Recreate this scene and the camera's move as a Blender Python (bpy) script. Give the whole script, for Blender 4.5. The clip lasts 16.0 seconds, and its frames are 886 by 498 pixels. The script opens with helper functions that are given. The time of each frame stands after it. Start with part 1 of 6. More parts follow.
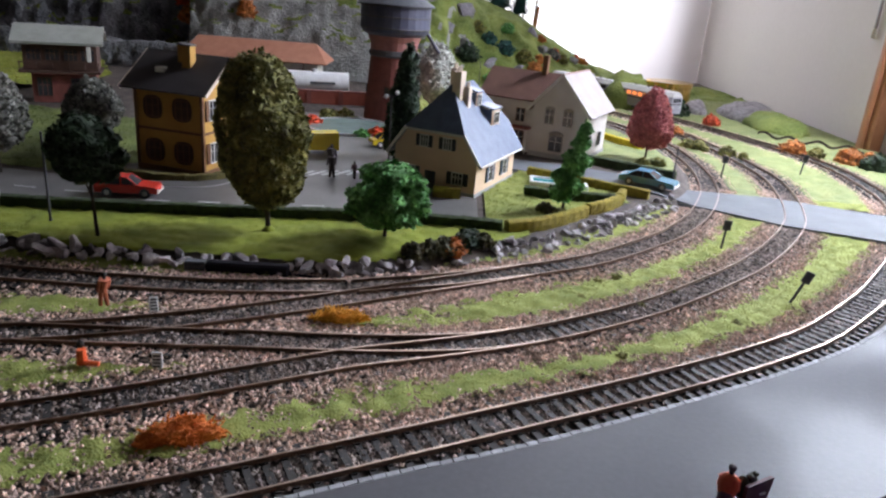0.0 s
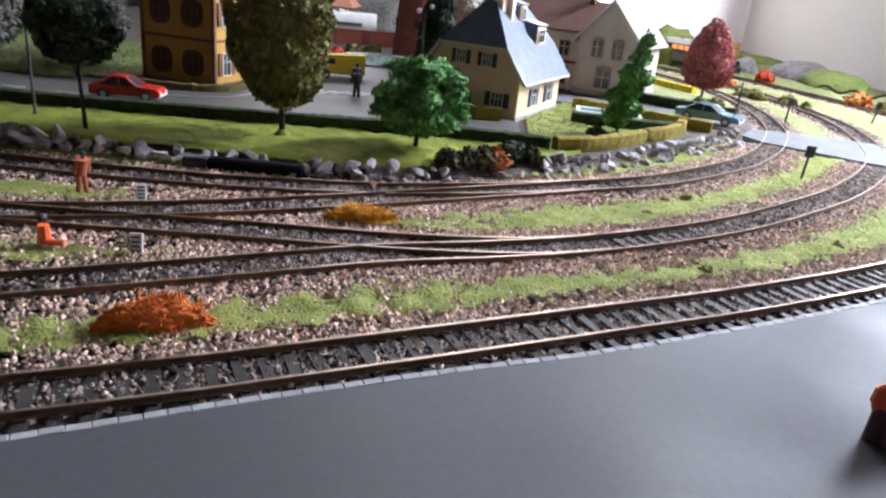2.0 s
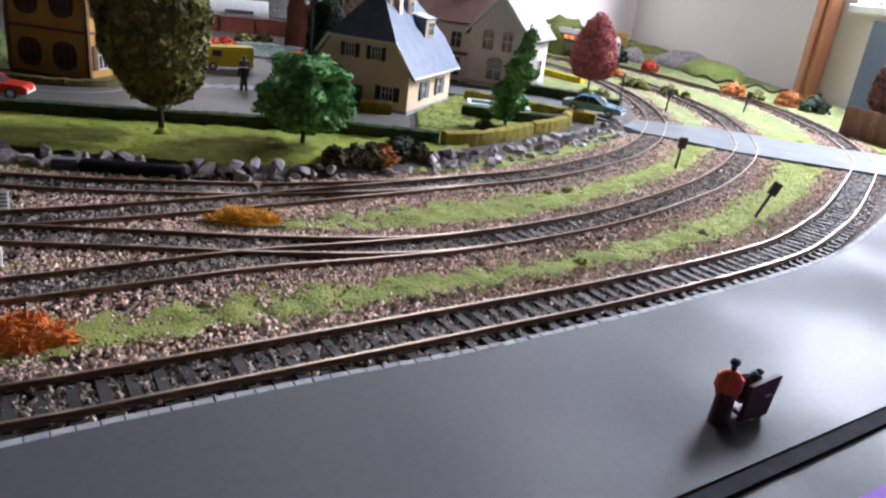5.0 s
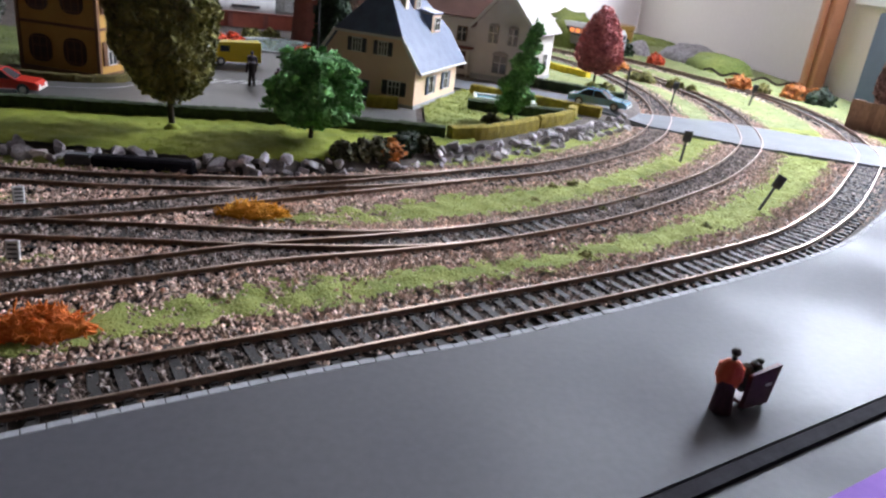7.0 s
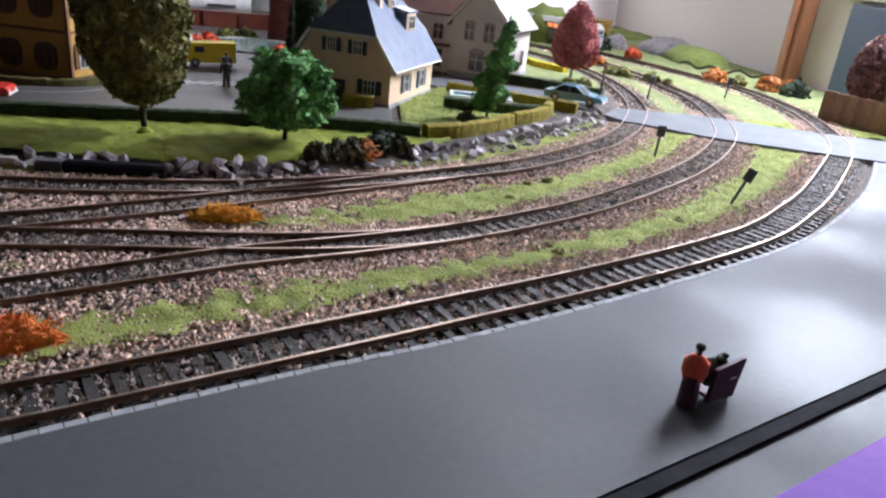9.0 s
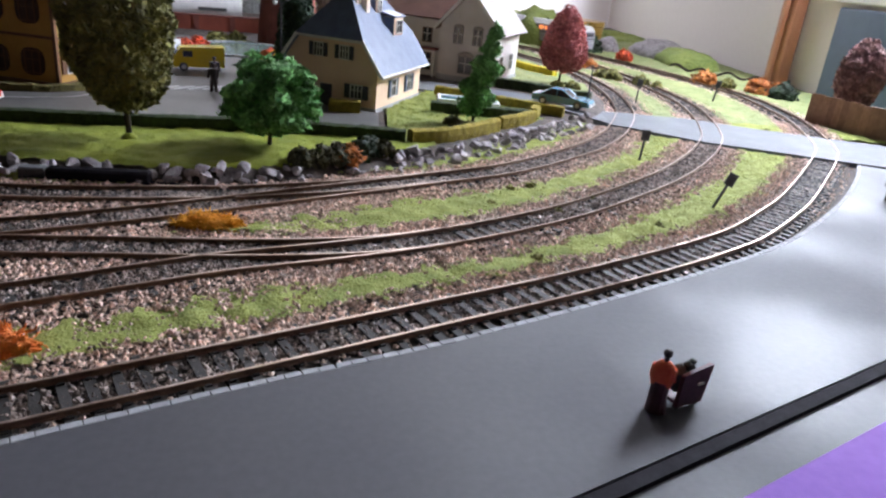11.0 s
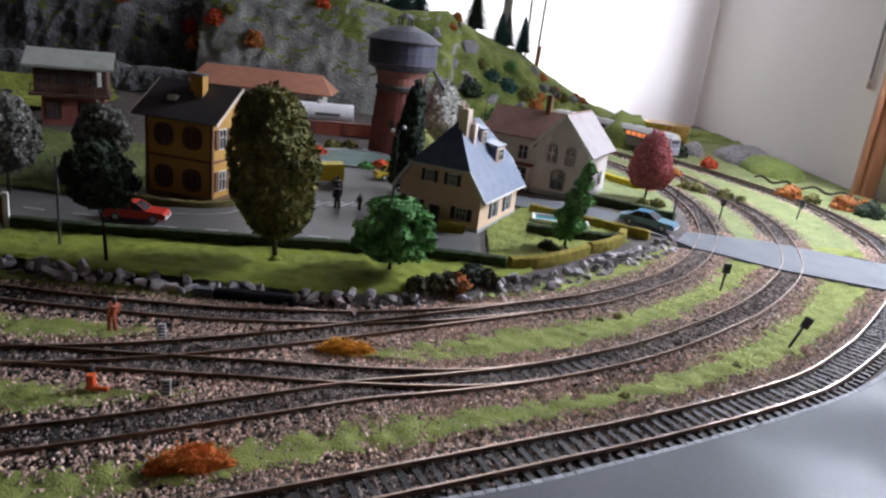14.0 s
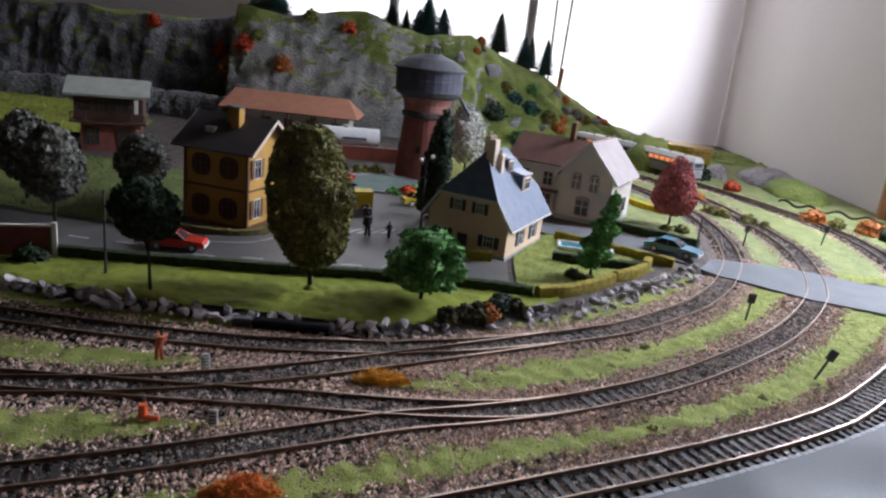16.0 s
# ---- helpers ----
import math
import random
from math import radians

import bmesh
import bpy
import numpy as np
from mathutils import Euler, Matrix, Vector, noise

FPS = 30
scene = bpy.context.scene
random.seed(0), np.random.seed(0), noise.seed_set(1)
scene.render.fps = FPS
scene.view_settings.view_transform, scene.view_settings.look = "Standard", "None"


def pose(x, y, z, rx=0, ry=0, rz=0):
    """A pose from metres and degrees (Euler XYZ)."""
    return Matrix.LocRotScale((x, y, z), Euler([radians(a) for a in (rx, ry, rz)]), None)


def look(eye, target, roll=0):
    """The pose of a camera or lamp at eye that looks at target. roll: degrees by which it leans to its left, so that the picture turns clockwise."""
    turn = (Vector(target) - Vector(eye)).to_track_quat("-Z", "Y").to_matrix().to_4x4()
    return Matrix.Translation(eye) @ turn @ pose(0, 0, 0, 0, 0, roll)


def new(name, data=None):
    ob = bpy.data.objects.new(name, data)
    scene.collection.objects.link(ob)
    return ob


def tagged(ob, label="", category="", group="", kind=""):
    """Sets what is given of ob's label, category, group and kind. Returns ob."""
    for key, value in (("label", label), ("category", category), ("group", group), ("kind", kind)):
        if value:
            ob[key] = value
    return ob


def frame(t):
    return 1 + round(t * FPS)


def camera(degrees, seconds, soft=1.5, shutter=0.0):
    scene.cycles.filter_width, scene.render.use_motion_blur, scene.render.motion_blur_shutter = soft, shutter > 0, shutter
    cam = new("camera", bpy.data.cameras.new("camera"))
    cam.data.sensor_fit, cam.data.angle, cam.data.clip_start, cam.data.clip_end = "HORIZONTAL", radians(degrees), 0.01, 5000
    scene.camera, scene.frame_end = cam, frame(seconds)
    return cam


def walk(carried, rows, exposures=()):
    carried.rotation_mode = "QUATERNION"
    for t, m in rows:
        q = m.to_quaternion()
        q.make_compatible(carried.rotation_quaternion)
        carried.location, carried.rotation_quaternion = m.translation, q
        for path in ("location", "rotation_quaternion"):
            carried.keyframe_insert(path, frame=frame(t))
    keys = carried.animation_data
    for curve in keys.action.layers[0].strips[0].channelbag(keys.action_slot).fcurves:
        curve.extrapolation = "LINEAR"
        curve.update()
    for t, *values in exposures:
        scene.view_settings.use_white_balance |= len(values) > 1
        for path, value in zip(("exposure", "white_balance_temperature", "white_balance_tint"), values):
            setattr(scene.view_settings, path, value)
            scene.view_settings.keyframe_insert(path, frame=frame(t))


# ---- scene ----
cam = camera(64.13, 16.0, soft=2.4)
PATH = [
    (0, (0.00868, 0.02389, 0.16061), (-0.0006, 1.9046, -0.5197), 4.72),
    (0.5, (0.01030, 0.03039, 0.14566), (0.0137, 1.8962, -0.5747), 5.27),
    (1, (0.01241, 0.03884, 0.12585), (0.0404, 1.9058, -0.5909), 6.01),
    (1.5, (0.01415, 0.04621, 0.10075), (0.0315, 1.9108, -0.6224), 5.76),
    (2, (0.00242, 0.06783, 0.09945), (-0.0604, 1.9315, -0.6236), 5.88),
    (2.5, (0.00558, 0.07537, 0.09152), (0.0592, 1.9157, -0.6896), 6.77),
    (3, (0.00981, 0.07085, 0.10204), (0.1025, 1.9310, -0.6269), 6.21),
    (3.2, (0.01440, 0.07051, 0.10097), (0.1578, 1.9316, -0.6172), 6.04),
    (5.5, (0.01110, 0.06575, 0.10897), (0.2059, 1.9152, -0.6271), 7.02),
    (6, (0.00987, 0.06504, 0.11021), (0.1949, 1.9169, -0.6221), 7.04),
    (6.5, (0.00967, 0.06343, 0.11084), (0.1921, 1.9178, -0.6158), 7.03),
    (7, (0.01156, 0.06222, 0.10845), (0.1907, 1.9069, -0.6432), 6.75),
    (7.5, (0.01198, 0.06057, 0.10999), (0.1888, 1.9063, -0.6396), 6.54),
    (8, (0.01357, 0.06234, 0.11068), (0.1983, 1.9068, -0.6403), 6.26),
    (8.5, (0.01488, 0.06171, 0.11072), (0.2285, 1.8996, -0.6487), 6.20),
    (11, (0.02322, 0.05911, 0.11490), (0.2524, 1.8963, -0.6416), 6.08),
    (11.5, (0.02406, 0.05554, 0.11654), (0.2692, 1.8900, -0.6415), 6.61),
    (12, (0.01513, 0.04572, 0.13095), (0.2123, 1.8975, -0.5983), 7.44),
    (12.5, (0.01023, 0.03688, 0.14504), (0.1097, 1.9132, -0.5401), 7.25),
    (13, (0.01110, 0.03177, 0.15233), (0.1036, 1.9208, -0.4982), 6.78),
    (13.5, (0.00659, 0.02741, 0.15617), (0.0680, 1.9173, -0.4954), 6.84),
    (14, (0.00130, 0.01901, 0.16388), (0.0006, 1.9283, -0.4316), 6.55),
    (14.5, (0.00194, 0.01346, 0.16933), (-0.0465, 1.9252, -0.4162), 5.94),
    (15, (0.00173, 0.01361, 0.17118), (-0.0502, 1.9282, -0.4047), 5.93),
    (15.5, (-0.00099, 0.01370, 0.17212), (-0.0499, 1.9267, -0.4093), 5.96),
    (16, (-0.00707, 0.00869, 0.17695), (-0.0665, 1.9276, -0.3836), 6.31),
]
EXPOSURES = [(0.0, 0.25, 6500, 16), (1.2, 0.45, 6500, 16), (2.0, 0.75, 6500, 16), (3.2, 0.55, 6500, 16), (5.5, 0.4, 6500, 16), (11.5, 0.35, 6500, 16), (12.5, 0.25, 6500, 16), (14.0, -0.05, 6500, 16), (16.0, -0.1, 6500, 16)]
WINDOW_WATTS, SIDE_WATTS, ROOM_WATTS, SKY_GLOW = 7.0, 14.5, 0.02, 2.0
walk(cam, [(t, look(eye, target, roll)) for t, eye, target, roll in PATH], exposures=EXPOSURES)

# ---- light: a bright window in the far wall, in the corner of a dim room ----
world = bpy.data.worlds.new("world")
scene.world = world
world.use_nodes = True
sky = world.node_tree.nodes.new("ShaderNodeTexSky")
sky.sky_type, sky.sun_disc, sky.sun_elevation, sky.sun_rotation = "NISHITA", False, radians(35), radians(30)
world.node_tree.links.new(sky.outputs[0], world.node_tree.nodes["Background"].inputs[0])
world.node_tree.nodes["Background"].inputs[1].default_value = 0.10


def area_lamp(name, eye, target, w, h, watts, colour):
    data = bpy.data.lights.new(name, "AREA")
    data.shape, data.size, data.size_y, data.energy, data.color = "RECTANGLE", w, h, watts, colour
    ob = new(name, data)
    ob.matrix_world = look(eye, target)
    return ob


area_lamp("window_light", (0.10, 1.96, 0.62), (0.15, 0.4, 0.0), 0.56, 1.1, WINDOW_WATTS, (0.84, 0.90, 1.0))
area_lamp("side_window_light", (0.625, 0.895, 0.47), (0.10, 0.30, 0.0), 0.21, 0.42, SIDE_WATTS, (0.77, 0.87, 1.0))
# added weak fill from behind the camera, where no window is built
area_lamp("room_window_light", (-1.2, -1.6, 1.3), (0.0, 0.4, 0.0), 1.0, 1.0, ROOM_WATTS, (0.84, 0.90, 1.0))


# ---- materials ----
def nodes_of(name):
    m = bpy.data.materials.new(name)
    m.use_nodes = True
    return m, m.node_tree.nodes, m.node_tree.links, m.node_tree.nodes["Principled BSDF"]


def surface(name, a, b, rough=0.7, scale=150.0, fine=900.0, bump=0.25, metal=0.0, dist=0.0004, per="", spread=0.35, rough2=None, coat=0.0):
    """Two colours mixed by coarse and fine noise, with relief; per 'island' or 'object' varies the tone from piece to piece."""
    m, n, l, p = nodes_of(name)
    pos = n.new("ShaderNodeNewGeometry")
    coarse, grain, mix = n.new("ShaderNodeTexNoise"), n.new("ShaderNodeTexNoise"), n.new("ShaderNodeMix")
    coarse.inputs["Scale"].default_value, coarse.inputs["Detail"].default_value = scale, 4
    grain.inputs["Scale"].default_value, grain.inputs["Detail"].default_value = fine, 3
    l.new(pos.outputs["Position"], coarse.inputs["Vector"])
    l.new(pos.outputs["Position"], grain.inputs["Vector"])
    add = n.new("ShaderNodeMath")
    add.operation = "MULTIPLY_ADD"
    l.new(grain.outputs["Fac"], add.inputs[0])
    add.inputs[1].default_value = 0.9
    sub = n.new("ShaderNodeMath")
    sub.operation = "MULTIPLY_ADD"
    l.new(coarse.outputs["Fac"], sub.inputs[0])
    sub.inputs[1].default_value, sub.inputs[2].default_value = 1.8, -0.85
    l.new(sub.outputs[0], add.inputs[2])
    add.use_clamp = True
    mix.data_type = "RGBA"
    l.new(add.outputs[0], mix.inputs["Factor"])
    mix.inputs["A"].default_value, mix.inputs["B"].default_value = (*a, 1), (*b, 1)
    colour = mix.outputs["Result"]
    if per:
        if per == "island":
            pick = pos.outputs["Random Per Island"]
        else:
            pick = n.new("ShaderNodeObjectInfo").outputs["Random"]
        tone, ramp = n.new("ShaderNodeHueSaturation"), n.new("ShaderNodeMapRange")
        ramp.inputs["To Min"].default_value, ramp.inputs["To Max"].default_value = 1 - spread, 1 + spread
        l.new(pick, ramp.inputs["Value"])
        l.new(ramp.outputs[0], tone.inputs["Value"])
        l.new(colour, tone.inputs["Color"])
        colour = tone.outputs["Color"]
    l.new(colour, p.inputs["Base Color"])
    p.inputs["Metallic"].default_value = metal
    p.inputs["Coat Weight"].default_value = coat
    if rough2 is None:
        p.inputs["Roughness"].default_value = rough
    else:
        rr = n.new("ShaderNodeMapRange")
        rr.inputs["From Min"].default_value, rr.inputs["From Max"].default_value = 0.35, 0.65
        rr.inputs["To Min"].default_value, rr.inputs["To Max"].default_value = rough, rough2
        l.new(coarse.outputs["Fac"], rr.inputs["Value"])
        l.new(rr.outputs[0], p.inputs["Roughness"])
    if bump:
        bu = n.new("ShaderNodeBump")
        bu.inputs["Strength"].default_value, bu.inputs["Distance"].default_value = bump, dist
        l.new(grain.outputs["Fac"], bu.inputs["Height"])
        l.new(bu.outputs[0], p.inputs["Normal"])
    return m


def glow(name, colour, strength):
    m, n, l, p = nodes_of(name)
    e = n.new("ShaderNodeEmission")
    e.inputs[0].default_value, e.inputs[1].default_value = (*colour, 1), strength
    l.new(e.outputs[0], n["Material Output"].inputs[0])
    return m


M_DIRT = surface("brown_ballast_bed", (0.030, 0.024, 0.021), (0.13, 0.10, 0.085), 0.9, 120, 1400, 0.8)
M_STONE = surface("pinkish_ballast", (0.32, 0.195, 0.145), (0.84, 0.62, 0.50), 0.55, 300, 2500, 0.4, per="island", spread=0.7)
M_TURF = surface("moss_green_turf", (0.13, 0.165, 0.03), (0.36, 0.385, 0.10), 0.95, 60, 900, 0.9, dist=0.0008)
M_BLADE = surface("grass_fibres", (0.20, 0.215, 0.04), (0.50, 0.49, 0.13), 0.9, 45, 500, 0.0, per="island", spread=0.15)
M_LAWN = surface("bright_lawn", (0.15, 0.18, 0.02), (0.31, 0.34, 0.035), 0.95, 45, 1100, 0.9, dist=0.0008)
M_TOWN = surface("grey_earth", (0.12, 0.11, 0.10), (0.22, 0.21, 0.19), 0.9, 60, 1200, 0.5)
M_ROAD = surface("grey_street", (0.085, 0.080, 0.078), (0.14, 0.132, 0.128), 0.5, 40, 1500, 0.3)
M_CROSS = surface("pale_grey_crossing", (0.085, 0.091, 0.102), (0.13, 0.137, 0.150), 0.75, 40, 900, 0.2)
M_PAVE = surface("light_pavement", (0.30, 0.30, 0.30), (0.40, 0.40, 0.40), 0.8, 50, 900, 0.3)
M_RAIL = surface("rusty_rail", (0.125, 0.064, 0.040), (0.26, 0.15, 0.095), 0.6, 80, 900, 0.2)
M_RAILTOP = surface("worn_rail_head", (0.26, 0.175, 0.12), (0.60, 0.49, 0.41), 0.30, 60, 700, 0.1, metal=0.9, rough2=0.45)
M_SLEEPER = surface("dark_sleeper", (0.015, 0.0125, 0.012), (0.042, 0.036, 0.033), 0.7, 200, 1500, 0.4, per="object", spread=0.3)
M_PLATFORM = surface("grey_painted_platform", (0.046, 0.045, 0.053), (0.072, 0.070, 0.081), 0.57, 14, 400, 0.10, rough2=0.78)
M_KERB = surface("white_kerb", (0.26, 0.26, 0.27), (0.40, 0.40, 0.42), 0.8, 300, 1500, 0.4, per="object", spread=0.15)
M_BLACK = surface("black_rubber", (0.008, 0.007, 0.011), (0.02, 0.018, 0.024), 0.85, 120, 900, 0.2)
M_BLACK.node_tree.nodes["Principled BSDF"].inputs["Specular IOR Level"].default_value = 0.12
# purple glow on the front board, put into its base colour
M_PURPLE = surface("purple_lit_board", (0.20, 0.07, 0.42), (0.28, 0.11, 0.52), 0.8, 20, 300, 0.1)
M_WALL = surface("pinkish_white_wall", (0.66, 0.60, 0.58), (0.72, 0.66, 0.64), 0.9, 3, 120, 0.15, dist=0.001)
# dark brown for the unseen walls and ceiling, to keep bounced light low
M_ROOM = surface("unseen_dark_wall", (0.09, 0.075, 0.065), (0.14, 0.115, 0.10), 0.9, 3, 120, 0.15, dist=0.001)
M_ROCK = surface("grey_quarry_stone", (0.20, 0.17, 0.19), (0.62, 0.57, 0.58), 0.8, 150, 700, 0.7, per="object", spread=0.4, dist=0.001)
M_CLIFF = surface("grey_rock_face", (0.06, 0.06, 0.065), (0.34, 0.34, 0.36), 0.9, 24, 160, 1.0, dist=0.006)
M_HILL = surface("hill_turf", (0.07, 0.11, 0.02), (0.28, 0.32, 0.08), 0.95, 16, 260, 0.9, dist=0.003)
M_BARK = surface("dark_bark", (0.02, 0.015, 0.012), (0.06, 0.045, 0.03), 0.9, 300, 1500, 0.6)
M_DARKPLASTIC = surface("dark_grey_plastic", (0.03, 0.03, 0.032), (0.07, 0.07, 0.075), 0.5, 200, 900, 0.2)
M_WHITE = surface("white_plastic", (0.62, 0.62, 0.62), (0.78, 0.78, 0.77), 0.5, 150, 800, 0.15)
M_ORANGEWOOD = surface("orange_stained_wood", (0.38, 0.15, 0.075), (0.52, 0.24, 0.13), 0.5, 12, 90, 0.3, dist=0.001)


# ---- mesh helpers ----
def quick_mesh(name, verts, faces, material, parent=None, label="", smooth=False):
    me = bpy.data.meshes.new(name)
    me.from_pydata(verts, [], faces)
    me.materials.append(material)
    if smooth:
        me.polygons.foreach_set("use_smooth", [True] * len(me.polygons))
    ob = new(name, me)
    if parent:
        ob.parent = parent
    if label:
        ob["label"] = label
    return ob


def part(name, bm, material, parent=None, label="", smooth=False, bevel=0.0):
    if bevel:
        bmesh.ops.bevel(bm, geom=[e for e in bm.edges if len(e.link_faces) == 2 and e.calc_face_angle(0) > 0.6], offset=bevel, segments=1, affect="EDGES", clamp_overlap=True)
    bmesh.ops.recalc_face_normals(bm, faces=bm.faces)
    me = bpy.data.meshes.new(name)
    bm.to_mesh(me)
    bm.free()
    for mm in (material if isinstance(material, (list, tuple)) else [material]):
        me.materials.append(mm)
    if smooth:
        me.polygons.foreach_set("use_smooth", [True] * len(me.polygons))
    ob = new(name, me)
    if parent:
        ob.parent = parent
    if label:
        ob["label"] = label
    return ob


def thing(name, m, label, category, group="", kind=""):
    ob = new(name)
    ob.empty_display_size = 0.01
    ob.matrix_world = m
    return tagged(ob, label, category, group, kind)


def cuboid(bm, x0, x1, y0, y1, z0, z1):
    r = bmesh.ops.create_cube(bm, size=1.0)
    bmesh.ops.transform(bm, matrix=Matrix.LocRotScale(((x0 + x1) / 2, (y0 + y1) / 2, (z0 + z1) / 2), None, (x1 - x0, y1 - y0, z1 - z0)), verts=r["verts"])
    return r["verts"]


def box_bm(*b):
    bm = bmesh.new()
    cuboid(bm, *b)
    return bm


def rod(bm, p, q, r0, r1=None, n=8):
    p, q = Vector(p), Vector(q)
    r = bmesh.ops.create_cone(bm, cap_ends=True, segments=n, radius1=r0, radius2=r0 if r1 is None else r1, depth=(q - p).length)
    turn = Vector((0, 0, 1)).rotation_difference(q - p).to_matrix().to_4x4()
    bmesh.ops.transform(bm, matrix=Matrix.Translation((p + q) / 2) @ turn, verts=r["verts"])
    return r["verts"]


def rod_bm(*a, **k):
    bm = bmesh.new()
    rod(bm, *a, **k)
    return bm


def ball(bm, c, r, sub=2, squash=(1, 1, 1)):
    v = bmesh.ops.create_icosphere(bm, subdivisions=sub, radius=1.0)["verts"]
    bmesh.ops.transform(bm, matrix=Matrix.LocRotScale(c, None, (r * squash[0], r * squash[1], r * squash[2])), verts=v)
    return v


def solid(bm, outline, z0, z1):
    """A prism on a flat outline."""
    low = [bm.verts.new((x, y, z0)) for x, y in outline]
    top = [bm.verts.new((x, y, z1)) for x, y in outline]
    n = len(outline)
    bm.faces.new(low[::-1])
    bm.faces.new(top)
    for i in range(n):
        bm.faces.new((low[i], low[(i + 1) % n], top[(i + 1) % n], top[i]))


def slab(bm, corners, thick):
    """A plate of that thickness under four corners in space."""
    c = [Vector(p) for p in corners]
    nrm = (c[1] - c[0]).cross(c[2] - c[0]).normalized()
    if nrm.z < 0:
        nrm = -nrm
    a = [bm.verts.new(p) for p in c]
    b = [bm.verts.new(p - nrm * thick) for p in c]
    n = len(c)
    bm.faces.new(a)
    bm.faces.new(b[::-1])
    for i in range(n):
        bm.faces.new((a[i], b[i], b[(i + 1) % n], a[(i + 1) % n]))


def curve_points(ctrl, step=0.004):
    """A smooth line through the control points, at even steps."""
    p = np.array(ctrl, float)
    p = np.vstack([2 * p[0] - p[1], p, 2 * p[-1] - p[-2]])
    out = []
    for i in range(1, len(p) - 2):
        for s in np.linspace(0, 1, 40, endpoint=False):
            a, b, c, d = p[i - 1:i + 3]
            out.append(0.5 * (2 * b + (c - a) * s + (2 * a - 5 * b + 4 * c - d) * s ** 2 + (3 * b - a - 3 * c + d) * s ** 3))
    out.append(p[-2])
    out = np.array(out)
    for _ in range(30):
        out[1:-1] = 0.25 * out[:-2] + 0.5 * out[1:-1] + 0.25 * out[2:]
    length = np.r_[0, np.cumsum(np.linalg.norm(np.diff(out, axis=0), axis=1))]
    s = np.linspace(0, length[-1], max(2, int(round(length[-1] / step)) + 1))
    return np.stack([np.interp(s, length, out[:, k]) for k in range(out.shape[1])], 1)


def side_of(line):
    d = np.gradient(line, axis=0)
    d /= np.linalg.norm(d, axis=1)[:, None]
    return np.stack([-d[:, 1], d[:, 0]], 1)


def sweep(bm, line, profile, closed=True, caps=True):
    """Carry a profile of (sideways, up) along a flat line; a third column of the line is height."""
    nrm = side_of(line[:, :2])
    rows = []
    for i in range(len(line)):
        z = line[i, 2] if line.shape[1] > 2 else 0.0
        rows.append([bm.verts.new((line[i, 0] + nrm[i, 0] * a, line[i, 1] + nrm[i, 1] * a, z + b)) for a, b in profile])
    n = len(profile)
    for u, v in zip(rows, rows[1:]):
        for k in range(n if closed else n - 1):
            bm.faces.new((u[k], u[(k + 1) % n], v[(k + 1) % n], v[k]))
    if caps and closed:
        bm.faces.new(rows[0])
        bm.faces.new(rows[-1][::-1])


# ---- plan ----
C1 = [(-0.041, 0.394), (0.014, 0.417), (0.079, 0.4525), (0.119, 0.4815), (0.168, 0.531), (0.191, 0.560), (0.222, 0.610), (0.250, 0.672), (0.2655, 0.724), (0.276, 0.785), (0.280, 0.855), (0.276, 0.930), (0.255, 1.010), (0.215, 1.10), (0.14, 1.19)]
C1A = [(-0.62, 0.45), (-0.50, 0.415), (-0.40, 0.392), (-0.30, 0.377), (-0.21, 0.373), (-0.12, 0.378), (-0.046, 0.393)]
C1B = [(-0.62, 0.235), (-0.50, 0.245), (-0.40, 0.262), (-0.30, 0.281), (-0.225, 0.298), (-0.160, 0.317), (-0.098, 0.345), (-0.041, 0.378), (0.014, 0.412), (0.06, 0.441)]
C2 = [(-0.62, 0.03), (-0.50, 0.083), (-0.40, 0.129), (-0.30, 0.175), (-0.177, 0.233), (-0.122, 0.260), (-0.064, 0.292), (-0.028, 0.312), (0.015, 0.330), (0.066, 0.356), (0.132, 0.402), (0.194, 0.4604), (0.2274, 0.4968), (0.2648, 0.5463), (0.3003, 0.6031), (0.3188, 0.6472), (0.335, 0.6989), (0.350, 0.769), (0.351, 0.833), (0.344, 0.92), (0.325, 1.03), (0.28, 1.15), (0.20, 1.25)]
C2B = [(-0.62, 0.310), (-0.50, 0.300), (-0.40, 0.296), (-0.32, 0.297), (-0.225, 0.305), (-0.145, 0.313), (-0.075, 0.321), (-0.02, 0.327), (0.03, 0.3385), (0.066, 0.356)]
C3 = [(-0.62, -0.075), (-0.50, -0.005), (-0.40, 0.052), (-0.30, 0.105), (-0.20, 0.152), (-0.074, 0.212), (-0.0445, 0.227), (0.0155, 0.259), (0.055, 0.2805), (0.100, 0.3050), (0.1584, 0.3400), (0.199, 0.3674), (0.2244, 0.3878), (0.2599, 0.4232), (0.2903, 0.4566), (0.3385, 0.517), (0.3829, 0.5755), (0.4048, 0.611), (0.4256, 0.6629), (0.447, 0.7267), (0.458, 0.794), (0.461, 0.869), (0.448, 0.945), (0.420, 1.025), (0.382, 1.11), (0.32, 1.23), (0.24, 1.34), (0.12, 1.43)]
LINES = [curve_points(c) for c in (C1, C1A, C1B, C2, C2B, C3)]
ALL_LINES = np.vstack(LINES)
ROCK_LINE = [(-0.62, 0.47), (-0.45, 0.432), (-0.34, 0.418), (-0.262, 0.412), (-0.222, 0.408), (-0.15, 0.409), (-0.08, 0.411), (-0.021, 0.426), (0.05, 0.472), (0.116, 0.536), (0.179, 0.606), (0.205, 0.636)]
ROCKS = curve_points(ROCK_LINE, 0.005)


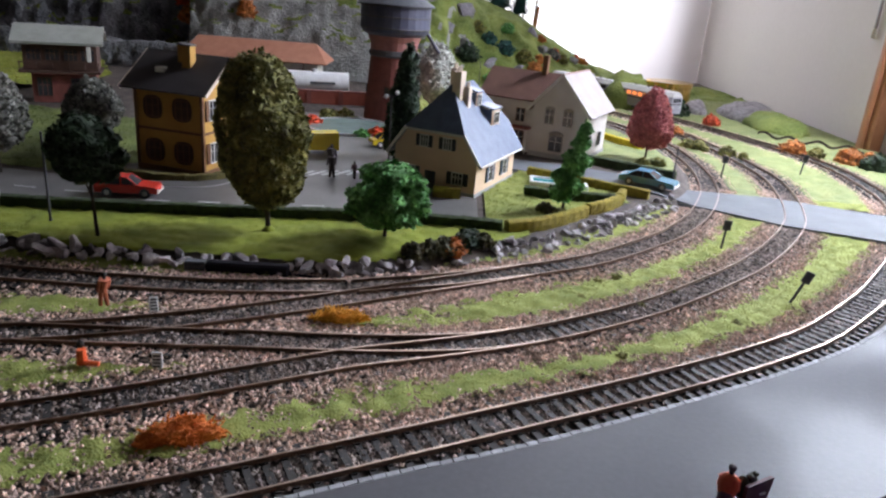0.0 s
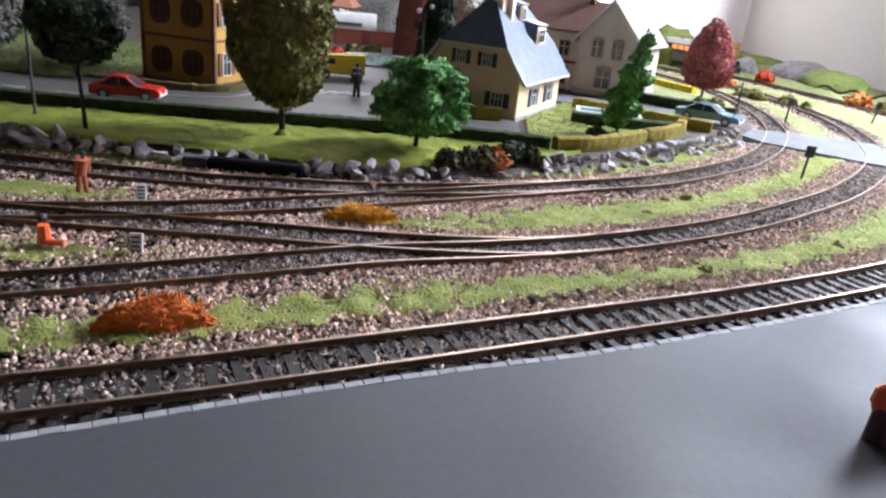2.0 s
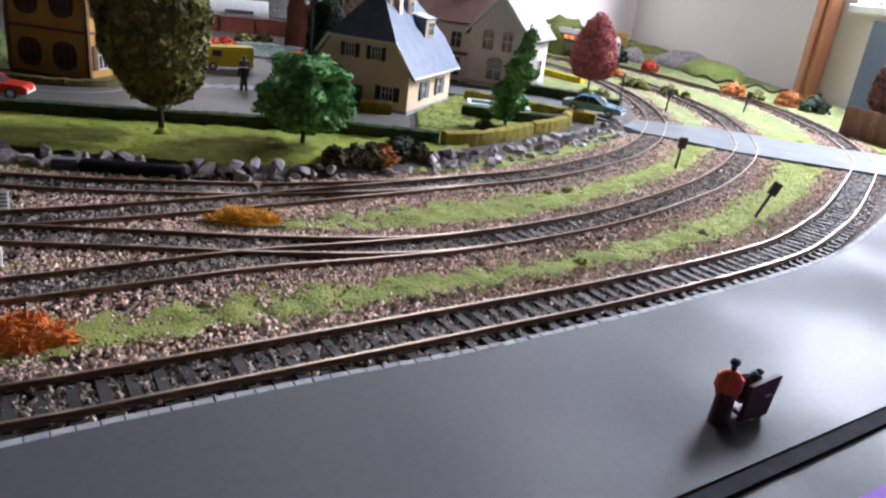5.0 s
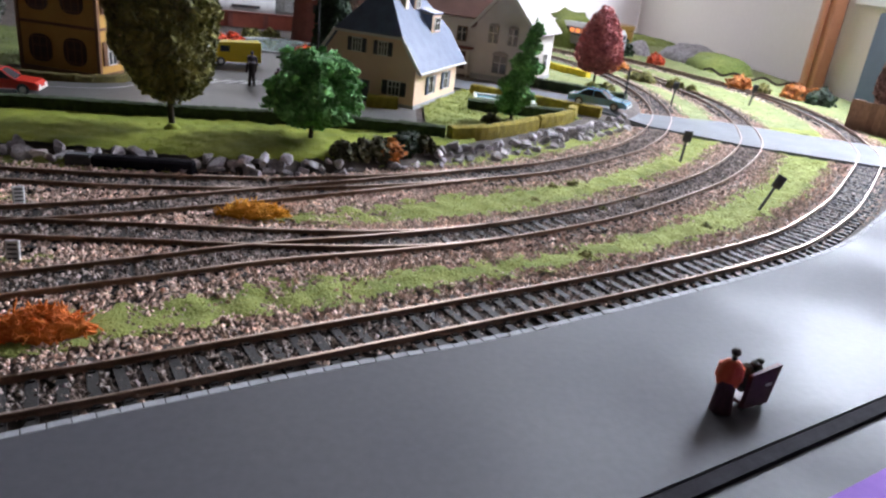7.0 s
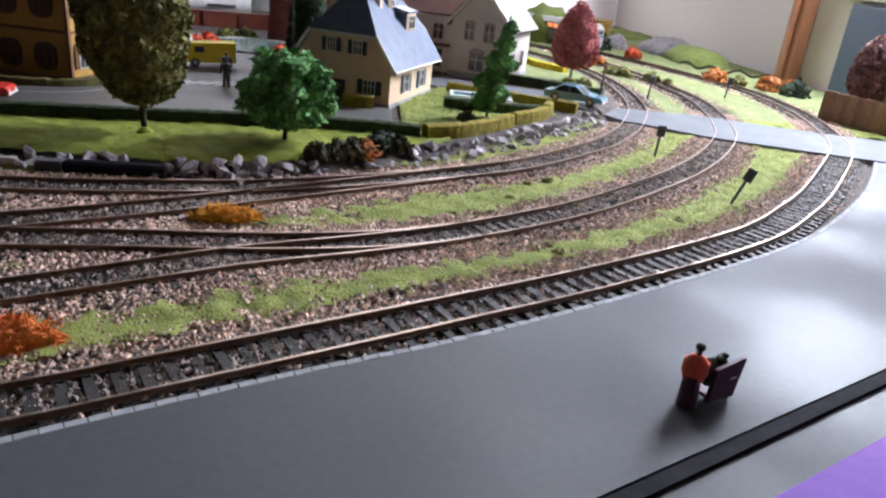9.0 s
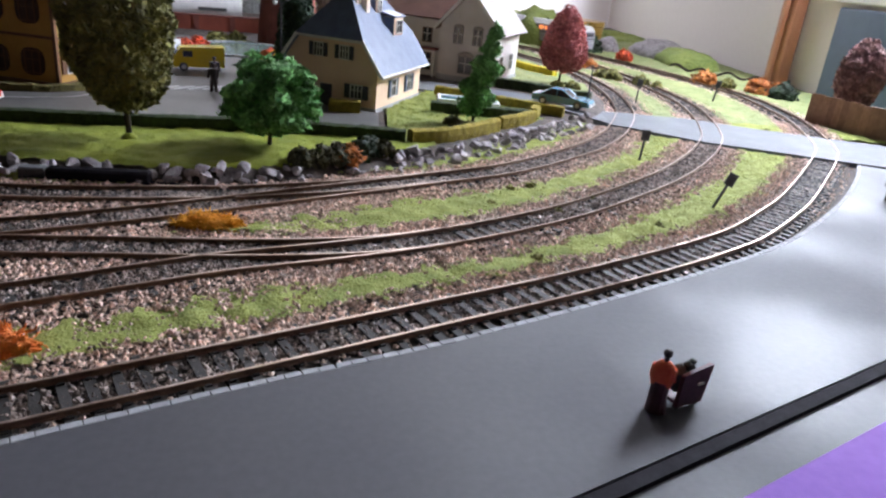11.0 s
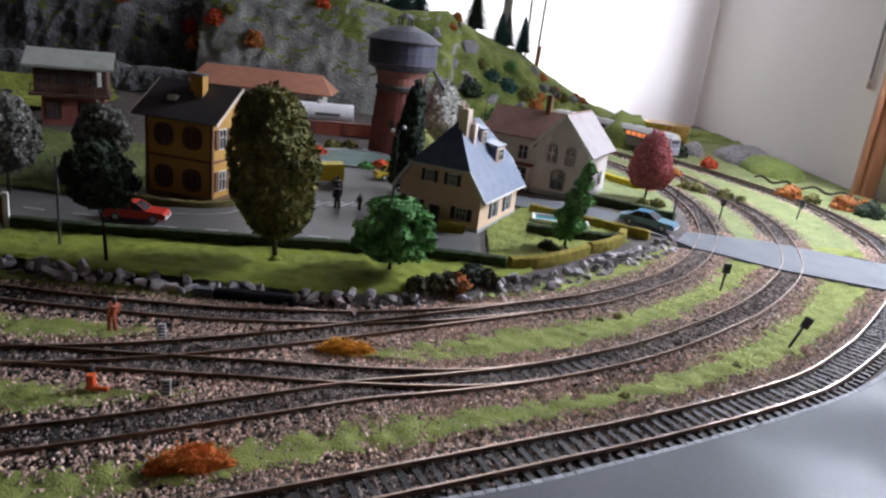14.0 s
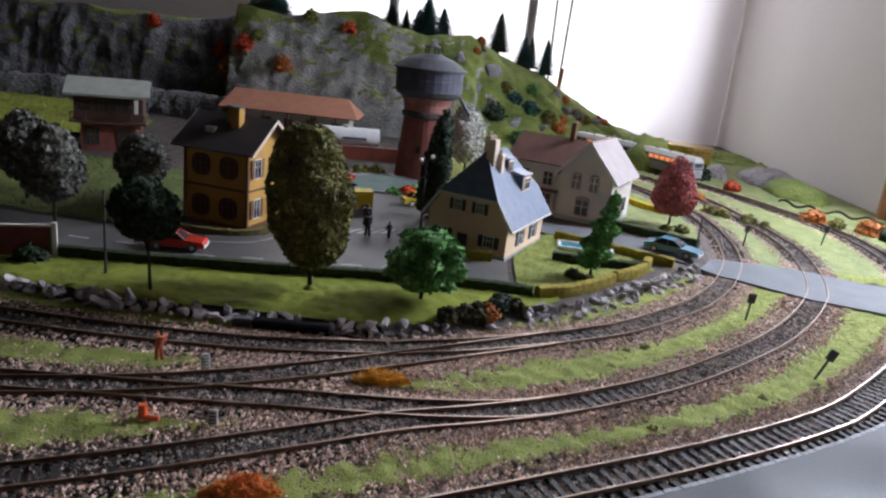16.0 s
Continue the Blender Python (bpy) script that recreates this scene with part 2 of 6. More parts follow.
def far_from(points, line):
    d = np.full(len(points), 9.0)
    for i in range(0, len(points), 4000):
        p = points[i:i + 4000]
        d[i:i + 4000] = np.sqrt(((p[:, None, :] - line[None, ::2, :]) ** 2).sum(2)).min(1)
    return d


def in_town(points):
    """True behind the line of rocks and inside the innermost curve."""
    y_edge = np.interp(points[:, 0], ROCKS[:, 0], ROCKS[:, 1])
    inner = LINES[0]
    k = np.argsort(inner[:, 1])
    x_edge = np.interp(points[:, 1], inner[k, 1], inner[k, 0]) - 0.018
    return (points[:, 1] > y_edge) & (points[:, 0] < np.where(points[:, 1] > 0.62, x_edge, 0.21))


def soft_noise(x, y, scale, seed=0.0):
    return np.array([noise.noise((a * scale + seed, b * scale, seed)) for a, b in zip(x, y)])


RAIL_TOP, SLEEPER_TOP, BED = 0.0008, -0.0014, -0.0032
TOWN = 0.0035

# ---- room ----
def wall(name, b, material, label):
    return tagged(part(name, box_bm(*b), material), label, "wall", kind="structure")


M_TRIM0 = surface("white_window_paint", (0.72, 0.70, 0.68), (0.80, 0.78, 0.76), 0.4, 20, 200, 0.1)
Y_BACK, X_SIDE = 1.95, 0.61
W_X0, W_X1, W_Z0, W_Z1 = -0.62, 0.485, -0.04, 1.25
back = thing("wall_north", pose(0, 0, 0), "white plastered wall behind the layout with a window", "wall", kind="structure")
part("wall_panel", box_bm(-2.0, W_X0, Y_BACK, Y_BACK + 0.12, -0.9, 2.1), M_WALL, back)
part("wall_panel", box_bm(W_X1, 2.4, Y_BACK, Y_BACK + 0.12, -0.9, 2.1), M_WALL, back)
part("wall_panel", box_bm(W_X0, W_X1, Y_BACK, Y_BACK + 0.12, -0.9, W_Z0), M_WALL, back)
part("wall_panel", box_bm(W_X0, W_X1, Y_BACK, Y_BACK + 0.12, W_Z1, 2.1), M_WALL, back)
M_FRAME = surface("greyish_window_frame", (0.30, 0.28, 0.30), (0.38, 0.36, 0.38), 0.5, 20, 200, 0.1)
win = thing("window_1", pose(0, 0, 0), "wide bright window with a grey painted frame", "window", kind="structure")
for x in (W_X0 + 0.012, -0.27, 0.098):
    part("window_frame", box_bm(x - 0.012, x + 0.012, Y_BACK + 0.03, Y_BACK + 0.075, W_Z0 + 0.026, W_Z1 - 0.026), M_FRAME, win, bevel=0.003)
for z in (W_Z0 + 0.013, W_Z1 - 0.013):
    part("window_frame", box_bm(W_X0, W_X1, Y_BACK + 0.03, Y_BACK + 0.075, z - 0.013, z + 0.013), M_FRAME, win, bevel=0.003)
tagged(part("backdrop", box_bm(-2.2, 1.6, Y_BACK + 0.35, Y_BACK + 0.36, -0.6, 2.2), glow("overcast_sky", (0.94, 0.96, 1.0), SKY_GLOW)), "plain white overcast sky outside the window", "sky", kind="structure")
# added translucent sheet, imitates the soft shading from bright window to corner wall
M_VOILE, vn, vl, vp = nodes_of("white_voile")
vt, vd, vm = vn.new("ShaderNodeBsdfTranslucent"), vn.new("ShaderNodeBsdfDiffuse"), vn.new("ShaderNodeMixShader")
vt.inputs["Color"].default_value, vd.inputs["Color"].default_value = (0.95, 0.92, 0.93, 1), (0.90, 0.87, 0.87, 1)
vm.inputs["Fac"].default_value = 0.2
weave, wb = vn.new("ShaderNodeTexNoise"), vn.new("ShaderNodeBump")
weave.inputs["Scale"].default_value, wb.inputs["Strength"].default_value = 420, 0.15
vl.new(weave.outputs["Fac"], wb.inputs["Height"])
vl.new(wb.outputs[0], vd.inputs["Normal"])
vl.new(vt.outputs[0], vm.inputs[1])
vl.new(vd.outputs[0], vm.inputs[2])
vl.new(vm.outputs[0], vn["Material Output"].inputs[0])
bm = bmesh.new()
cx = np.linspace(0.352, 0.606, 90)
cy = [Y_BACK - 0.065 + 0.004 * math.sin(x * 48) * (0.3 + 2 * (x - 0.355)) for x in cx]
low, high = [bm.verts.new((x, y, -0.30)) for x, y in zip(cx, cy)], [bm.verts.new((x, y, 1.34)) for x, y in zip(cx, cy)]
for i in range(len(cx) - 1):
    bm.faces.new((low[i], low[i + 1], high[i + 1], high[i]))
tagged(part("curtain", bm, M_VOILE, smooth=True), "thin white sheet added to fade the window brightness into the wall", "curtain")
east = thing("wall_east", pose(0, 0, 0), "pale pinkish plastered wall beside the layout with a window", "wall", kind="structure")
V_Y0, V_Y1, V_Z0, V_Z1 = 0.50, 1.005, 0.125, 0.74
part("wall_panel", box_bm(X_SIDE, X_SIDE + 0.10, V_Y1, Y_BACK, -0.9, 2.1), M_WALL, east)
part("wall_panel", box_bm(X_SIDE, X_SIDE + 0.10, -1.9, V_Y0, -0.9, 2.1), M_WALL, east)
part("wall_panel", box_bm(X_SIDE, X_SIDE + 0.10, V_Y0, V_Y1, -0.9, V_Z0 - 0.012), M_WALL, east)
part("wall_panel", box_bm(X_SIDE, X_SIDE + 0.10, V_Y0, V_Y1, V_Z1, 2.1), M_WALL, east)
win2 = thing("window_2", pose(0, 0, 0), "bright side window with white frame and sill", "window", kind="structure")
for y in (V_Y0 + 0.012, V_Y1 - 0.012):
    part("window_frame", box_bm(X_SIDE + 0.03, X_SIDE + 0.07, y - 0.012, y + 0.012, V_Z0, V_Z1 - 0.026), M_TRIM0, win2, bevel=0.003)
part("window_frame", box_bm(X_SIDE + 0.03, X_SIDE + 0.07, V_Y0, V_Y1, V_Z1 - 0.026, V_Z1), M_TRIM0, win2, bevel=0.003)
part("window_sill", box_bm(X_SIDE - 0.012, X_SIDE + 0.10, V_Y0 - 0.01, V_Y1 - 0.001, V_Z0 - 0.012, V_Z0), M_TRIM0, win2, bevel=0.002)
tagged(part("backdrop_east", box_bm(X_SIDE + 0.30, X_SIDE + 0.31, -0.6, 1.7, -0.4, 1.7), bpy.data.materials["overcast_sky"]), "plain white overcast sky outside the side window", "sky", kind="structure")
# unseen walls and ceiling close the room; their dark colour soaks up light
wall("wall_west", (-2.0, -1.9, -1.9, Y_BACK, -0.9, 2.1), M_ROOM, "unseen plain wall at the end of the layout, dark brown to cut bounce")
wall("wall_south", (-2.0, 2.4, -2.0, -1.9, -0.9, 2.1), M_ROOM, "unseen plain wall behind the camera, dark brown to cut bounce")
tagged(part("ceiling", box_bm(-2.0, 2.4, -2.0, Y_BACK + 0.12, 2.1, 2.2), M_ROOM), "unseen plain ceiling, dark brown to cut bounce", "ceiling", kind="structure")
tagged(part("floor", box_bm(-2.0, 2.4, -2.0, Y_BACK + 0.12, -1.0, -0.9), surface("room_floor", (0.16, 0.12, 0.09), (0.24, 0.18, 0.13), 0.5, 8, 60, 0.1)), "brown room floor", "floor", kind="structure")
M_NAVY = surface("dark_blue_paint", (0.055, 0.095, 0.155), (0.075, 0.12, 0.19), 0.5, 10, 100, 0.1)
panel = thing("radiator_panel", pose(0, 0, 0), "dark blue panel under the side window", "panel", kind="structure")
part("panel_board", box_bm(X_SIDE - 0.012, X_SIDE - 0.001, 0.30, 0.945, -0.5, 0.108), M_NAVY, panel, bevel=0.002)
trim = thing("trim", pose(0, 0, 0), "orange stained wooden post fixed on the wall", "trim", kind="structure")
part("board", box_bm(X_SIDE - 0.022, X_SIDE - 0.001, 1.030, 1.057, -0.5, 1.9), M_ORANGEWOOD, trim, bevel=0.003)
part("moulding", box_bm(X_SIDE - 0.030, X_SIDE - 0.022, 1.038, 1.048, -0.5, 1.9), M_ORANGEWOOD, trim, bevel=0.002)

cord = thing("blind_cord", pose(0, 0, 0), "grey blind cord with a white end knob hanging on the wall", "cord")
bm = bmesh.new()
for k in range(14):
    rod(bm, (X_SIDE - 0.004, 1.124 + 0.0012 * math.sin(k * 0.45), 0.160 + 0.07 * k), (X_SIDE - 0.004, 1.124 + 0.0012 * math.sin((k + 1) * 0.45), 0.160 + 0.07 * (k + 1)), 0.0022, n=6)
part("string", bm, M_FRAME, cord)
part("knob", rod_bm((X_SIDE - 0.005, 1.124, 0.146), (X_SIDE - 0.005, 1.124, 0.160), 0.0045, 0.003, n=12), M_TRIM0, cord, "white end knob")

# ---- ground: one sheet under the whole layout ----
gx, gy = np.arange(-1.30, 0.6001, 0.005), np.arange(-0.16, 1.841, 0.005)
GX, GY = np.meshgrid(gx, gy)
flat = np.stack([GX.ravel(), GY.ravel()], 1)
town_mask = in_town(flat)
gap = far_from(flat, ROCKS)
sign = np.where(town_mask, 1.0, -1.0)
level = np.clip((sign * np.minimum(gap, 0.02) / 0.008 + 1) / 2, 0, 1)
near_curve = far_from(flat, LINES[0])
level = np.where(flat[:, 1] > 0.62, np.where(town_mask, np.clip((near_curve - 0.016) / 0.01, 0, 1), 0.0), level)
GZ = BED + (TOWN - BED) * level + 0.0006 * soft_noise(flat[:, 0], flat[:, 1], 90)
nx, ny = len(gx), len(gy)
verts = np.column_stack([flat, GZ])
idx = np.arange(nx * ny).reshape(ny, nx)
faces = np.stack([idx[:-1, :-1], idx[:-1, 1:], idx[1:, 1:], idx[1:, :-1]], -1).reshape(-1, 4)
ground = quick_mesh("ground", verts.tolist(), faces.tolist(), M_DIRT, smooth=True)
tagged(ground, "brown gritty baseboard of the model railway layout", "ground", kind="structure")


def ground_at(x, y):
    i = min(max(int(round((y + 0.16) / 0.005)), 0), ny - 1)
    j = min(max(int(round((x + 1.30) / 0.005)), 0), nx - 1)
    return float(GZ[i * nx + j])


tagged(part("table", box_bm(-1.30, 0.60, -0.16, 1.84, -0.06, -0.012), M_ORANGEWOOD), "wooden table board that carries the layout", "table", kind="structure")

# ---- platform in the foreground ----
EDGE = curve_points([(-0.62, -0.110), (-0.50, -0.040), (-0.40, 0.017), (-0.30, 0.072), (-0.20, 0.126), (-0.071, 0.1965), (-0.04, 0.2135), (0.0, 0.234), (0.053, 0.260), (0.126, 0.302), (0.196, 0.346), (0.243, 0.381), (0.283, 0.419), (0.325, 0.463), (0.369, 0.517), (0.397, 0.556)], 0.0052)
PLAT = 0.0004
platform = thing("platform", pose(0, 0, 0), "smooth grey painted station platform with a white brick kerb", "platform", kind="structure")
outline = [tuple(p) for p in EDGE - side_of(EDGE) * 0.0024] + [(0.52, 0.50), (0.52, 0.4288), (-0.62, -0.1908)]
bm = bmesh.new()
solid(bm, outline, -0.02, PLAT)
part("deck", bm, M_PLATFORM, platform)
kerb_mesh = None
nrm = side_of(EDGE)
for i in range(len(EDGE) - 1):
    a, b = EDGE[i], EDGE[i + 1]
    if not -0.2 < a[0]:
        continue
    c = (a + b) / 2 - nrm[i] * 0.0011
    if kerb_mesh is None:
        ob = part("kerb_brick", box_bm(-0.00250, 0.00250, -0.0014, 0.0011, -0.006, 0.0), M_KERB, platform, bevel=0.00015)
        kerb_mesh = ob.data
    else:
        ob = new("kerb_brick", kerb_mesh)
        ob.parent = platform
    ob.matrix_local = pose(c[0], c[1], PLAT + 0.0001 + random.uniform(-0.0001, 0.0001), 0, 0, math.degrees(math.atan2(b[1] - a[1], b[0] - a[0])) + random.uniform(-2, 2))
# black edging strip, a second deck, and the nearest ledge, purple light painted on
along = Vector((0.8775, 0.4775, 0))
across = Vector((-0.4775, 0.8775, 0))


def band(name, n0, n1, z0, z1, material, parent=None, bevel=0.0, label=""):
    o = Vector((0.10, 0.1985, 0))
    pts = [o + along * s + across * n for s, n in ((-0.85, n0), (0.46, n0), (0.46, n1), (-0.85, n1))]
    bm = bmesh.new()
    solid(bm, [(p.x, p.y) for p in pts], z0, z1)
    return part(name, bm, material, parent, label, bevel=bevel)


ledge = thing("ledge", pose(0, 0, 0), "grey ledge with black rubber edging, front board coloured like purple light", "ledge", kind="structure")
band("edging", -0.0042, 0.0, -0.02, 0.0016, M_BLACK, ledge, 0.0014, "black rubber edging")
band("shelf", -0.0182, -0.0044, -0.02, 0.0002, M_PLATFORM, ledge, 0.0006, "grey painted shelf")
band("front_board", -0.12, -0.0184, -0.02, 0.0009, M_PURPLE, ledge, 0.003, "front board with purple light put into its colour")

# ---- tracks ----
RAIL = [(-0.0005, SLEEPER_TOP), (0.0005, SLEEPER_TOP), (0.00025, SLEEPER_TOP + 0.0007), (0.0005, RAIL_TOP - 0.0006), (0.0005, RAIL_TOP - 0.0001), (-0.0005, RAIL_TOP - 0.0001), (-0.0005, RAIL_TOP - 0.0006), (-0.00025, SLEEPER_TOP + 0.0007)]
HEAD = [(-0.00042, RAIL_TOP - 0.0001), (0.00042, RAIL_TOP - 0.0001), (0.0004, RAIL_TOP + 0.00005), (-0.0004, RAIL_TOP + 0.00005)]
GAUGE = 0.0165
sleeper_bm = bmesh.new()
cuboid(sleeper_bm, -0.0015, 0.0015, -0.0150, 0.0150, BED - 0.001, SLEEPER_TOP)
for s in (-1, 1):
    for e in (-0.0013, 0.0013):
        cuboid(sleeper_bm, -0.0009, 0.0009, s * GAUGE / 2 + e - 0.0005, s * GAUGE / 2 + e + 0.0005, SLEEPER_TOP, SLEEPER_TOP + 0.0006)
sleeper_mesh = None
for k, (line, what) in enumerate(zip(LINES, ("inner curve", "siding", "diverging", "middle curve", "crossover", "outer curve"))):
    track = thing("railway_track", pose(0, 0, 0), f"rusty two-rail model track on dark sleepers, {what}", "railway track", "model tracks")
    for s in (-1, 1):
        rl = line + side_of(line) * (s * GAUGE / 2)
        bm = bmesh.new()
        sweep(bm, rl, RAIL)
        rail = part("rail", bm, M_RAIL, track)
        bm = bmesh.new()
        sweep(bm, rl, HEAD)
        part("rail_head", bm, M_RAILTOP, rail, "bright worn rail head")
    fine = curve_points((C1, C1A, C1B, C2, C2B, C3)[k], 0.0069)
    dirs = np.gradient(fine, axis=0)
    for i in range(len(fine)):
        if k in (1, 2) and fine[i, 0] > -0.035 or k == 4 and fine[i, 0] > 0.0:
            continue
        if sleeper_mesh is None:
            ob = part("sleeper", sleeper_bm, M_SLEEPER, track)
            sleeper_mesh = ob.data
        else:
            ob = new("sleeper", sleeper_mesh)
            ob.parent = track
        ob.matrix_local = pose(fine[i, 0], fine[i, 1], random.uniform(-0.0002, 0.0001), 0, 0, math.degrees(math.atan2(dirs[i, 1], dirs[i, 0])) + random.uniform(-1.5, 1.5))

# ---- ballast stones ----
rng = np.random.default_rng(4)


def scatter_stones(name, pts, size, material, label, category, z=None):
    base = np.array([(1, 0, 0), (-1, 0, 0), (0, 1, 0), (0, -1, 0), (0, 0, 1)], float)
    tri = np.array([(0, 2, 4), (2, 1, 4), (1, 3, 4), (3, 0, 4)])
    n = len(pts)
    ang, s = rng.uniform(0, 6.28, n), size * rng.uniform(0.55, 1.35, n)
    jig = base[None] * rng.uniform(0.6, 1.3, (n, 5, 1)) * s[:, None, None]
    jig += rng.normal(0, 0.22, (n, 5, 3)) * s[:, None, None]
    ca, sa = np.cos(ang)[:, None], np.sin(ang)[:, None]
    x = jig[..., 0] * ca - jig[..., 1] * sa + pts[:, 0:1]
    y = jig[..., 0] * sa + jig[..., 1] * ca + pts[:, 1:2]
    zz = jig[..., 2] * 0.9 + pts[:, 2:3]
    v = np.stack([x, y, zz], -1).reshape(-1, 3)
    f = (tri[None] + 5 * np.arange(n)[:, None, None]).reshape(-1, 3)
    return tagged(quick_mesh(name, v.tolist(), f.tolist(), material), label, category, kind="stuff")


def stones_along(line, half, per_m, xmin=-0.36, ymax=0.72):
    keep = line[(line[:, 0] > xmin) & (line[:, 1] < ymax)]
    n = int(per_m * 0.004 * len(keep))
    i = rng.integers(0, len(keep), n)
    off = np.clip(rng.normal(0, half * 0.62, n), -half, half)
    p = keep[i] + side_of(keep)[i] * off[:, None] + rng.uniform(-0.002, 0.002, (n, 2))
    return p


pts = np.vstack([stones_along(l, 0.024, 46000) for l in LINES] + [stones_along(l, 0.026, 9000, -0.6, 1.3) for l in LINES])
pts = np.vstack([pts, np.column_stack([rng.uniform(-0.36, 0.02, 22000), rng.uniform(0.17, 0.42, 22000)])])
ey = np.interp(pts[:, 0], EDGE[:, 0], EDGE[:, 1])
town = in_town(pts)
ry = np.interp(pts[:, 0], ROCKS[:, 0], ROCKS[:, 1])
ok = (rng.random(len(pts)) < np.interp(pts[:, 0], [-0.30, -0.16, 0.0], [0.20, 0.42, 1.0])) & (pts[:, 1] > ey + 0.0045) & ((pts[:, 1] < ry + 0.004) | (pts[:, 0] > 0.2)) & ~town
road_y0, road_y1 = np.interp(pts[:, 0], [0.2, 0.6], [0.645, 0.55]), np.interp(pts[:, 0], [0.2, 0.6], [0.70, 0.635])
ok &= ~((pts[:, 0] > 0.2) & (pts[:, 1] > road_y0) & (pts[:, 1] < road_y1))
pts = pts[ok]
# clear of the rails themselves
dr = np.full(len(pts), 9.0)
for l in LINES:
    for s in (-1, 1):
        dr = np.minimum(dr, far_from(pts, l + side_of(l) * (s * GAUGE / 2)))
pts = pts[dr > 0.0016]
dc = far_from(pts, ALL_LINES)
beyond = (dc > 0.0085) & (pts[:, 1] < np.interp(pts[:, 0], EDGE[:, 0], EDGE[:, 1]) + 0.021) & (rng.random(len(pts)) < 0.85)
pts, dc = pts[~beyond], dc[~beyond]
inner = dc < 0.0085
outer_line = far_from(pts, LINES[5]) < 0.0085
throat = (pts[:, 0] > -0.02) & (pts[:, 0] < 0.10) & (pts[:, 1] < 0.47)
keep = inner & (rng.random(len(pts)) < np.where(outer_line | throat, 0.72, np.interp(pts[:, 0], [-0.18, 0.0], [0.35, 0.9])))
zi = BED + np.where(outer_line | throat, 0.0009, 0.0014)[keep] + rng.uniform(-0.0005, 0.0006, keep.sum())
M_STONE_IN = surface("dark_grey_ballast", (0.055, 0.042, 0.037), (0.50, 0.39, 0.335), 0.55, 90, 2500, 0.4, per="island", spread=0.8)
scatter_stones("track_ballast", np.column_stack([pts[keep], zi]), 0.00085, M_STONE_IN, "dark grey ballast stones between the sleepers", "gravel")
pts, dc = pts[~inner], dc[~inner]
zs = np.where(dc < 0.0155, BED + 0.0012, BED + 0.0010) + rng.uniform(-0.0003, 0.0005, len(pts))
scatter_stones("ballast", np.column_stack([pts, zs]), 0.00092, M_STONE, "loose pinkish brown ballast stones between the tracks", "gravel")


# ---- grass strips ----
def turf(name, test, x0, x1, y0, y1, cell, material, blade_material, per_cell, height, blade, label, lift=0.0008, bump=0.0012):
    """A raised turf mat where test holds, and short fibres on it."""
    ax, ay = np.arange(x0, x1, cell), np.arange(y0, y1, cell)
    cx, cy = np.meshgrid(ax, ay)
    p = np.stack([cx.ravel(), cy.ravel()], 1)
    hold = test(p)
    p = p[hold]
    if not len(p):
        return
    ids, verts, faces = {}, [], []

    def corner(i, j):
        if (i, j) not in ids:
            ids[i, j] = len(verts)
            x, y = x0 + (i - 0.5) * cell, y0 + (j - 0.5) * cell
            h = ground_at(x, y) + lift + bump * (0.5 + noise.noise((x * 110, y * 110, 3.0))) + 0.0006 * noise.noise((x * 400, y * 400, 7.0))
            verts.append((x, y, h))
        return ids[i, j]
    ij = np.round((p - (x0, y0)) / cell).astype(int)
    for i, j in ij:
        faces.append((corner(i, j), corner(i + 1, j), corner(i + 1, j + 1), corner(i, j + 1)))
    mat_ob = quick_mesh(name, verts, faces, material, smooth=True)
    tagged(mat_ob, label, "grass", kind="stuff")
    n = int(len(p) * per_cell)
    k = rng.integers(0, len(p), n)
    q = p[k] + rng.uniform(-0.7, 0.7, (n, 2)) * cell
    zb = np.array([ground_at(a, b) + lift + bump * (0.5 + noise.noise((a * 110, b * 110, 3.0))) - 0.0004 for a, b in q])
    ang = rng.uniform(0, 6.28, n)
    lean = rng.normal(0, 0.55, (n, 2)) * height
    h = height * rng.uniform(0.5, 1.3, n)
    dx, dy = np.cos(ang) * blade, np.sin(ang) * blade
    v = np.stack([np.column_stack([q[:, 0] - dx, q[:, 1] - dy, zb]), np.column_stack([q[:, 0] + dx, q[:, 1] + dy, zb]), np.column_stack([q[:, 0] + lean[:, 0], q[:, 1] + lean[:, 1], zb + h])], 1).reshape(-1, 3)
    f = np.arange(3 * n).reshape(-1, 3)
    tagged(quick_mesh(name + "_fibres", v.tolist(), f.tolist(), blade_material), "short green grass fibres on the turf", "grass", kind="stuff")


def strip_test(p):
    d = far_from(p, ALL_LINES)
    ey = np.interp(p[:, 0], EDGE[:, 0], EDGE[:, 1])
    ry = np.interp(p[:, 0], ROCKS[:, 0], ROCKS[:, 1])
    w = soft_noise(p[:, 0], p[:, 1], 60) * 0.0025 + soft_noise(p[:, 0], p[:, 1], 300, 5.0) * 0.005
    y0, y1 = np.interp(p[:, 0], [0.2, 0.6], [0.634, 0.539]), np.interp(p[:, 0], [0.2, 0.6], [0.705, 0.64])
    road = (p[:, 0] > 0.19) & (p[:, 1] > y0) & (p[:, 1] < y1)
    return (d > 0.0222 + w) & (p[:, 1] > ey + 0.01) & ((p[:, 1] < ry - 0.004) | (p[:, 0] > 0.2)) & ~road & ~in_town(p)


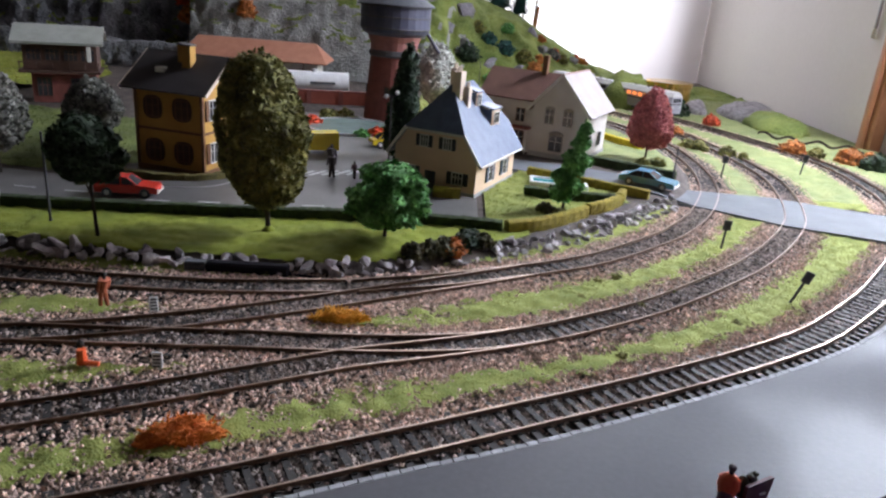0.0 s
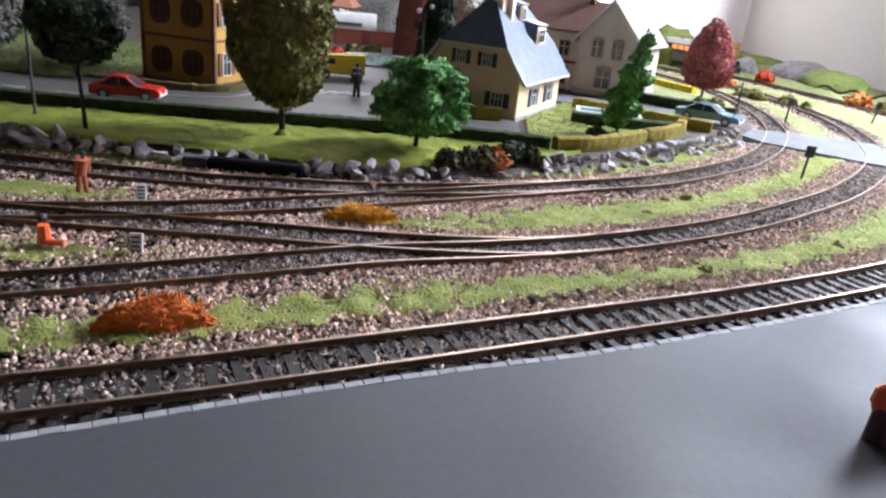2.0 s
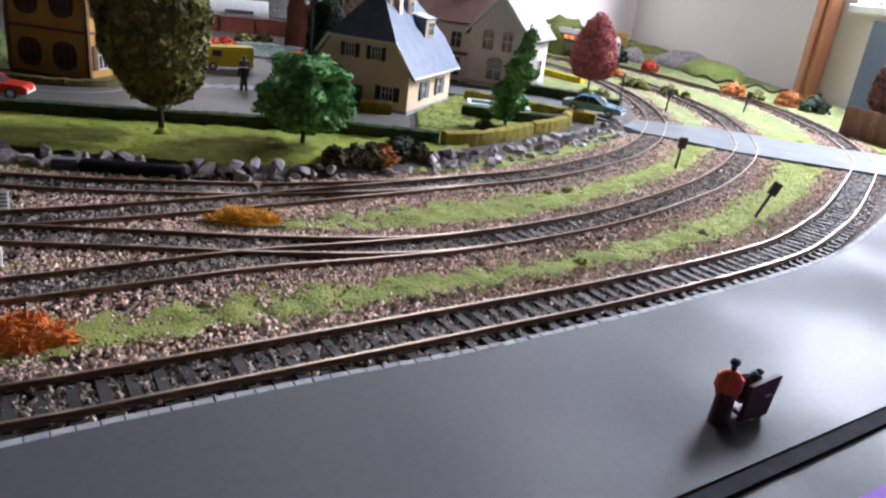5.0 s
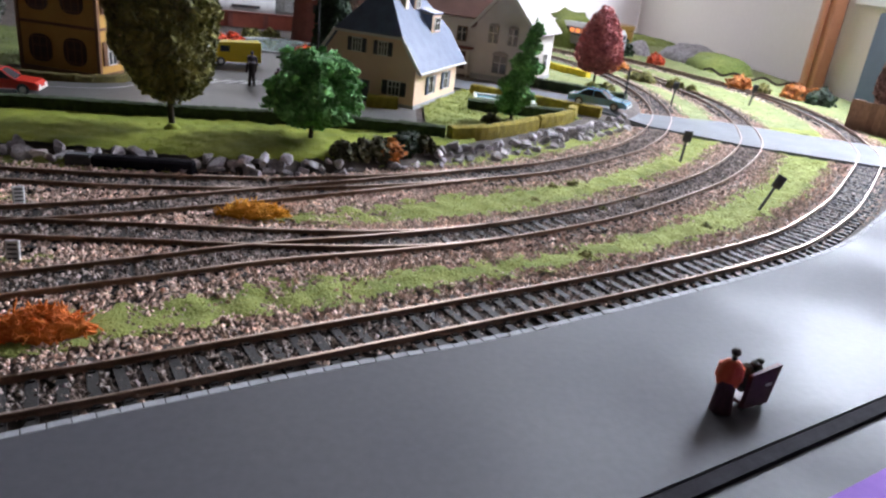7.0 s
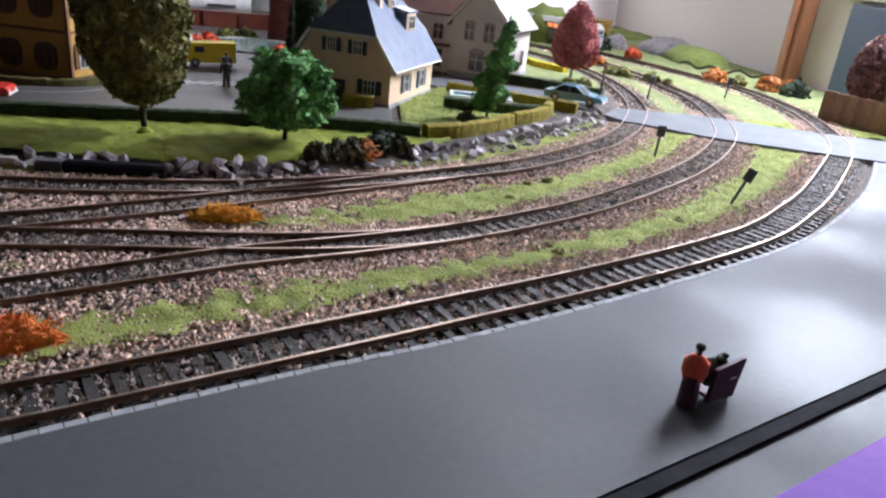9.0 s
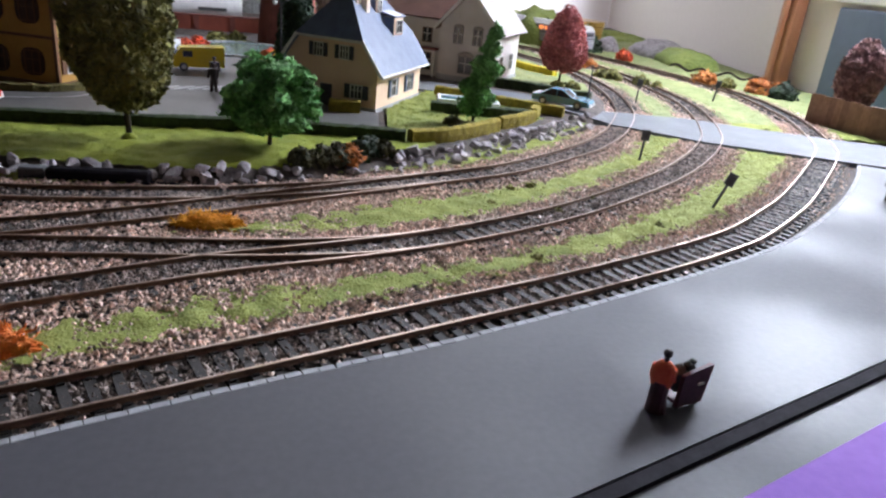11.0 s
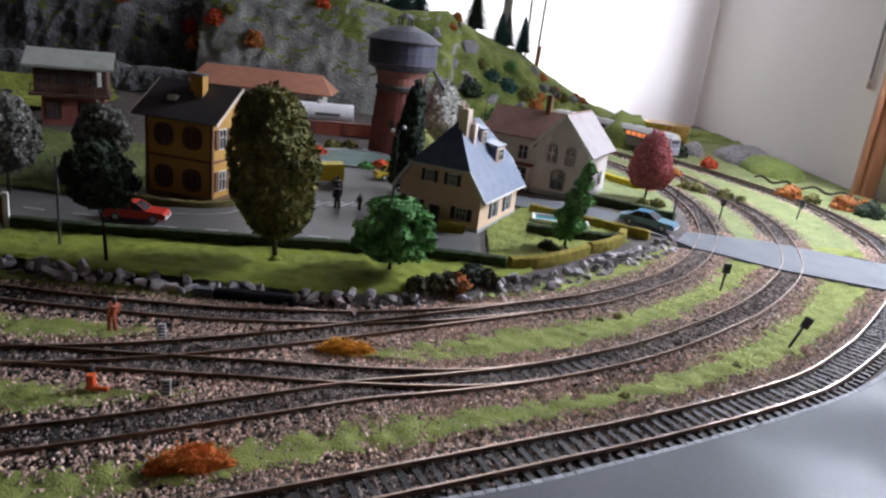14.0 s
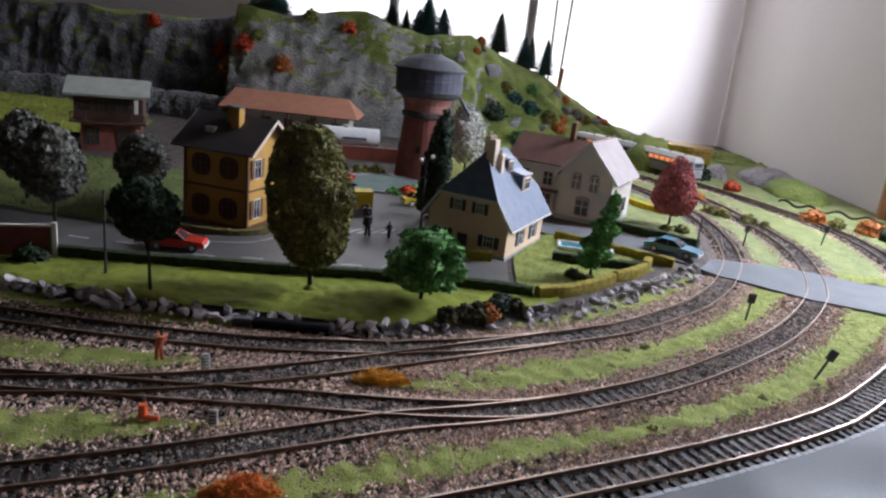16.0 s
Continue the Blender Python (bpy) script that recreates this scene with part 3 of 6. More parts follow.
turf("verge", strip_test, -0.40, 0.56, 0.10, 0.70, 0.0022, M_TURF, M_BLADE, 7.0, 0.0008, 0.00018, "patchy green turf strips between the tracks", 0.0007, 0.0017)
M_FARTURF = surface("pale_far_turf", (0.12, 0.145, 0.05), (0.26, 0.28, 0.11), 0.95, 45, 700, 0.9, dist=0.001)
M_FARBLADE = surface("pale_grass_fibres", (0.14, 0.165, 0.055), (0.28, 0.305, 0.12), 0.9, 30, 500, 0.0, per="island", spread=0.1)
turf("verge_far", strip_test, 0.15, 0.60, 0.70, 1.50, 0.004, M_FARTURF, M_FARBLADE, 1.2, 0.0010, 0.0004, "pale green turf beside the far curve")


def lawn_test(p):
    ry = np.interp(p[:, 0], ROCKS[:, 0], ROCKS[:, 1])
    hedge = np.interp(p[:, 0], [-0.62, -0.30, -0.218, -0.058, 0.03, 0.061], [0.495, 0.463, 0.472, 0.498, 0.500, 0.505])
    return (p[:, 1] > ry + np.interp(p[:, 0], [-0.05, 0.03], [0.004, 0.011])) & (p[:, 1] < hedge + 0.004) & (p[:, 0] < 0.065)


turf("lawn", lawn_test, -0.62, 0.07, 0.40, 0.53, 0.0025, M_LAWN, surface("lawn_fibres", (0.16, 0.19, 0.02), (0.33, 0.36, 0.04), 0.9, 40, 900, 0.0, per="island", spread=0.15), 4.0, 0.0007, 0.00025, "bright moss green lawn between the rocks and the hedge", 0.0012, 0.0014)


# ---- roads ----
def sheet(name, outline, z0, z1, material, label, category, kind="structure"):
    bm = bmesh.new()
    solid(bm, outline, z0, z1)
    bmesh.ops.triangulate(bm, faces=[f for f in bm.faces if len(f.verts) > 4])
    return tagged(part(name, bm, material), label, category, kind=kind)


CROSS_TOP = [(0.06, 0.742), (0.12, 0.732), (0.19, 0.708), (0.232, 0.692), (0.313, 0.690), (0.376, 0.665), (0.45, 0.642), (0.60, 0.61)]
CROSS_LOW = [(0.60, 0.495), (0.45, 0.545), (0.346, 0.577), (0.29, 0.594), (0.236, 0.629), (0.205, 0.640), (0.15, 0.672), (0.06, 0.70)]
sheet("road", CROSS_TOP[::-1] + CROSS_LOW[::-1], -0.006, 0.0003, M_CROSS, "pale grey road slab that crosses the tracks", "road")
bm = bmesh.new()
slab(bm, ((0.055, 0.700, TOWN + 0.0022), (0.150, 0.672, TOWN + 0.0022), (0.190, 0.649, TOWN + 0.0022), (0.192, 0.709, TOWN + 0.0022), (0.12, 0.733, TOWN + 0.0022), (0.055, 0.745, TOWN + 0.0022)), 0.003)
slab(bm, ((0.190, 0.649, TOWN + 0.0022), (0.226, 0.633, 0.0005), (0.232, 0.694, 0.0005), (0.192, 0.709, TOWN + 0.0022)), 0.004)
tagged(part("road_ramp", bm, M_CROSS), "pale grey road that ramps down to the crossing", "road", kind="structure")
sheet("road_town", [(-1.0, 0.53), (-0.62, 0.487), (-0.30, 0.472), (-0.218, 0.484), (-0.058, 0.505), (0.03, 0.510), (0.03, 0.58), (-0.02, 0.60), (-0.05, 0.66), (-0.045, 0.74), (0.06, 0.70), (0.06, 0.742), (-0.02, 0.79), (-0.03, 0.92), (-0.26, 0.92), (-0.27, 0.84), (-0.20, 0.76), (-0.17, 0.64), (-0.175, 0.575), (-0.22, 0.555), (-0.30, 0.552), (-0.62, 0.58), (-1.0, 0.63)][::-1], 0.0, TOWN + 0.0016, M_ROAD, "dark grey town street with worn white markings", "road")
M_MARK = surface("worn_road_paint", (0.42, 0.42, 0.42), (0.62, 0.62, 0.62), 0.8, 200, 900, 0.2)
marks = thing("road_marking", pose(0, 0, 0), "worn white painted dashes and a zebra crossing on the street", "road marking", kind="structure")
ZR = TOWN + 0.0017
for x, y, a in [(-0.30, 0.512, -3), (-0.262, 0.511, 0), (-0.20, 0.505, 5), (-0.165, 0.511, 7), (-0.128, 0.517, 8), (-0.092, 0.523, 9), (-0.06, 0.528, 9)]:
    ob = part("dash", box_bm(-0.008, 0.008, -0.0009, 0.0009, 0, 0.0002), M_MARK, marks)
    ob.matrix_local = pose(x, y, ZR, 0, 0, a)
for i in range(6):
    ob = part("zebra_bar", box_bm(-0.011, 0.011, -0.0018, 0.0018, 0, 0.0002), M_MARK, marks)
    ob.matrix_local = pose(-0.128 + 0.010 * i, 0.612 + 0.004 * i, ZR, 0, 0, 60)
bm = bmesh.new()
sweep(bm, curve_points([(-0.215, 0.538), (-0.19, 0.545), (-0.175, 0.555), (-0.166, 0.575), (-0.162, 0.62)]), [(-0.0006, 0), (0.0006, 0), (0.0006, 0.0002), (-0.0006, 0.0002)])
ob = part("kerb_line", bm, M_MARK, marks)
ob.location.z = ZR


# ---- gardens of the town ----
def inside(poly):
    q = np.array(poly)

    def test(p):
        r = np.zeros(len(p), bool)
        for a, b in zip(q, np.roll(q, -1, 0)):
            cross = ((a[1] > p[:, 1]) != (b[1] > p[:, 1])) & (p[:, 0] < (b[0] - a[0]) * (p[:, 1] - a[1]) / (b[1] - a[1] + 1e-12) + a[0])
            r ^= cross
        return r
    return test


M_GARDENBLADE = surface("garden_fibres", (0.16, 0.19, 0.03), (0.36, 0.38, 0.07), 0.9, 40, 900, 0.0, per="island", spread=0.2)
turf("garden", inside([(0.035, 0.512), (0.065, 0.508), (0.125, 0.572), (0.16, 0.61), (0.15, 0.675), (0.075, 0.70), (0.06, 0.66), (0.035, 0.60)]), 0.02, 0.18, 0.49, 0.72, 0.0025, M_TURF, M_GARDENBLADE, 4.0, 0.0013, 0.0003, "green and yellowish garden lawn beside the blue-roofed house", 0.001, 0.0012)
turf("green_yard", inside([(0.15, 0.775), (0.20, 0.745), (0.235, 0.735), (0.25, 0.80), (0.245, 0.90), (0.22, 0.98), (0.15, 1.0), (0.16, 0.86)]), 0.13, 0.26, 0.72, 1.02, 0.0035, M_FARTURF, M_FARBLADE, 1.2, 0.0009, 0.0004, "light green yard round the red tree", 0.001, 0.001)
turf("village_green", inside([(-1.0, 0.64), (-0.62, 0.59), (-0.31, 0.562), (-0.26, 0.60), (-0.21, 0.66), (-0.28, 0.78), (-0.40, 0.80), (-1.0, 0.95)]), -1.0, -0.2, 0.55, 0.97, 0.006, surface("dull_village_grass", (0.055, 0.080, 0.014), (0.15, 0.18, 0.035), 0.95, 30, 900, 0.9, dist=0.0008), surface("dull_grass_fibres", (0.06, 0.085, 0.016), (0.16, 0.19, 0.04), 0.9, 30, 900, 0.0, per="island", spread=0.15), 2.0, 0.002, 0.0006, "dull green village lawn under the pale trees", 0.001, 0.0015)
turf("meadow", inside([(0.0, 0.88), (0.16, 0.92), (0.14, 1.12), (-0.05, 1.3), (-0.05, 0.95)]), -0.06, 0.2, 0.86, 1.32, 0.006, M_TURF, M_BLADE, 2.0, 0.002, 0.0006, "green meadow behind the pale house", 0.001, 0.0015)


# ---- hedges ----
def hedge(ctrl, half, height, colours, label):
    bm = bmesh.new()
    line = curve_points(ctrl, 0.002) if len(ctrl) > 2 else np.linspace(ctrl[0], ctrl[1], max(3, int(np.hypot(ctrl[1][0] - ctrl[0][0], ctrl[1][1] - ctrl[0][1]) / 0.002)))
    prof = [(-half, 0.0), (-half * 1.04, height * 0.45), (-half * 0.95, height * 0.9), (-half * 0.5, height), (half * 0.5, height), (half * 0.95, height * 0.9), (half * 1.04, height * 0.45), (half, 0.0)]
    sweep(bm, line, prof)
    for v in bm.verts:
        v.co += Vector((noise.noise(v.co * 260), noise.noise(v.co * 260 + Vector((9, 0, 0))), noise.noise(v.co * 240 + Vector((0, 9, 0))))) * 0.0008
    bm.transform(Matrix.Translation((0, 0, TOWN + 0.0005)))
    m = surface("hedge_foam_" + str(len(bpy.data.materials)), colours[0], colours[1], 0.95, 250, 1600, 1.0, dist=0.0008)
    return tagged(part("hedge", bm, m), label, "hedge", "hedges")


DARKGREEN, OLIVE = ((0.018, 0.028, 0.012), (0.05, 0.075, 0.025)), ((0.17, 0.13, 0.012), (0.36, 0.28, 0.03))
hedge([(-0.62, 0.491), (-0.45, 0.477), (-0.36, 0.470), (-0.289, 0.469), (-0.230, 0.474), (-0.172, 0.482), (-0.109, 0.491), (-0.054, 0.501), (0.0, 0.505), (0.047, 0.504)], 0.0035, 0.0085, DARKGREEN, "long low dark green hedge between street and lawn")
hedge([(0.050, 0.503), (0.072, 0.514), (0.095, 0.536), (0.115, 0.560)], 0.0035, 0.009, OLIVE, "yellow olive garden hedge above the rocks")
hedge([(0.118, 0.566), (0.136, 0.583), (0.150, 0.603)], 0.0035, 0.009, OLIVE, "short yellow hedge at the garden corner")
hedge([(0.150, 0.603), (0.157, 0.622)], 0.0035, 0.010, OLIVE, "short yellow hedge at the garden corner")
hedge([(0.070, 0.606), (0.100, 0.602), (0.146, 0.601)], 0.0035, 0.009, DARKGREEN, "dark green hedge in front of the pool")
hedge([(0.080, 0.682), (0.120, 0.662), (0.150, 0.646), (0.182, 0.630)], 0.003, 0.0085, OLIVE, "yellow olive hedge beside the road")
hedge([(-0.006, 0.577), (0.0165, 0.578)], 0.003, 0.010, OLIVE, "short yellow hedge at the house wall")
hedge([(0.120, 0.770), (0.160, 0.752), (0.199, 0.730), (0.228, 0.712)], 0.0035, 0.009, DARKGREEN, "dark green hedge across the road")
hedge([(-0.262, 0.568), (-0.225, 0.562), (-0.196, 0.566), (-0.180, 0.580), (-0.174, 0.61)], 0.003, 0.006, ((0.06, 0.05, 0.015), (0.16, 0.13, 0.03)), "low olive hedge round the yellow house")
hedge([(0.180, 0.930), (0.205, 0.890), (0.228, 0.858)], 0.004, 0.008, ((0.45, 0.33, 0.01), (0.70, 0.55, 0.03)), "bright yellow flower hedge with red edge")


# ---- rocks along the bank ----
def rock_mesh(seed):
    bm = bmesh.new()
    bmesh.ops.create_icosphere(bm, subdivisions=2, radius=1.0)
    r = random.Random(seed)
    for _ in range(9):
        d = Vector((r.gauss(0, 1), r.gauss(0, 1), r.gauss(0, 1))).normalized()
        cut = r.uniform(0.35, 0.68)
        for v in bm.verts:
            k = v.co.dot(d)
            if k > cut:
                v.co -= d * (k - cut)
    for v in bm.verts:
        v.co += v.normal * noise.noise(v.co * 2.2 + Vector((seed, 0, 0))) * 0.07
    me = bpy.data.meshes.new("rock")
    bm.to_mesh(me)
    bm.free()
    me.materials.append(M_ROCK)
    return me


rock_kinds = [rock_mesh(s) for s in range(9)]
bank = thing("rock_border", pose(0, 0, 0), "row of broken grey and violet stones along the lawn", "rock border", kind="structure")
rr = random.Random(11)
nrm = side_of(ROCKS)
for i in range(len(ROCKS)):
    x, y = ROCKS[i]
    if x < -0.45:
        continue
    for _ in range(2 if x < 0.0 else 3):
        if -0.01 < x < 0.035 and rr.random() < 0.6 or rr.random() < 0.18:
            continue
        off = rr.uniform(-0.005, 0.004) if x < 0.0 else rr.uniform(-0.010, 0.006)
        s = rr.uniform(0.0022, 0.0050) * (1.0 if x < 0.05 else 0.95) * rr.choice((0.7, 1.0, 1.0, 1.25))
        ob = new("rock", rr.choice(rock_kinds))
        ob.parent = bank
        px, py = x + nrm[i, 0] * off + rr.uniform(-0.002, 0.002), y + nrm[i, 1] * off
        ob.matrix_local = Matrix.Translation((px, py, ground_at(px, py) + s * 0.45)) @ Euler((rr.uniform(-0.5, 0.5), rr.uniform(-0.5, 0.5), rr.uniform(0, 6.3))).to_matrix().to_4x4() @ Matrix.Diagonal((s * rr.uniform(0.9, 1.6), s, s * rr.uniform(0.7, 1.0), 1))


# ---- trees ----
def foliage(name, parent, material, profile, n, size, lean=(0, 0), rough=0.18, seed=0, clump=0.0, flat=0.5):
    """A crown of many small crumpled flakes over an uneven inner mass; profile: (height, radius)."""
    g = np.random.default_rng(seed)
    hz, hr = np.array(profile).T
    w = np.maximum(np.interp(np.linspace(hz[0], hz[-1], 400), hz, hr), 1e-5)
    zc = np.linspace(hz[0], hz[-1], 400)
    z = g.choice(zc, n, p=w / w.sum()) + g.normal(0, size * 0.5, n)
    a = g.uniform(0, 2 * math.pi, n)
    lump = np.array([noise.noise((math.cos(t) * 2.2 + seed, math.sin(t) * 2.2, (zz - hz[0]) / (hz[-1] - hz[0]) * 5)) for t, zz in zip(a, z)])
    r = np.interp(z, hz, hr) * (1 + rough * 1.6 * lump - rough * 0.5 * g.random(n) ** 2)
    f = (z - hz[0]) / (hz[-1] - hz[0])
    c = np.column_stack([r * np.cos(a) + lean[0] * f, r * np.sin(a) + lean[1] * f, z])
    s = size * g.uniform(0.6, 1.4, n)
    base = np.array([(-1, -0.6, 0), (1, -0.5, 0.2), (0.9, 0.6, -0.1), (-0.8, 0.7, 0.25), (0, 0, 0.55)], float)
    q = base[None] * s[:, None, None] + g.normal(0, 0.3, (n, 5, 3)) * s[:, None, None]
    m = g.normal(0, 1, (n, 3, 3))
    out = c - np.column_stack([np.zeros(n), np.zeros(n), np.full(n, (hz[0] + hz[-1]) / 2)])
    m[:, :, 2] = out / np.maximum(np.linalg.norm(out, axis=1)[:, None], 1e-6) + g.normal(0, flat, (n, 3))
    m[:, :, 2] /= np.linalg.norm(m[:, :, 2], axis=1)[:, None]
    m[:, :, 0] -= (m[:, :, 0] * m[:, :, 2]).sum(1)[:, None] * m[:, :, 2]
    m[:, :, 0] /= np.linalg.norm(m[:, :, 0], axis=1)[:, None]
    m[:, :, 1] = np.cross(m[:, :, 2], m[:, :, 0])
    v = np.einsum("nij,nkj->nki", m, q) + c[:, None, :]
    tri = np.array([(0, 1, 4), (1, 2, 4), (2, 3, 4), (3, 0, 4)])
    faces = (tri[None] + 5 * np.arange(n)[:, None, None]).reshape(-1, 3).tolist()
    verts = v.reshape(-1, 3).tolist()
    k0 = len(verts)
    rings, seg = 14, 18
    for i in range(rings):
        zz = hz[0] + (hz[-1] - hz[0]) * (i + 0.5) / rings
        for j in range(seg):
            t = 2 * math.pi * j / seg
            lum = noise.noise((math.cos(t) * 2.2 + seed, math.sin(t) * 2.2, (zz - hz[0]) / (hz[-1] - hz[0]) * 5))
            rad = np.interp(zz, hz, hr) * (0.86 + rough * 1.6 * lum) * 0.92
            ff = (zz - hz[0]) / (hz[-1] - hz[0])
            verts.append((rad * math.cos(t) + lean[0] * ff, rad * math.sin(t) + lean[1] * ff, zz))
    for i in range(rings - 1):
        for j in range(seg):
            faces.append((k0 + i * seg + j, k0 + i * seg + (j + 1) % seg, k0 + (i + 1) * seg + (j + 1) % seg, k0 + (i + 1) * seg + j))
    faces.append([k0 + j for j in range(seg)][::-1])
    faces.append([k0 + (rings - 1) * seg + j for j in range(seg)])
    return quick_mesh(name, verts, faces, material, parent)


def leaves(name, a, b, spread=0.4):
    return surface(name, a, b, 0.8, 120, 1200, 0.5, per="island", spread=spread)


def tree(x, y, profile, trunk, material, n, size, label, lean=(0, 0), rough=0.18, seed=1, z=None, flat=0.6, mound=False, name="tree", group="trees"):
    z = ground_at(x, y) + 0.0015 if z is None else z
    t = thing(name, pose(x, y, z), label, "tree", group)
    top = profile[-1][0]
    bm = bmesh.new()
    mid = (lean[0] * 0.4, lean[1] * 0.4, profile[0][0] + (top - profile[0][0]) * 0.35)
    rod(bm, (0, 0, -0.002), mid, trunk, trunk * 0.6, 8)
    for k in range(6):
        ang = k * 1.05 + seed
        rod(bm, (mid[0] * 0.8, mid[1] * 0.8, mid[2] * (0.55 + 0.06 * k)), (mid[0] + math.cos(ang) * profile[len(profile) // 2][1] * 0.7, mid[1] + math.sin(ang) * profile[len(profile) // 2][1] * 0.7, mid[2] + (top - mid[2]) * (0.1 + 0.1 * k)), trunk * 0.45, trunk * 0.15, 5)
    if mound:
        mb = bmesh.new()
        rod(mb, (0, 0, -0.002), (0, 0, 0.0035), trunk * 3.6, trunk * 1.1, 14)
        part("root_mound", mb, M_LAWN, t, "mossy mound round the trunk", smooth=True)
    for v in bm.verts:
        v.co += Vector((noise.noise(v.co * 500), noise.noise(v.co * 500 + Vector((5, 0, 0))), 0)) * trunk * 0.35
    part("trunk", bm, M_BARK, t)
    foliage("crown", t, material, profile, n, size, lean, rough, seed, flat=flat)
    return t


L_OLIVE = leaves("olive_foam_leaves", (0.050, 0.052, 0.010), (0.30, 0.28, 0.07))
L_BRIGHT = leaves("fresh_green_leaves", (0.03, 0.14, 0.025), (0.20, 0.46, 0.14))
L_DARK = leaves("dark_green_leaves", (0.010, 0.022, 0.012), (0.035, 0.07, 0.03))
L_RED = leaves("dusky_red_leaves", (0.30, 0.065, 0.07), (0.56, 0.17, 0.16))
L_GREY = leaves("white_flecked_leaves", (0.035, 0.04, 0.025), (0.27, 0.26, 0.23), 0.7)
L_PALE = leaves("pale_blossom", (0.30, 0.30, 0.26), (0.62, 0.62, 0.58), 0.35)
L_TEAL = leaves("blue_green_needles", (0.01, 0.05, 0.045), (0.03, 0.13, 0.11), 0.4)
L_RUST = leaves("rust_orange_foam", (0.36, 0.095, 0.02), (0.66, 0.25, 0.06), 0.35)
L_AMBER = leaves("amber_foam", (0.50, 0.20, 0.01), (0.80, 0.42, 0.04), 0.35)
L_SCARLET = leaves("scarlet_foam", (0.45, 0.04, 0.01), (0.75, 0.12, 0.04), 0.35)

tree(-0.109, 0.462, [(0.016, 0.004), (0.021, 0.014), (0.032, 0.0215), (0.048, 0.0262), (0.066, 0.0275), (0.083, 0.0255), (0.098, 0.020), (0.108, 0.013), (0.1135, 0.004)], 0.0018, L_OLIVE, 5000, 0.0016, "tall egg-shaped olive green tree on the lawn", (-0.007, 0), 0.11, 3, mound=True, flat=0.9)
tree(-0.033, 0.466, [(0.008, 0.006), (0.012, 0.018), (0.020, 0.0235), (0.032, 0.0235), (0.042, 0.019), (0.0495, 0.009)], 0.0014, L_BRIGHT, 2600, 0.0016, "round bright green leafy tree on the lawn", (0.003, 0), 0.36, 5, flat=0.9)
slim = tree(0.098, 0.570, [(0.010, 0.0035), (0.022, 0.0050), (0.034, 0.0050), (0.048, 0.0045), (0.058, 0.0035), (0.0715, 0.0015)], 0.0011, L_BRIGHT, 420, 0.0016, "slim ragged bright green tree in the garden", (0.010, 0), 0.5, 7, flat=1.1)
for k, (dx, dy, z, r) in enumerate([(0.0105, 0.0, 0.0655, 0.0042), (0.0085, 0.002, 0.0540, 0.0064), (0.0030, -0.002, 0.0430, 0.0070), (0.0120, 0.001, 0.0400, 0.0058), (0.0045, 0.003, 0.0330, 0.0082), (-0.0050, -0.001, 0.0270, 0.0066), (0.0060, -0.002, 0.0210, 0.0078), (-0.0010, 0.002, 0.0140, 0.0098)]):
    clump = foliage("leaf_clump", slim, L_BRIGHT, [(z - r * 0.8, r * 0.4), (z - r * 0.3, r), (z + r * 0.3, r * 0.9), (z + r * 0.85, r * 0.3)], 230, 0.0014, (0, 0), 0.45, 40 + k, flat=1.0)
    clump.location = (dx, dy, 0)
tree(0.217, 0.792, [(0.013, 0.004), (0.018, 0.018), (0.028, 0.0235), (0.042, 0.0225), (0.058, 0.0175), (0.070, 0.0105), (0.079, 0.003)], 0.0013, L_RED, 3200, 0.0013, "dusky red egg-shaped tree beside the curve", (0.0, 0), 0.08, 9)
tree(-0.203, 0.424, [(0.035, 0.006), (0.039, 0.014), (0.049, 0.0195), (0.060, 0.0180), (0.068, 0.0115), (0.0735, 0.004)], 0.0013, L_DARK, 1200, 0.0019, "dark green round tree with a bare trunk by the rocks", (-0.006, 0), 0.2, 11, flat=0.8)
tree(-0.338, 0.544, [(0.018, 0.006), (0.026, 0.018), (0.040, 0.0235), (0.056, 0.0215), (0.070, 0.014), (0.079, 0.004)], 0.0015, L_GREY, 1500, 0.0018, "white-flecked grey tree on the village lawn", (0, 0), 0.12, 13, flat=0.8)
tree(-0.397, 0.600, [(0.018, 0.006), (0.028, 0.019), (0.042, 0.023), (0.058, 0.021), (0.070, 0.013), (0.078, 0.004)], 0.0015, L_GREY, 1400, 0.0018, "white-flecked grey tree on the village lawn", (0, 0), 0.12, 17, flat=0.8)
tree(-0.316, 0.650, [(0.012, 0.006), (0.020, 0.018), (0.032, 0.0235), (0.046, 0.0205), (0.056, 0.012), (0.0615, 0.004)], 0.0015, L_GREY, 1400, 0.0018, "round grey-green tree behind the dark tree", (0, 0), 0.12, 19, flat=0.8)
tree(-0.047, 0.700, [(0.003, 0.005), (0.012, 0.0125), (0.030, 0.0135), (0.055, 0.0130), (0.080, 0.0100), (0.098, 0.006), (0.109, 0.002)], 0.0015, L_DARK, 1600, 0.0020, "slim dark green cypress behind the blue-roofed house", (0.008, 0), 0.15, 23, flat=0.8)
tree(-0.020, 1.000, [(0.010, 0.008), (0.025, 0.021), (0.045, 0.0255), (0.065, 0.0235), (0.082, 0.015), (0.094, 0.004)], 0.0015, L_PALE, 1500, 0.0021, "pale whitish blossom tree behind the water tower", (-0.004, 0), 0.12, 29, flat=0.8)
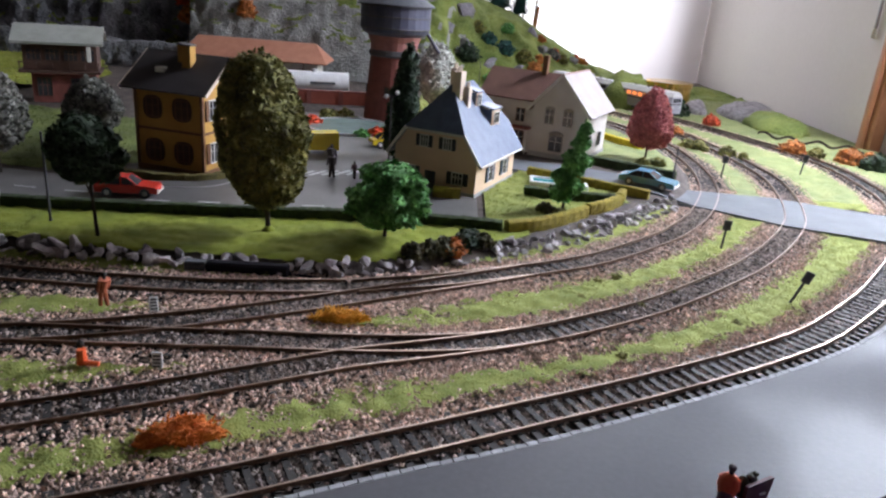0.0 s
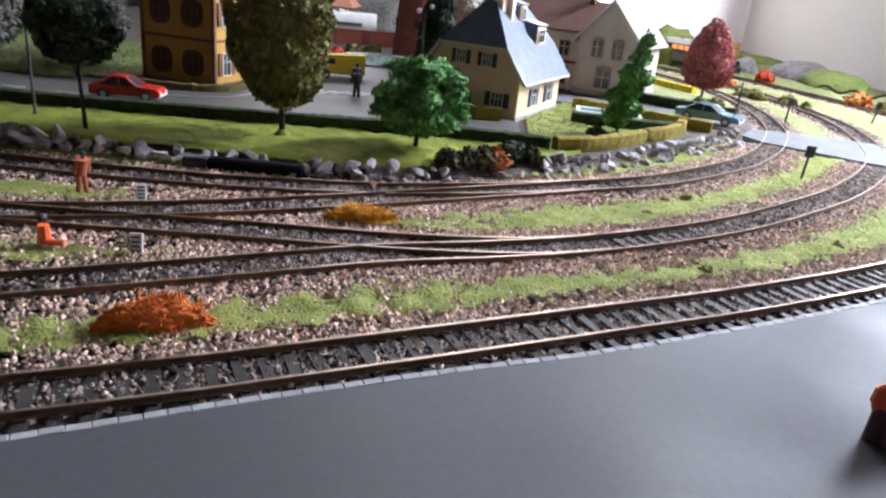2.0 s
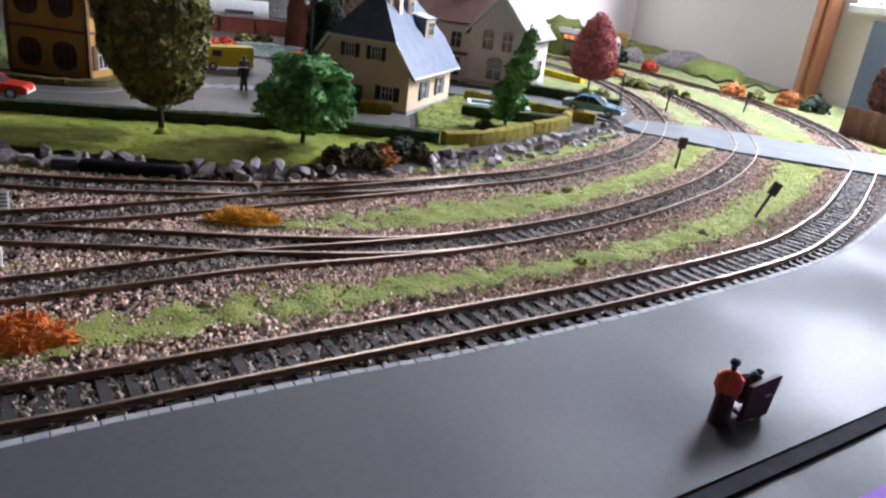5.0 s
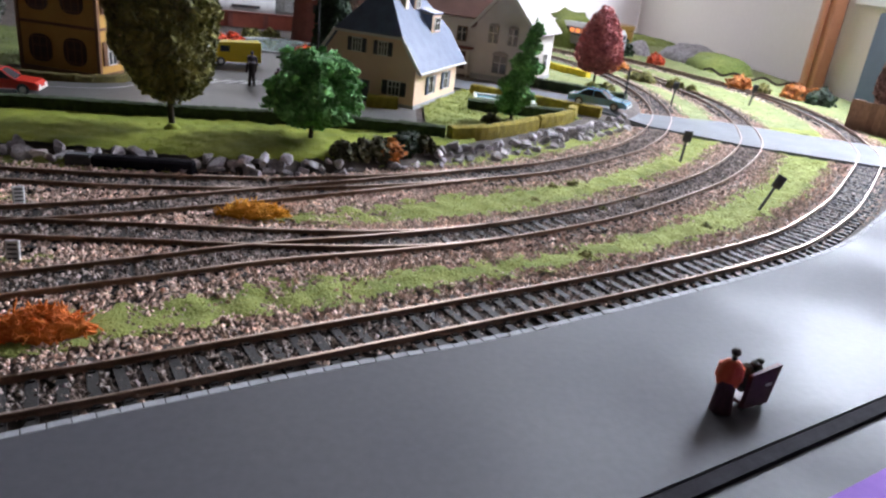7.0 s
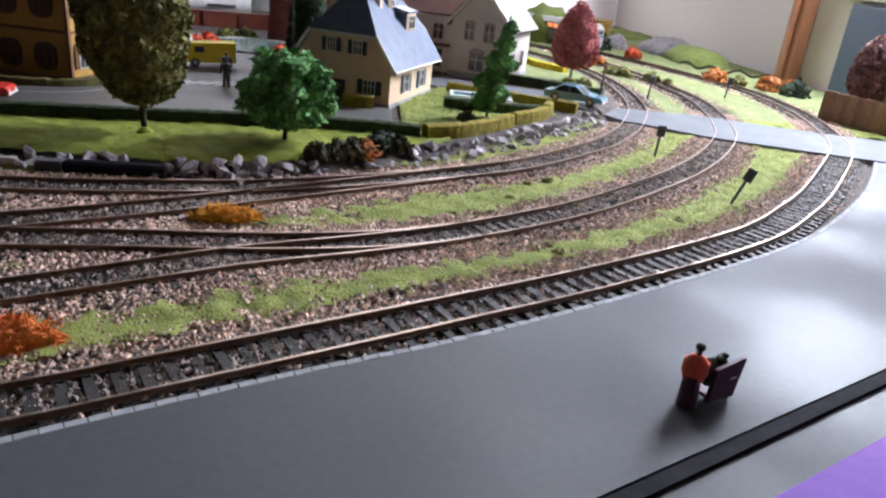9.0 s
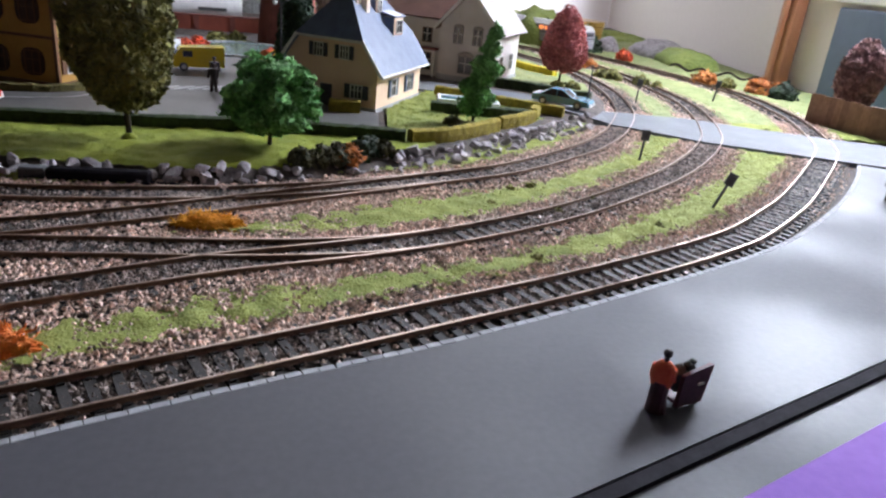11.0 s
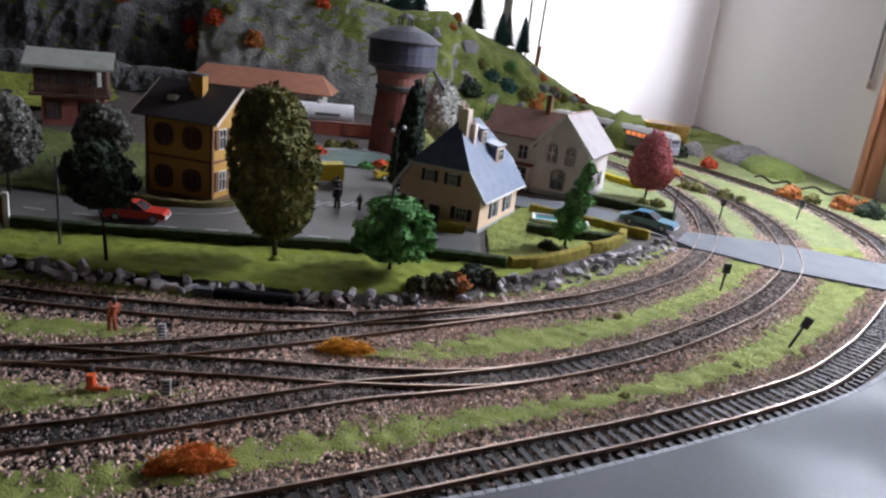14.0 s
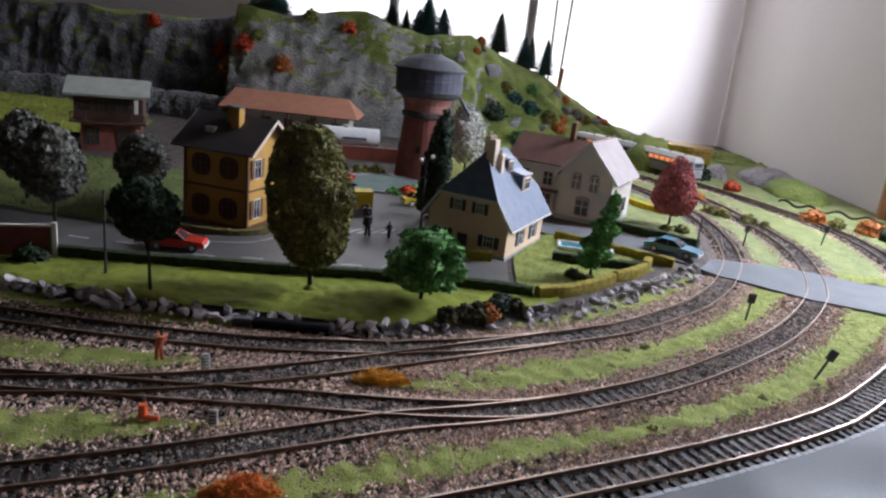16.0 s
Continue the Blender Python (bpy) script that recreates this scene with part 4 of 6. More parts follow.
# leaf colour of this red tree is dulled to imitate haze
tree(0.512, 0.745, [(0.014, 0.005), (0.024, 0.016), (0.040, 0.0215), (0.058, 0.0205), (0.075, 0.013), (0.085, 0.004)], 0.0015, leaves("hazed_red_leaves", (0.17, 0.075, 0.075), (0.30, 0.15, 0.14)), 1500, 0.0020, "red tree behind the board fence, haze muted into its leaf colour", (0.0, 0), 0.1, 31)


# ---- houses ----
M_YELLOW = surface("ochre_wall", (0.42, 0.22, 0.045), (0.56, 0.31, 0.07), 0.75, 60, 900, 0.2)
M_CREAM = surface("cream_orange_wall", (0.70, 0.49, 0.33), (0.78, 0.57, 0.40), 0.75, 60, 900, 0.15)
M_PALECREAM = surface("pale_cream_chimney", (0.60, 0.48, 0.38), (0.70, 0.58, 0.48), 0.75, 60, 900, 0.15)
M_PLASTER = surface("grey_beige_wall", (0.52, 0.47, 0.43), (0.62, 0.57, 0.53), 0.8, 60, 900, 0.15)
M_SLATE = surface("blue_slate", (0.075, 0.10, 0.17), (0.13, 0.165, 0.25), 0.42, 120, 900, 0.15, per="object", spread=0.12)
M_DARKROOF = surface("dark_brown_roof", (0.055, 0.048, 0.05), (0.09, 0.08, 0.085), 0.6, 60, 900, 0.25)
M_TILE = surface("brown_red_roof", (0.17, 0.085, 0.065), (0.25, 0.13, 0.10), 0.7, 60, 900, 0.3)
M_TERRA = surface("terracotta_roof", (0.42, 0.17, 0.10), (0.54, 0.24, 0.15), 0.7, 60, 900, 0.3)
M_BRICK = surface("brown_red_brick", (0.16, 0.045, 0.035), (0.26, 0.08, 0.06), 0.8, 120, 900, 0.3)
M_PANE = surface("dark_window_pane", (0.03, 0.03, 0.035), (0.06, 0.06, 0.065), 0.15, 100, 900, 0.0)
M_SHUTTER = surface("dark_shutter", (0.025, 0.022, 0.03), (0.05, 0.045, 0.055), 0.6, 200, 900, 0.2)
M_TRIM = surface("off_white_trim", (0.60, 0.57, 0.52), (0.72, 0.69, 0.64), 0.6, 100, 900, 0.15)
M_DEEPBROWN = surface("deep_brown_surround", (0.045, 0.02, 0.012), (0.08, 0.035, 0.02), 0.6, 100, 900, 0.2)
M_SURROUND = surface("brown_window_surround", (0.12, 0.05, 0.02), (0.20, 0.09, 0.035), 0.6, 100, 900, 0.2)


def on_wall(o, parent, origin, right, out):
    """Set a part built in (right, out, up) axes onto a wall."""
    r, n = Vector((*right, 0)).normalized(), Vector((*out, 0)).normalized()
    m = Matrix(((r.x, n.x, 0, origin[0]), (r.y, n.y, 0, origin[1]), (0, 0, 1, origin[2]), (0, 0, 0, 1)))
    o.matrix_local = m
    return o


def window(parent, origin, right, out, w, h, frame_m=M_TRIM, shutters=None, arch=False, bars=1, surround=None, bar_m=M_TRIM):
    pane = on_wall(part("window", box_bm(-w / 2, w / 2, -0.0002, 0.0003, 0, h), M_PANE, parent, "dark glazed window"), parent, origin, right, out)
    bm = bmesh.new()
    t = 0.0007
    for x0, x1, z0, z1 in [(-w / 2 - t, -w / 2, -t, h + t), (w / 2, w / 2 + t, -t, h + t), (-w / 2, w / 2, h, h + t), (-w / 2, w / 2, -t, 0)]:
        cuboid(bm, x0, x1, 0, 0.0010, z0, z1)
    part("window_frame", bm, frame_m, pane)
    bm = bmesh.new()
    for i in range(bars):
        x = -w / 2 + w * (i + 1) / (bars + 1)
        cuboid(bm, x - 0.00028, x + 0.00028, 0.0003, 0.0008, 0, h)
    cuboid(bm, -w / 2, w / 2, 0.00032, 0.00078, h * 0.6 - 0.0002, h * 0.6 + 0.0003)
    part("glazing_bar", bm, bar_m, pane)
    if surround:
        bm = bmesh.new()
        n = 20
        a, b = w * 0.86, h * 0.66
        for rad, dep in ((1.0, 0.0008),):
            pts = [(a * math.copysign(abs(math.cos(k * math.tau / n)) ** 0.7, math.cos(k * math.tau / n)), h / 2 + b * math.copysign(abs(math.sin(k * math.tau / n)) ** 0.7, math.sin(k * math.tau / n))) for k in range(n)]
            lo = [bm.verts.new((x, -0.0006, z)) for x, z in pts]
            hi = [bm.verts.new((x, -0.0001, z)) for x, z in pts]
            bm.faces.new(lo)
            bm.faces.new(hi[::-1])
            for k in range(n):
                bm.faces.new((lo[k], lo[(k + 1) % n], hi[(k + 1) % n], hi[k]))
        bm.transform(Matrix.Translation((0, 0.0007, 0)))
        part("surround", bm, surround, pane, "brown oval window surround")
    if arch:
        bm = bmesh.new()
        n = 8
        ring = [(w * 0.62 * math.cos(math.pi * k / n), h + 0.0008 + w * 0.30 * math.sin(math.pi * k / n)) for k in range(n + 1)]
        lo = [bm.verts.new((x, 0, z)) for x, z in ring]
        hi = [bm.verts.new((x, 0.0012, z)) for x, z in ring]
        bm.faces.new(lo)
        bm.faces.new(hi[::-1])
        for k in range(n + 1):
            bm.faces.new((lo[k], lo[(k + 1) % (n + 1)], hi[(k + 1) % (n + 1)], hi[k]))
        part("arch", bm, frame_m, pane)
    if shutters:
        for s in (-1, 1):
            bm = bmesh.new()
            x = s * (w / 2 + t + w * 0.28)
            cuboid(bm, x - w * 0.26, x + w * 0.26, 0, 0.0009, -0.0004, h + 0.0004)
            for k in range(5):
                cuboid(bm, x - w * 0.2, x + w * 0.2, 0.0009, 0.0012, h * (0.1 + 0.17 * k), h * (0.1 + 0.17 * k) + h * 0.08)
            part("shutter", bm, shutters, pane)
    return pane


def tile_rows(parent, corners, rows, lift, material, name="roof_course"):
    """Overlapping courses on a roof plane: corners eave-left, eave-right, ridge-right, ridge-left."""
    a, b, c, d = [Vector(p) for p in corners]
    for i in range(rows):
        s, e = i / rows, (i + 1.12) / rows
        e = min(e, 1.0)
        p, q, r, t = a.lerp(d, s), b.lerp(c, s), b.lerp(c, e), a.lerp(d, e)
        n = (q - p).cross(t - p).normalized()
        n = n if n.z > 0 else -n
        bm = bmesh.new()
        slab(bm, (p + n * lift * 1.8, q + n * lift * 1.8, r + n * lift * 0.4, t + n * lift * 0.4), lift)
        part(name, bm, material, parent)


def gable_body(bm, w, l, z0, eave, apex, x0=0.0, y0=0.0):
    """Walls of a house with gables on its two short ends (at y0 and y0 + l)."""
    pts = [(x0, z0), (x0 + w, z0), (x0 + w, eave), (x0 + w / 2, apex), (x0, eave)]
    f = [bm.verts.new((x, y0, z)) for x, z in pts]
    b = [bm.verts.new((x, y0 + l, z)) for x, z in pts]
    bm.faces.new(f)
    bm.faces.new(b[::-1])
    for i in range(5):
        bm.faces.new((f[i], b[i], b[(i + 1) % 5], f[(i + 1) % 5]))


# yellow house with a low dark roof
ZH = TOWN
yh = thing("yellow_house", pose(-0.194, 0.583, ZH, 0, 0, -14), "two-storey ochre yellow house with a dark low roof", "house", "model houses")
W, L, E, R = 0.061, 0.060, 0.0715, 0.0925
bm = bmesh.new()
pts = [(0, 0), (L, 0), (L, E), (L / 2, R), (0, E)]
f = [bm.verts.new((-W, y, z)) for y, z in pts]
b = [bm.verts.new((0, y, z)) for y, z in pts]
bm.faces.new(f)
bm.faces.new(b[::-1])
for i in range(5):
    bm.faces.new((f[i], b[i], b[(i + 1) % 5], f[(i + 1) % 5]))
part("wall", bm, M_YELLOW, yh)
part("plinth", box_bm(-W - 0.001, 0.001, -0.001, L + 0.001, -0.003, 0.004), M_SURROUND, yh)
part("storey_band", box_bm(-W - 0.0008, 0.0008, -0.0008, L + 0.0008, 0.0335, 0.0355), M_SURROUND, yh, bevel=0.0003)
for x in (-W, 0):
    part("corner_board", box_bm(x - 0.0012, x + 0.0012, -0.0012, 0.0012, 0.004, E), M_SURROUND, yh)
O = 0.0085
SL = (R - E) / (L / 2)
roof = part("roof", box_bm(-W - O, O, L / 2 - 0.001, L / 2 + 0.001, R - 0.002, R + 0.0012), M_DARKROOF, yh, "dark brown low-pitched roof")
for s in (0, 1):
    y_e, y_r = (-O, L / 2) if s == 0 else (L + O, L / 2)
    bm = bmesh.new()
    slab(bm, ((-W - O, y_e, E - SL * O + 0.0018), (O, y_e, E - SL * O + 0.0018), (O, y_r, R + 0.0018), (-W - O, y_r, R + 0.0018)), 0.0016)
    part("roof_plane", bm, M_DARKROOF, roof)
for x in (O + 0.0001, -W - O - 0.0011):
    bm = bmesh.new()
    for y_e in (-O, L + O):
        slab(bm, ((x, y_e, E - SL * O + 0.0019), (x + 0.001, y_e, E - SL * O + 0.0019), (x + 0.001, L / 2, R + 0.0019), (x, L / 2, R + 0.0019)), 0.0028)
    part("bargeboard", bm, M_PALECREAM, yh, "pale bargeboard")
for x, y, z in [(-0.030, 0.024, 0.101), (-0.023, 0.019, 0.101)]:
    ch = part("chimney", box_bm(x - 0.004, x + 0.004, y - 0.004, y + 0.004, 0.080, z), M_YELLOW, yh, "ochre chimney", bevel=0.0003)
    part("chimney_cap", box_bm(x - 0.0048, x + 0.0048, y - 0.0048, y + 0.0048, z, z + 0.0012), M_DARKROOF, ch)
sk = part("skylight", box_bm(-0.048, -0.039, 0.008, 0.014, 0.0785, 0.0835), M_TRIM, yh, "small white skylight", bevel=0.0008)
for z in (0.010, 0.045):
    for x in (-0.045, -0.018):
        window(yh, (x, -0.0003, z), (1, 0), (0, -1), 0.0105, 0.0145, M_SURROUND, surround=M_DEEPBROWN, bar_m=M_SURROUND)
    for y in (0.014, 0.042):
        window(yh, (0.0003, y, z), (0, 1), (1, 0), 0.009, 0.0155, M_TRIM, shutters=M_SURROUND)

# blue-roofed house with a half-hipped gable
PHI = -23
bh = thing("blue_roofed_house", pose(0.0275, 0.5865, ZH, 0, 0, PHI), "cream orange house with a steep blue slate half-hipped roof", "house", "model houses")
W, L, E, R, HIP = 0.075, 0.093, 0.0345, 0.0850, 0.0500
hw = (W / 2) * (R - HIP) / (R - E)
IN = 0.024
bm = bmesh.new()
outl = [(-W, 0), (0, 0), (0, E), (-W / 2 + hw, HIP), (-W / 2 - hw, HIP), (-W, E)]
f = [bm.verts.new((x, 0, z)) for x, z in outl]
b = [bm.verts.new((x, L, z)) for x, z in outl]
bm.faces.new(f)
bm.faces.new(b[::-1])
for i in range(6):
    bm.faces.new((f[i], b[i], b[(i + 1) % 6], f[(i + 1) % 6]))
part("wall", bm, M_CREAM, bh)
part("plinth", box_bm(-W - 0.0006, 0.0006, -0.0006, L + 0.0006, -0.003, 0.003), M_PAVE, bh)
roof = part("roof", box_bm(-W / 2 - 0.001, -W / 2 + 0.001, IN, L - IN, R - 0.002, R + 0.001), M_SLATE, bh, "blue slate roof")
S = (R - E) / (W / 2)
OV, FO = 0.006, 0.005
for s in (-1, 1):
    cx = -W / 2
    ex, ez = cx + s * (W / 2 + OV), E - S * OV + 0.0015
    hx = cx + s * (hw + 0.001)
    bm = bmesh.new()
    slab(bm, ((ex, -FO, ez), (ex, L + FO, ez), (hx, L + FO, HIP + 0.0015), (cx + s * 0.0002, L - IN, R + 0.0015), (cx + s * 0.0002, IN, R + 0.0015), (hx, -FO, HIP + 0.0015)), 0.0013)
    part("roof_plane", bm, M_SLATE, roof)
    bm = bmesh.new()
    slab(bm, ((ex, -FO - 0.0008, ez + 0.0003), (ex, -FO, ez + 0.0003), (hx, -FO, HIP + 0.0018), (hx, -FO - 0.0008, HIP + 0.0018)), 0.0022)
    part("bargeboard", bm, M_TRIM, roof, "off-white bargeboard")
    bm = bmesh.new()
    rod(bm, (ex, -FO, ez - 0.0008), (ex, L + FO, ez - 0.0008), 0.0009, n=6)
    part("gutter", bm, M_TRIM, roof, "off-white gutter")
for y_e, y_r in ((-FO, IN), (L + FO, L - IN)):
    bm = bmesh.new()
    slab(bm, ((-W / 2 - hw - 0.001, y_e, HIP + 0.0015), (-W / 2 + hw + 0.001, y_e, HIP + 0.0015), (-W / 2, y_r, R + 0.0015)), 0.0013)
    part("hip_plane", bm, M_SLATE, roof)
    bm = bmesh.new()
    rod(bm, (-W / 2 - hw - 0.001, y_e, HIP), (-W / 2 + hw + 0.001, y_e, HIP), 0.0010, n=6)
    part("gutter", bm, M_TRIM, roof, "off-white gutter")
for x, y, zt, r in [(-0.0315, 0.024, 0.0975, 0.0038), (-0.0255, 0.030, 0.0850, 0.0024), (-0.0405, 0.036, 0.0985, 0.0030)]:
    ch = part("chimney", box_bm(x - r, x + r, y - r * 1.3, y + r * 1.3, R - 0.018, zt), M_PALECREAM, bh, "cream chimney", bevel=0.0003)
    for k in (-1, 1):
        part("chimney_pot", rod_bm((x, y + k * r * 0.6, zt), (x, y + k * r * 0.6, zt + 0.004), 0.0011, 0.0009), M_PALECREAM, ch)


def dormer(x, y, w, h, d):
    z = E + (0 - x) * S
    dm = part("dormer", box_bm(x - d, x + 0.0005, y - w / 2, y + w / 2, z, z + h), M_CREAM, bh, "small slate-roofed dormer")
    bm = bmesh.new()
    slab(bm, ((x + 0.002, y - w / 2 - 0.0015, z + h + 0.001), (x + 0.002, y + w / 2 + 0.0015, z + h + 0.001), (x - d - 0.004, y + w / 2 + 0.0015, z + h + 0.0045), (x - d - 0.004, y - w / 2 - 0.0015, z + h + 0.0045)), 0.0012)
    part("dormer_roof", bm, M_SLATE, dm)
    for s in (-1, 1):
        bm = bmesh.new()
        cuboid(bm, x - d, x, y + s * (w / 2 + 0.0003) - 0.0002, y + s * (w / 2 + 0.0003) + 0.0002, z + 0.0002, z + h)
        part("dormer_cheek", bm, M_SLATE, dm)
    window(bh, (x + 0.0008, y, z + h * 0.22), (0, 1), (1, 0), w * 0.55, h * 0.6)


dormer(-0.0115, 0.064, 0.019, 0.0150, 0.0110)
dormer(-0.0235, 0.050, 0.0115, 0.0130, 0.0090)
for x, z, w, h in [(-0.060, 0.009, 0.0085, 0.0095), (-0.0160, 0.009, 0.0085, 0.0095), (-0.048, 0.0365, 0.0065, 0.009), (-0.027, 0.0365, 0.0065, 0.009)]:
    window(bh, (x, -0.0003, z), (1, 0), (0, -1), w, h, shutters=M_SHUTTER, bars=2)
for y in (0.032, 0.066):
    window(bh, (0.0003, y, 0.009), (0, 1), (1, 0), 0.0085, 0.0125, shutters=surface("blue_grey_shutter_" + str(int(y * 1000)), (0.05, 0.07, 0.11), (0.09, 0.11, 0.16), 0.6), bars=1)
part("door", box_bm(-0.0455, -0.0360, -0.0009, -0.0001, 0.0005, 0.0165), M_SHUTTER, bh, "dark house door")
part("aerial", rod_bm((-0.034, 0.074, 0.07), (-0.034, 0.074, 0.103), 0.0003), M_DARKPLASTIC, bh, "thin roof aerial")

# pale house with a front gable and a side wing
gh = thing("pale_gabled_house", pose(0.0885, 0.7805, ZH, 0, 0, -26), "pale beige gabled house with a brown roofed side wing", "house", "model houses")
W, L, E, R = 0.0585, 0.080, 0.0545, 0.0875
bm = bmesh.new()
gable_body(bm, W, L, 0, E, R)
part("wall", bm, M_PLASTER, gh)
part("plinth", box_bm(-0.0008, W + 0.0008, -0.0008, L + 0.0008, -0.003, 0.005), M_PAVE, gh)
roof = part("roof", box_bm(W / 2 - 0.001, W / 2 + 0.001, -0.004, L + 0.004, R - 0.0015, R + 0.0016), M_TILE, gh, "brown red tile roof, lit right slope painted paler")
S = (R - E) / (W / 2)
# paler roof colour for the right slope only, standing in for light on it
M_TILE_LIT = surface("lit_slope_roof", (0.25, 0.21, 0.205), (0.33, 0.285, 0.275), 0.7, 60, 900, 0.2)
for s in (-1, 1):
    ex, ez = W / 2 + s * (W / 2 + 0.007), E - S * 0.007 + 0.0016
    bm = bmesh.new()
    slab(bm, ((ex, -0.005, ez), (ex, L + 0.005, ez), (W / 2, L + 0.005, R + 0.0016), (W / 2, -0.005, R + 0.0016)), 0.0016)
    part("roof_plane", bm, M_TILE_LIT if s > 0 else M_TILE, roof)
    bm = bmesh.new()
    slab(bm, ((ex, -0.0062, ez + 0.0004), (ex, -0.0052, ez + 0.0004), (W / 2, -0.0052, R + 0.002), (W / 2, -0.0062, R + 0.002)), 0.0026)
    part("bargeboard", bm, M_TRIM, roof, "pale bargeboard")
wing = part("wing", box_bm(-0.062, -0.0002, 0.010, 0.066, 0, 0.054), M_PLASTER, gh, "lower side wing")
bm = bmesh.new()
slab(bm, ((-0.068, 0.004, 0.0565), (0.004, 0.004, 0.0565), (0.03, 0.038, 0.0845), (-0.068, 0.038, 0.0845)), 0.0016)
slab(bm, ((-0.068, 0.072, 0.0565), (0.004, 0.072, 0.0565), (0.03, 0.038, 0.0845), (-0.068, 0.038, 0.0845)), 0.0016)
part("wing_roof", bm, M_TILE, wing, "brown red tile roof")
part("veranda", box_bm(-0.060, -0.004, -0.001, 0.0098, 0.026, 0.028), M_BRICK, wing, "brick red veranda roof")
for x in (-0.058, -0.032, -0.006):
    part("veranda_post", rod_bm((x, 0.001, 0), (x, 0.001, 0.026), 0.0009), M_TRIM, wing)
for x in (-0.046, -0.018):
    window(gh, (x, 0.0097, 0.033), (1, 0), (0, -1), 0.009, 0.013, M_SURROUND)
    window(gh, (x, 0.0097, 0.006), (1, 0), (0, -1), 0.011, 0.016, M_SURROUND)
for x, z, w, h in [(0.0185, 0.0365, 0.0085, 0.0145), (0.0385, 0.0365, 0.0085, 0.0145), (0.0285, 0.0085, 0.0135, 0.0160)]:
    window(gh, (x, -0.0003, z), (1, 0), (0, -1), w, h, surface("grey_brown_surround_" + str(int(x * 1000)), (0.20, 0.17, 0.15), (0.28, 0.24, 0.21), 0.7), arch=True, bars=1)
for y in (0.02, 0.055):
    window(gh, (W + 0.0003, y, 0.012), (0, 1), (1, 0), 0.010, 0.015)
ch = part("chimney", box_bm(-0.008, -0.0025, 0.034, 0.040, 0.070, 0.102), M_SURROUND, gh, "slim brown chimney", bevel=0.0003)


# ---- the hill behind the town ----
SIL_X = [-1.35, -0.95, -0.84, -0.70, -0.62, -0.55, -0.48, -0.40, -0.34, -0.28, -0.24, -0.19, -0.10, -0.04, 0.02, 0.06, 0.11, 0.155, 0.20, 0.25, 0.30, 0.36, 0.44, 0.60]
SIL_Z = [0.165, 0.168, 0.168, 0.166, 0.168, 0.184, 0.198, 0.194, 0.200, 0.214, 0.212, 0.190, 0.190, 0.190, 0.160, 0.146, 0.132, 0.105, 0.080, 0.056, 0.034, 0.018, 0.006, 0.0]
FOOT_X = [-1.35, -0.80, -0.70, -0.64, -0.56, -0.515, -0.485, -0.44, -0.30, -0.15, -0.05, 0.05, 0.15, 0.25, 0.35, 0.60]
FOOT_Y = [1.52, 1.45, 1.46, 1.54, 1.58, 1.48, 1.32, 1.30, 1.30, 1.27, 1.24, 1.24, 1.27, 1.34, 1.42, 1.46]
WIDE_X, WIDE_Y = [-1.35, -0.60, -0.2, -0.08, 0.05, 0.30, 0.60], [0.05, 0.06, 0.09, 0.14, 0.28, 0.26, 0.20]
hx = np.arange(-1.30, 0.601, 0.006)
hs = np.linspace(0, 1, 84)
hill_v, cliff_share = [], []
for x in hx:
    zt, yf, wd = np.interp(x, SIL_X, SIL_Z), np.interp(x, FOOT_X, FOOT_Y), np.interp(x, WIDE_X, WIDE_Y)
    rocky = np.interp(x, [-0.12, 0.06], [1.0, 0.12])
    for s in hs:
        if s < 0.7:
            u = s / 0.7
            y = yf + wd * (u ** 1.25 if rocky > 0.5 else u)
            z = zt * (1 - (1 - u) ** (1.15 if rocky > 0.5 else 1.5)) if rocky > 0.5 else zt * (3 * u * u - 2 * u ** 3) * 0.9 + zt * 0.1 * u
        else:
            v = (s - 0.7) / 0.3
            y, z = yf + wd + v * (1.83 - yf - wd), zt - 0.010 * v
        p = Vector((x * 26, y * 26, z * 20))
        big, mid, small = noise.noise(p * 0.45), noise.noise(p * 1.3), noise.noise(p * 3.6)
        butt = noise.noise((x * 38, z * 7, 2.0)) + 0.5 * noise.noise((x * 95, z * 22, 5.0))
        butt *= np.interp(x, [-0.56, -0.50], [1.0, 0.12])
        face = math.sin(math.pi * min(1, s / 0.72)) if s < 0.72 else 0.0
        amp = 0.30 + 0.70 * rocky
        y -= face * (0.030 * butt + (0.012 * mid + 0.006 * small) * np.interp(x, [-0.56, -0.50, -0.12, 0.0], [1.0, 0.55, 0.55, 1.6])) * amp
        z += (0.006 * mid + 0.003 * small) * (0.4 + face) * min(1, s * 5) + (0.010 * big * amp if s > 0.1 else 0)
        hill_v.append((x + 0.006 * mid * face, min(y, 1.838), z - 0.006 * (1 - min(1, s * 8))))
n_s = len(hs)
hill_f = [(i * n_s + j, (i + 1) * n_s + j, (i + 1) * n_s + j + 1, i * n_s + j + 1) for i in range(len(hx) - 1) for j in range(n_s - 1)]
hill = quick_mesh("hill", hill_v, hill_f, M_CLIFF, smooth=True)
hill.data.materials.append(M_HILL)
# paler rock colour right of x = -0.52, brightness of the lit cliff painted in
hill.data.materials.append(surface("lit_rock_face", (0.17, 0.17, 0.155), (0.46, 0.455, 0.44), 0.9, 40, 260, 1.0, dist=0.004))
for pl in hill.data.polygons:
    c = pl.center
    steep = abs(pl.normal.z)
    lim = 0.62 if c.x < -0.05 else 0.22
    lim += (0.16 if c.x < -0.05 else 0.06) * noise.noise(c * 22)
    moss = noise.noise(c * 10) + 0.3 * noise.noise(c * 60) > 0.34 and c.x > -0.52
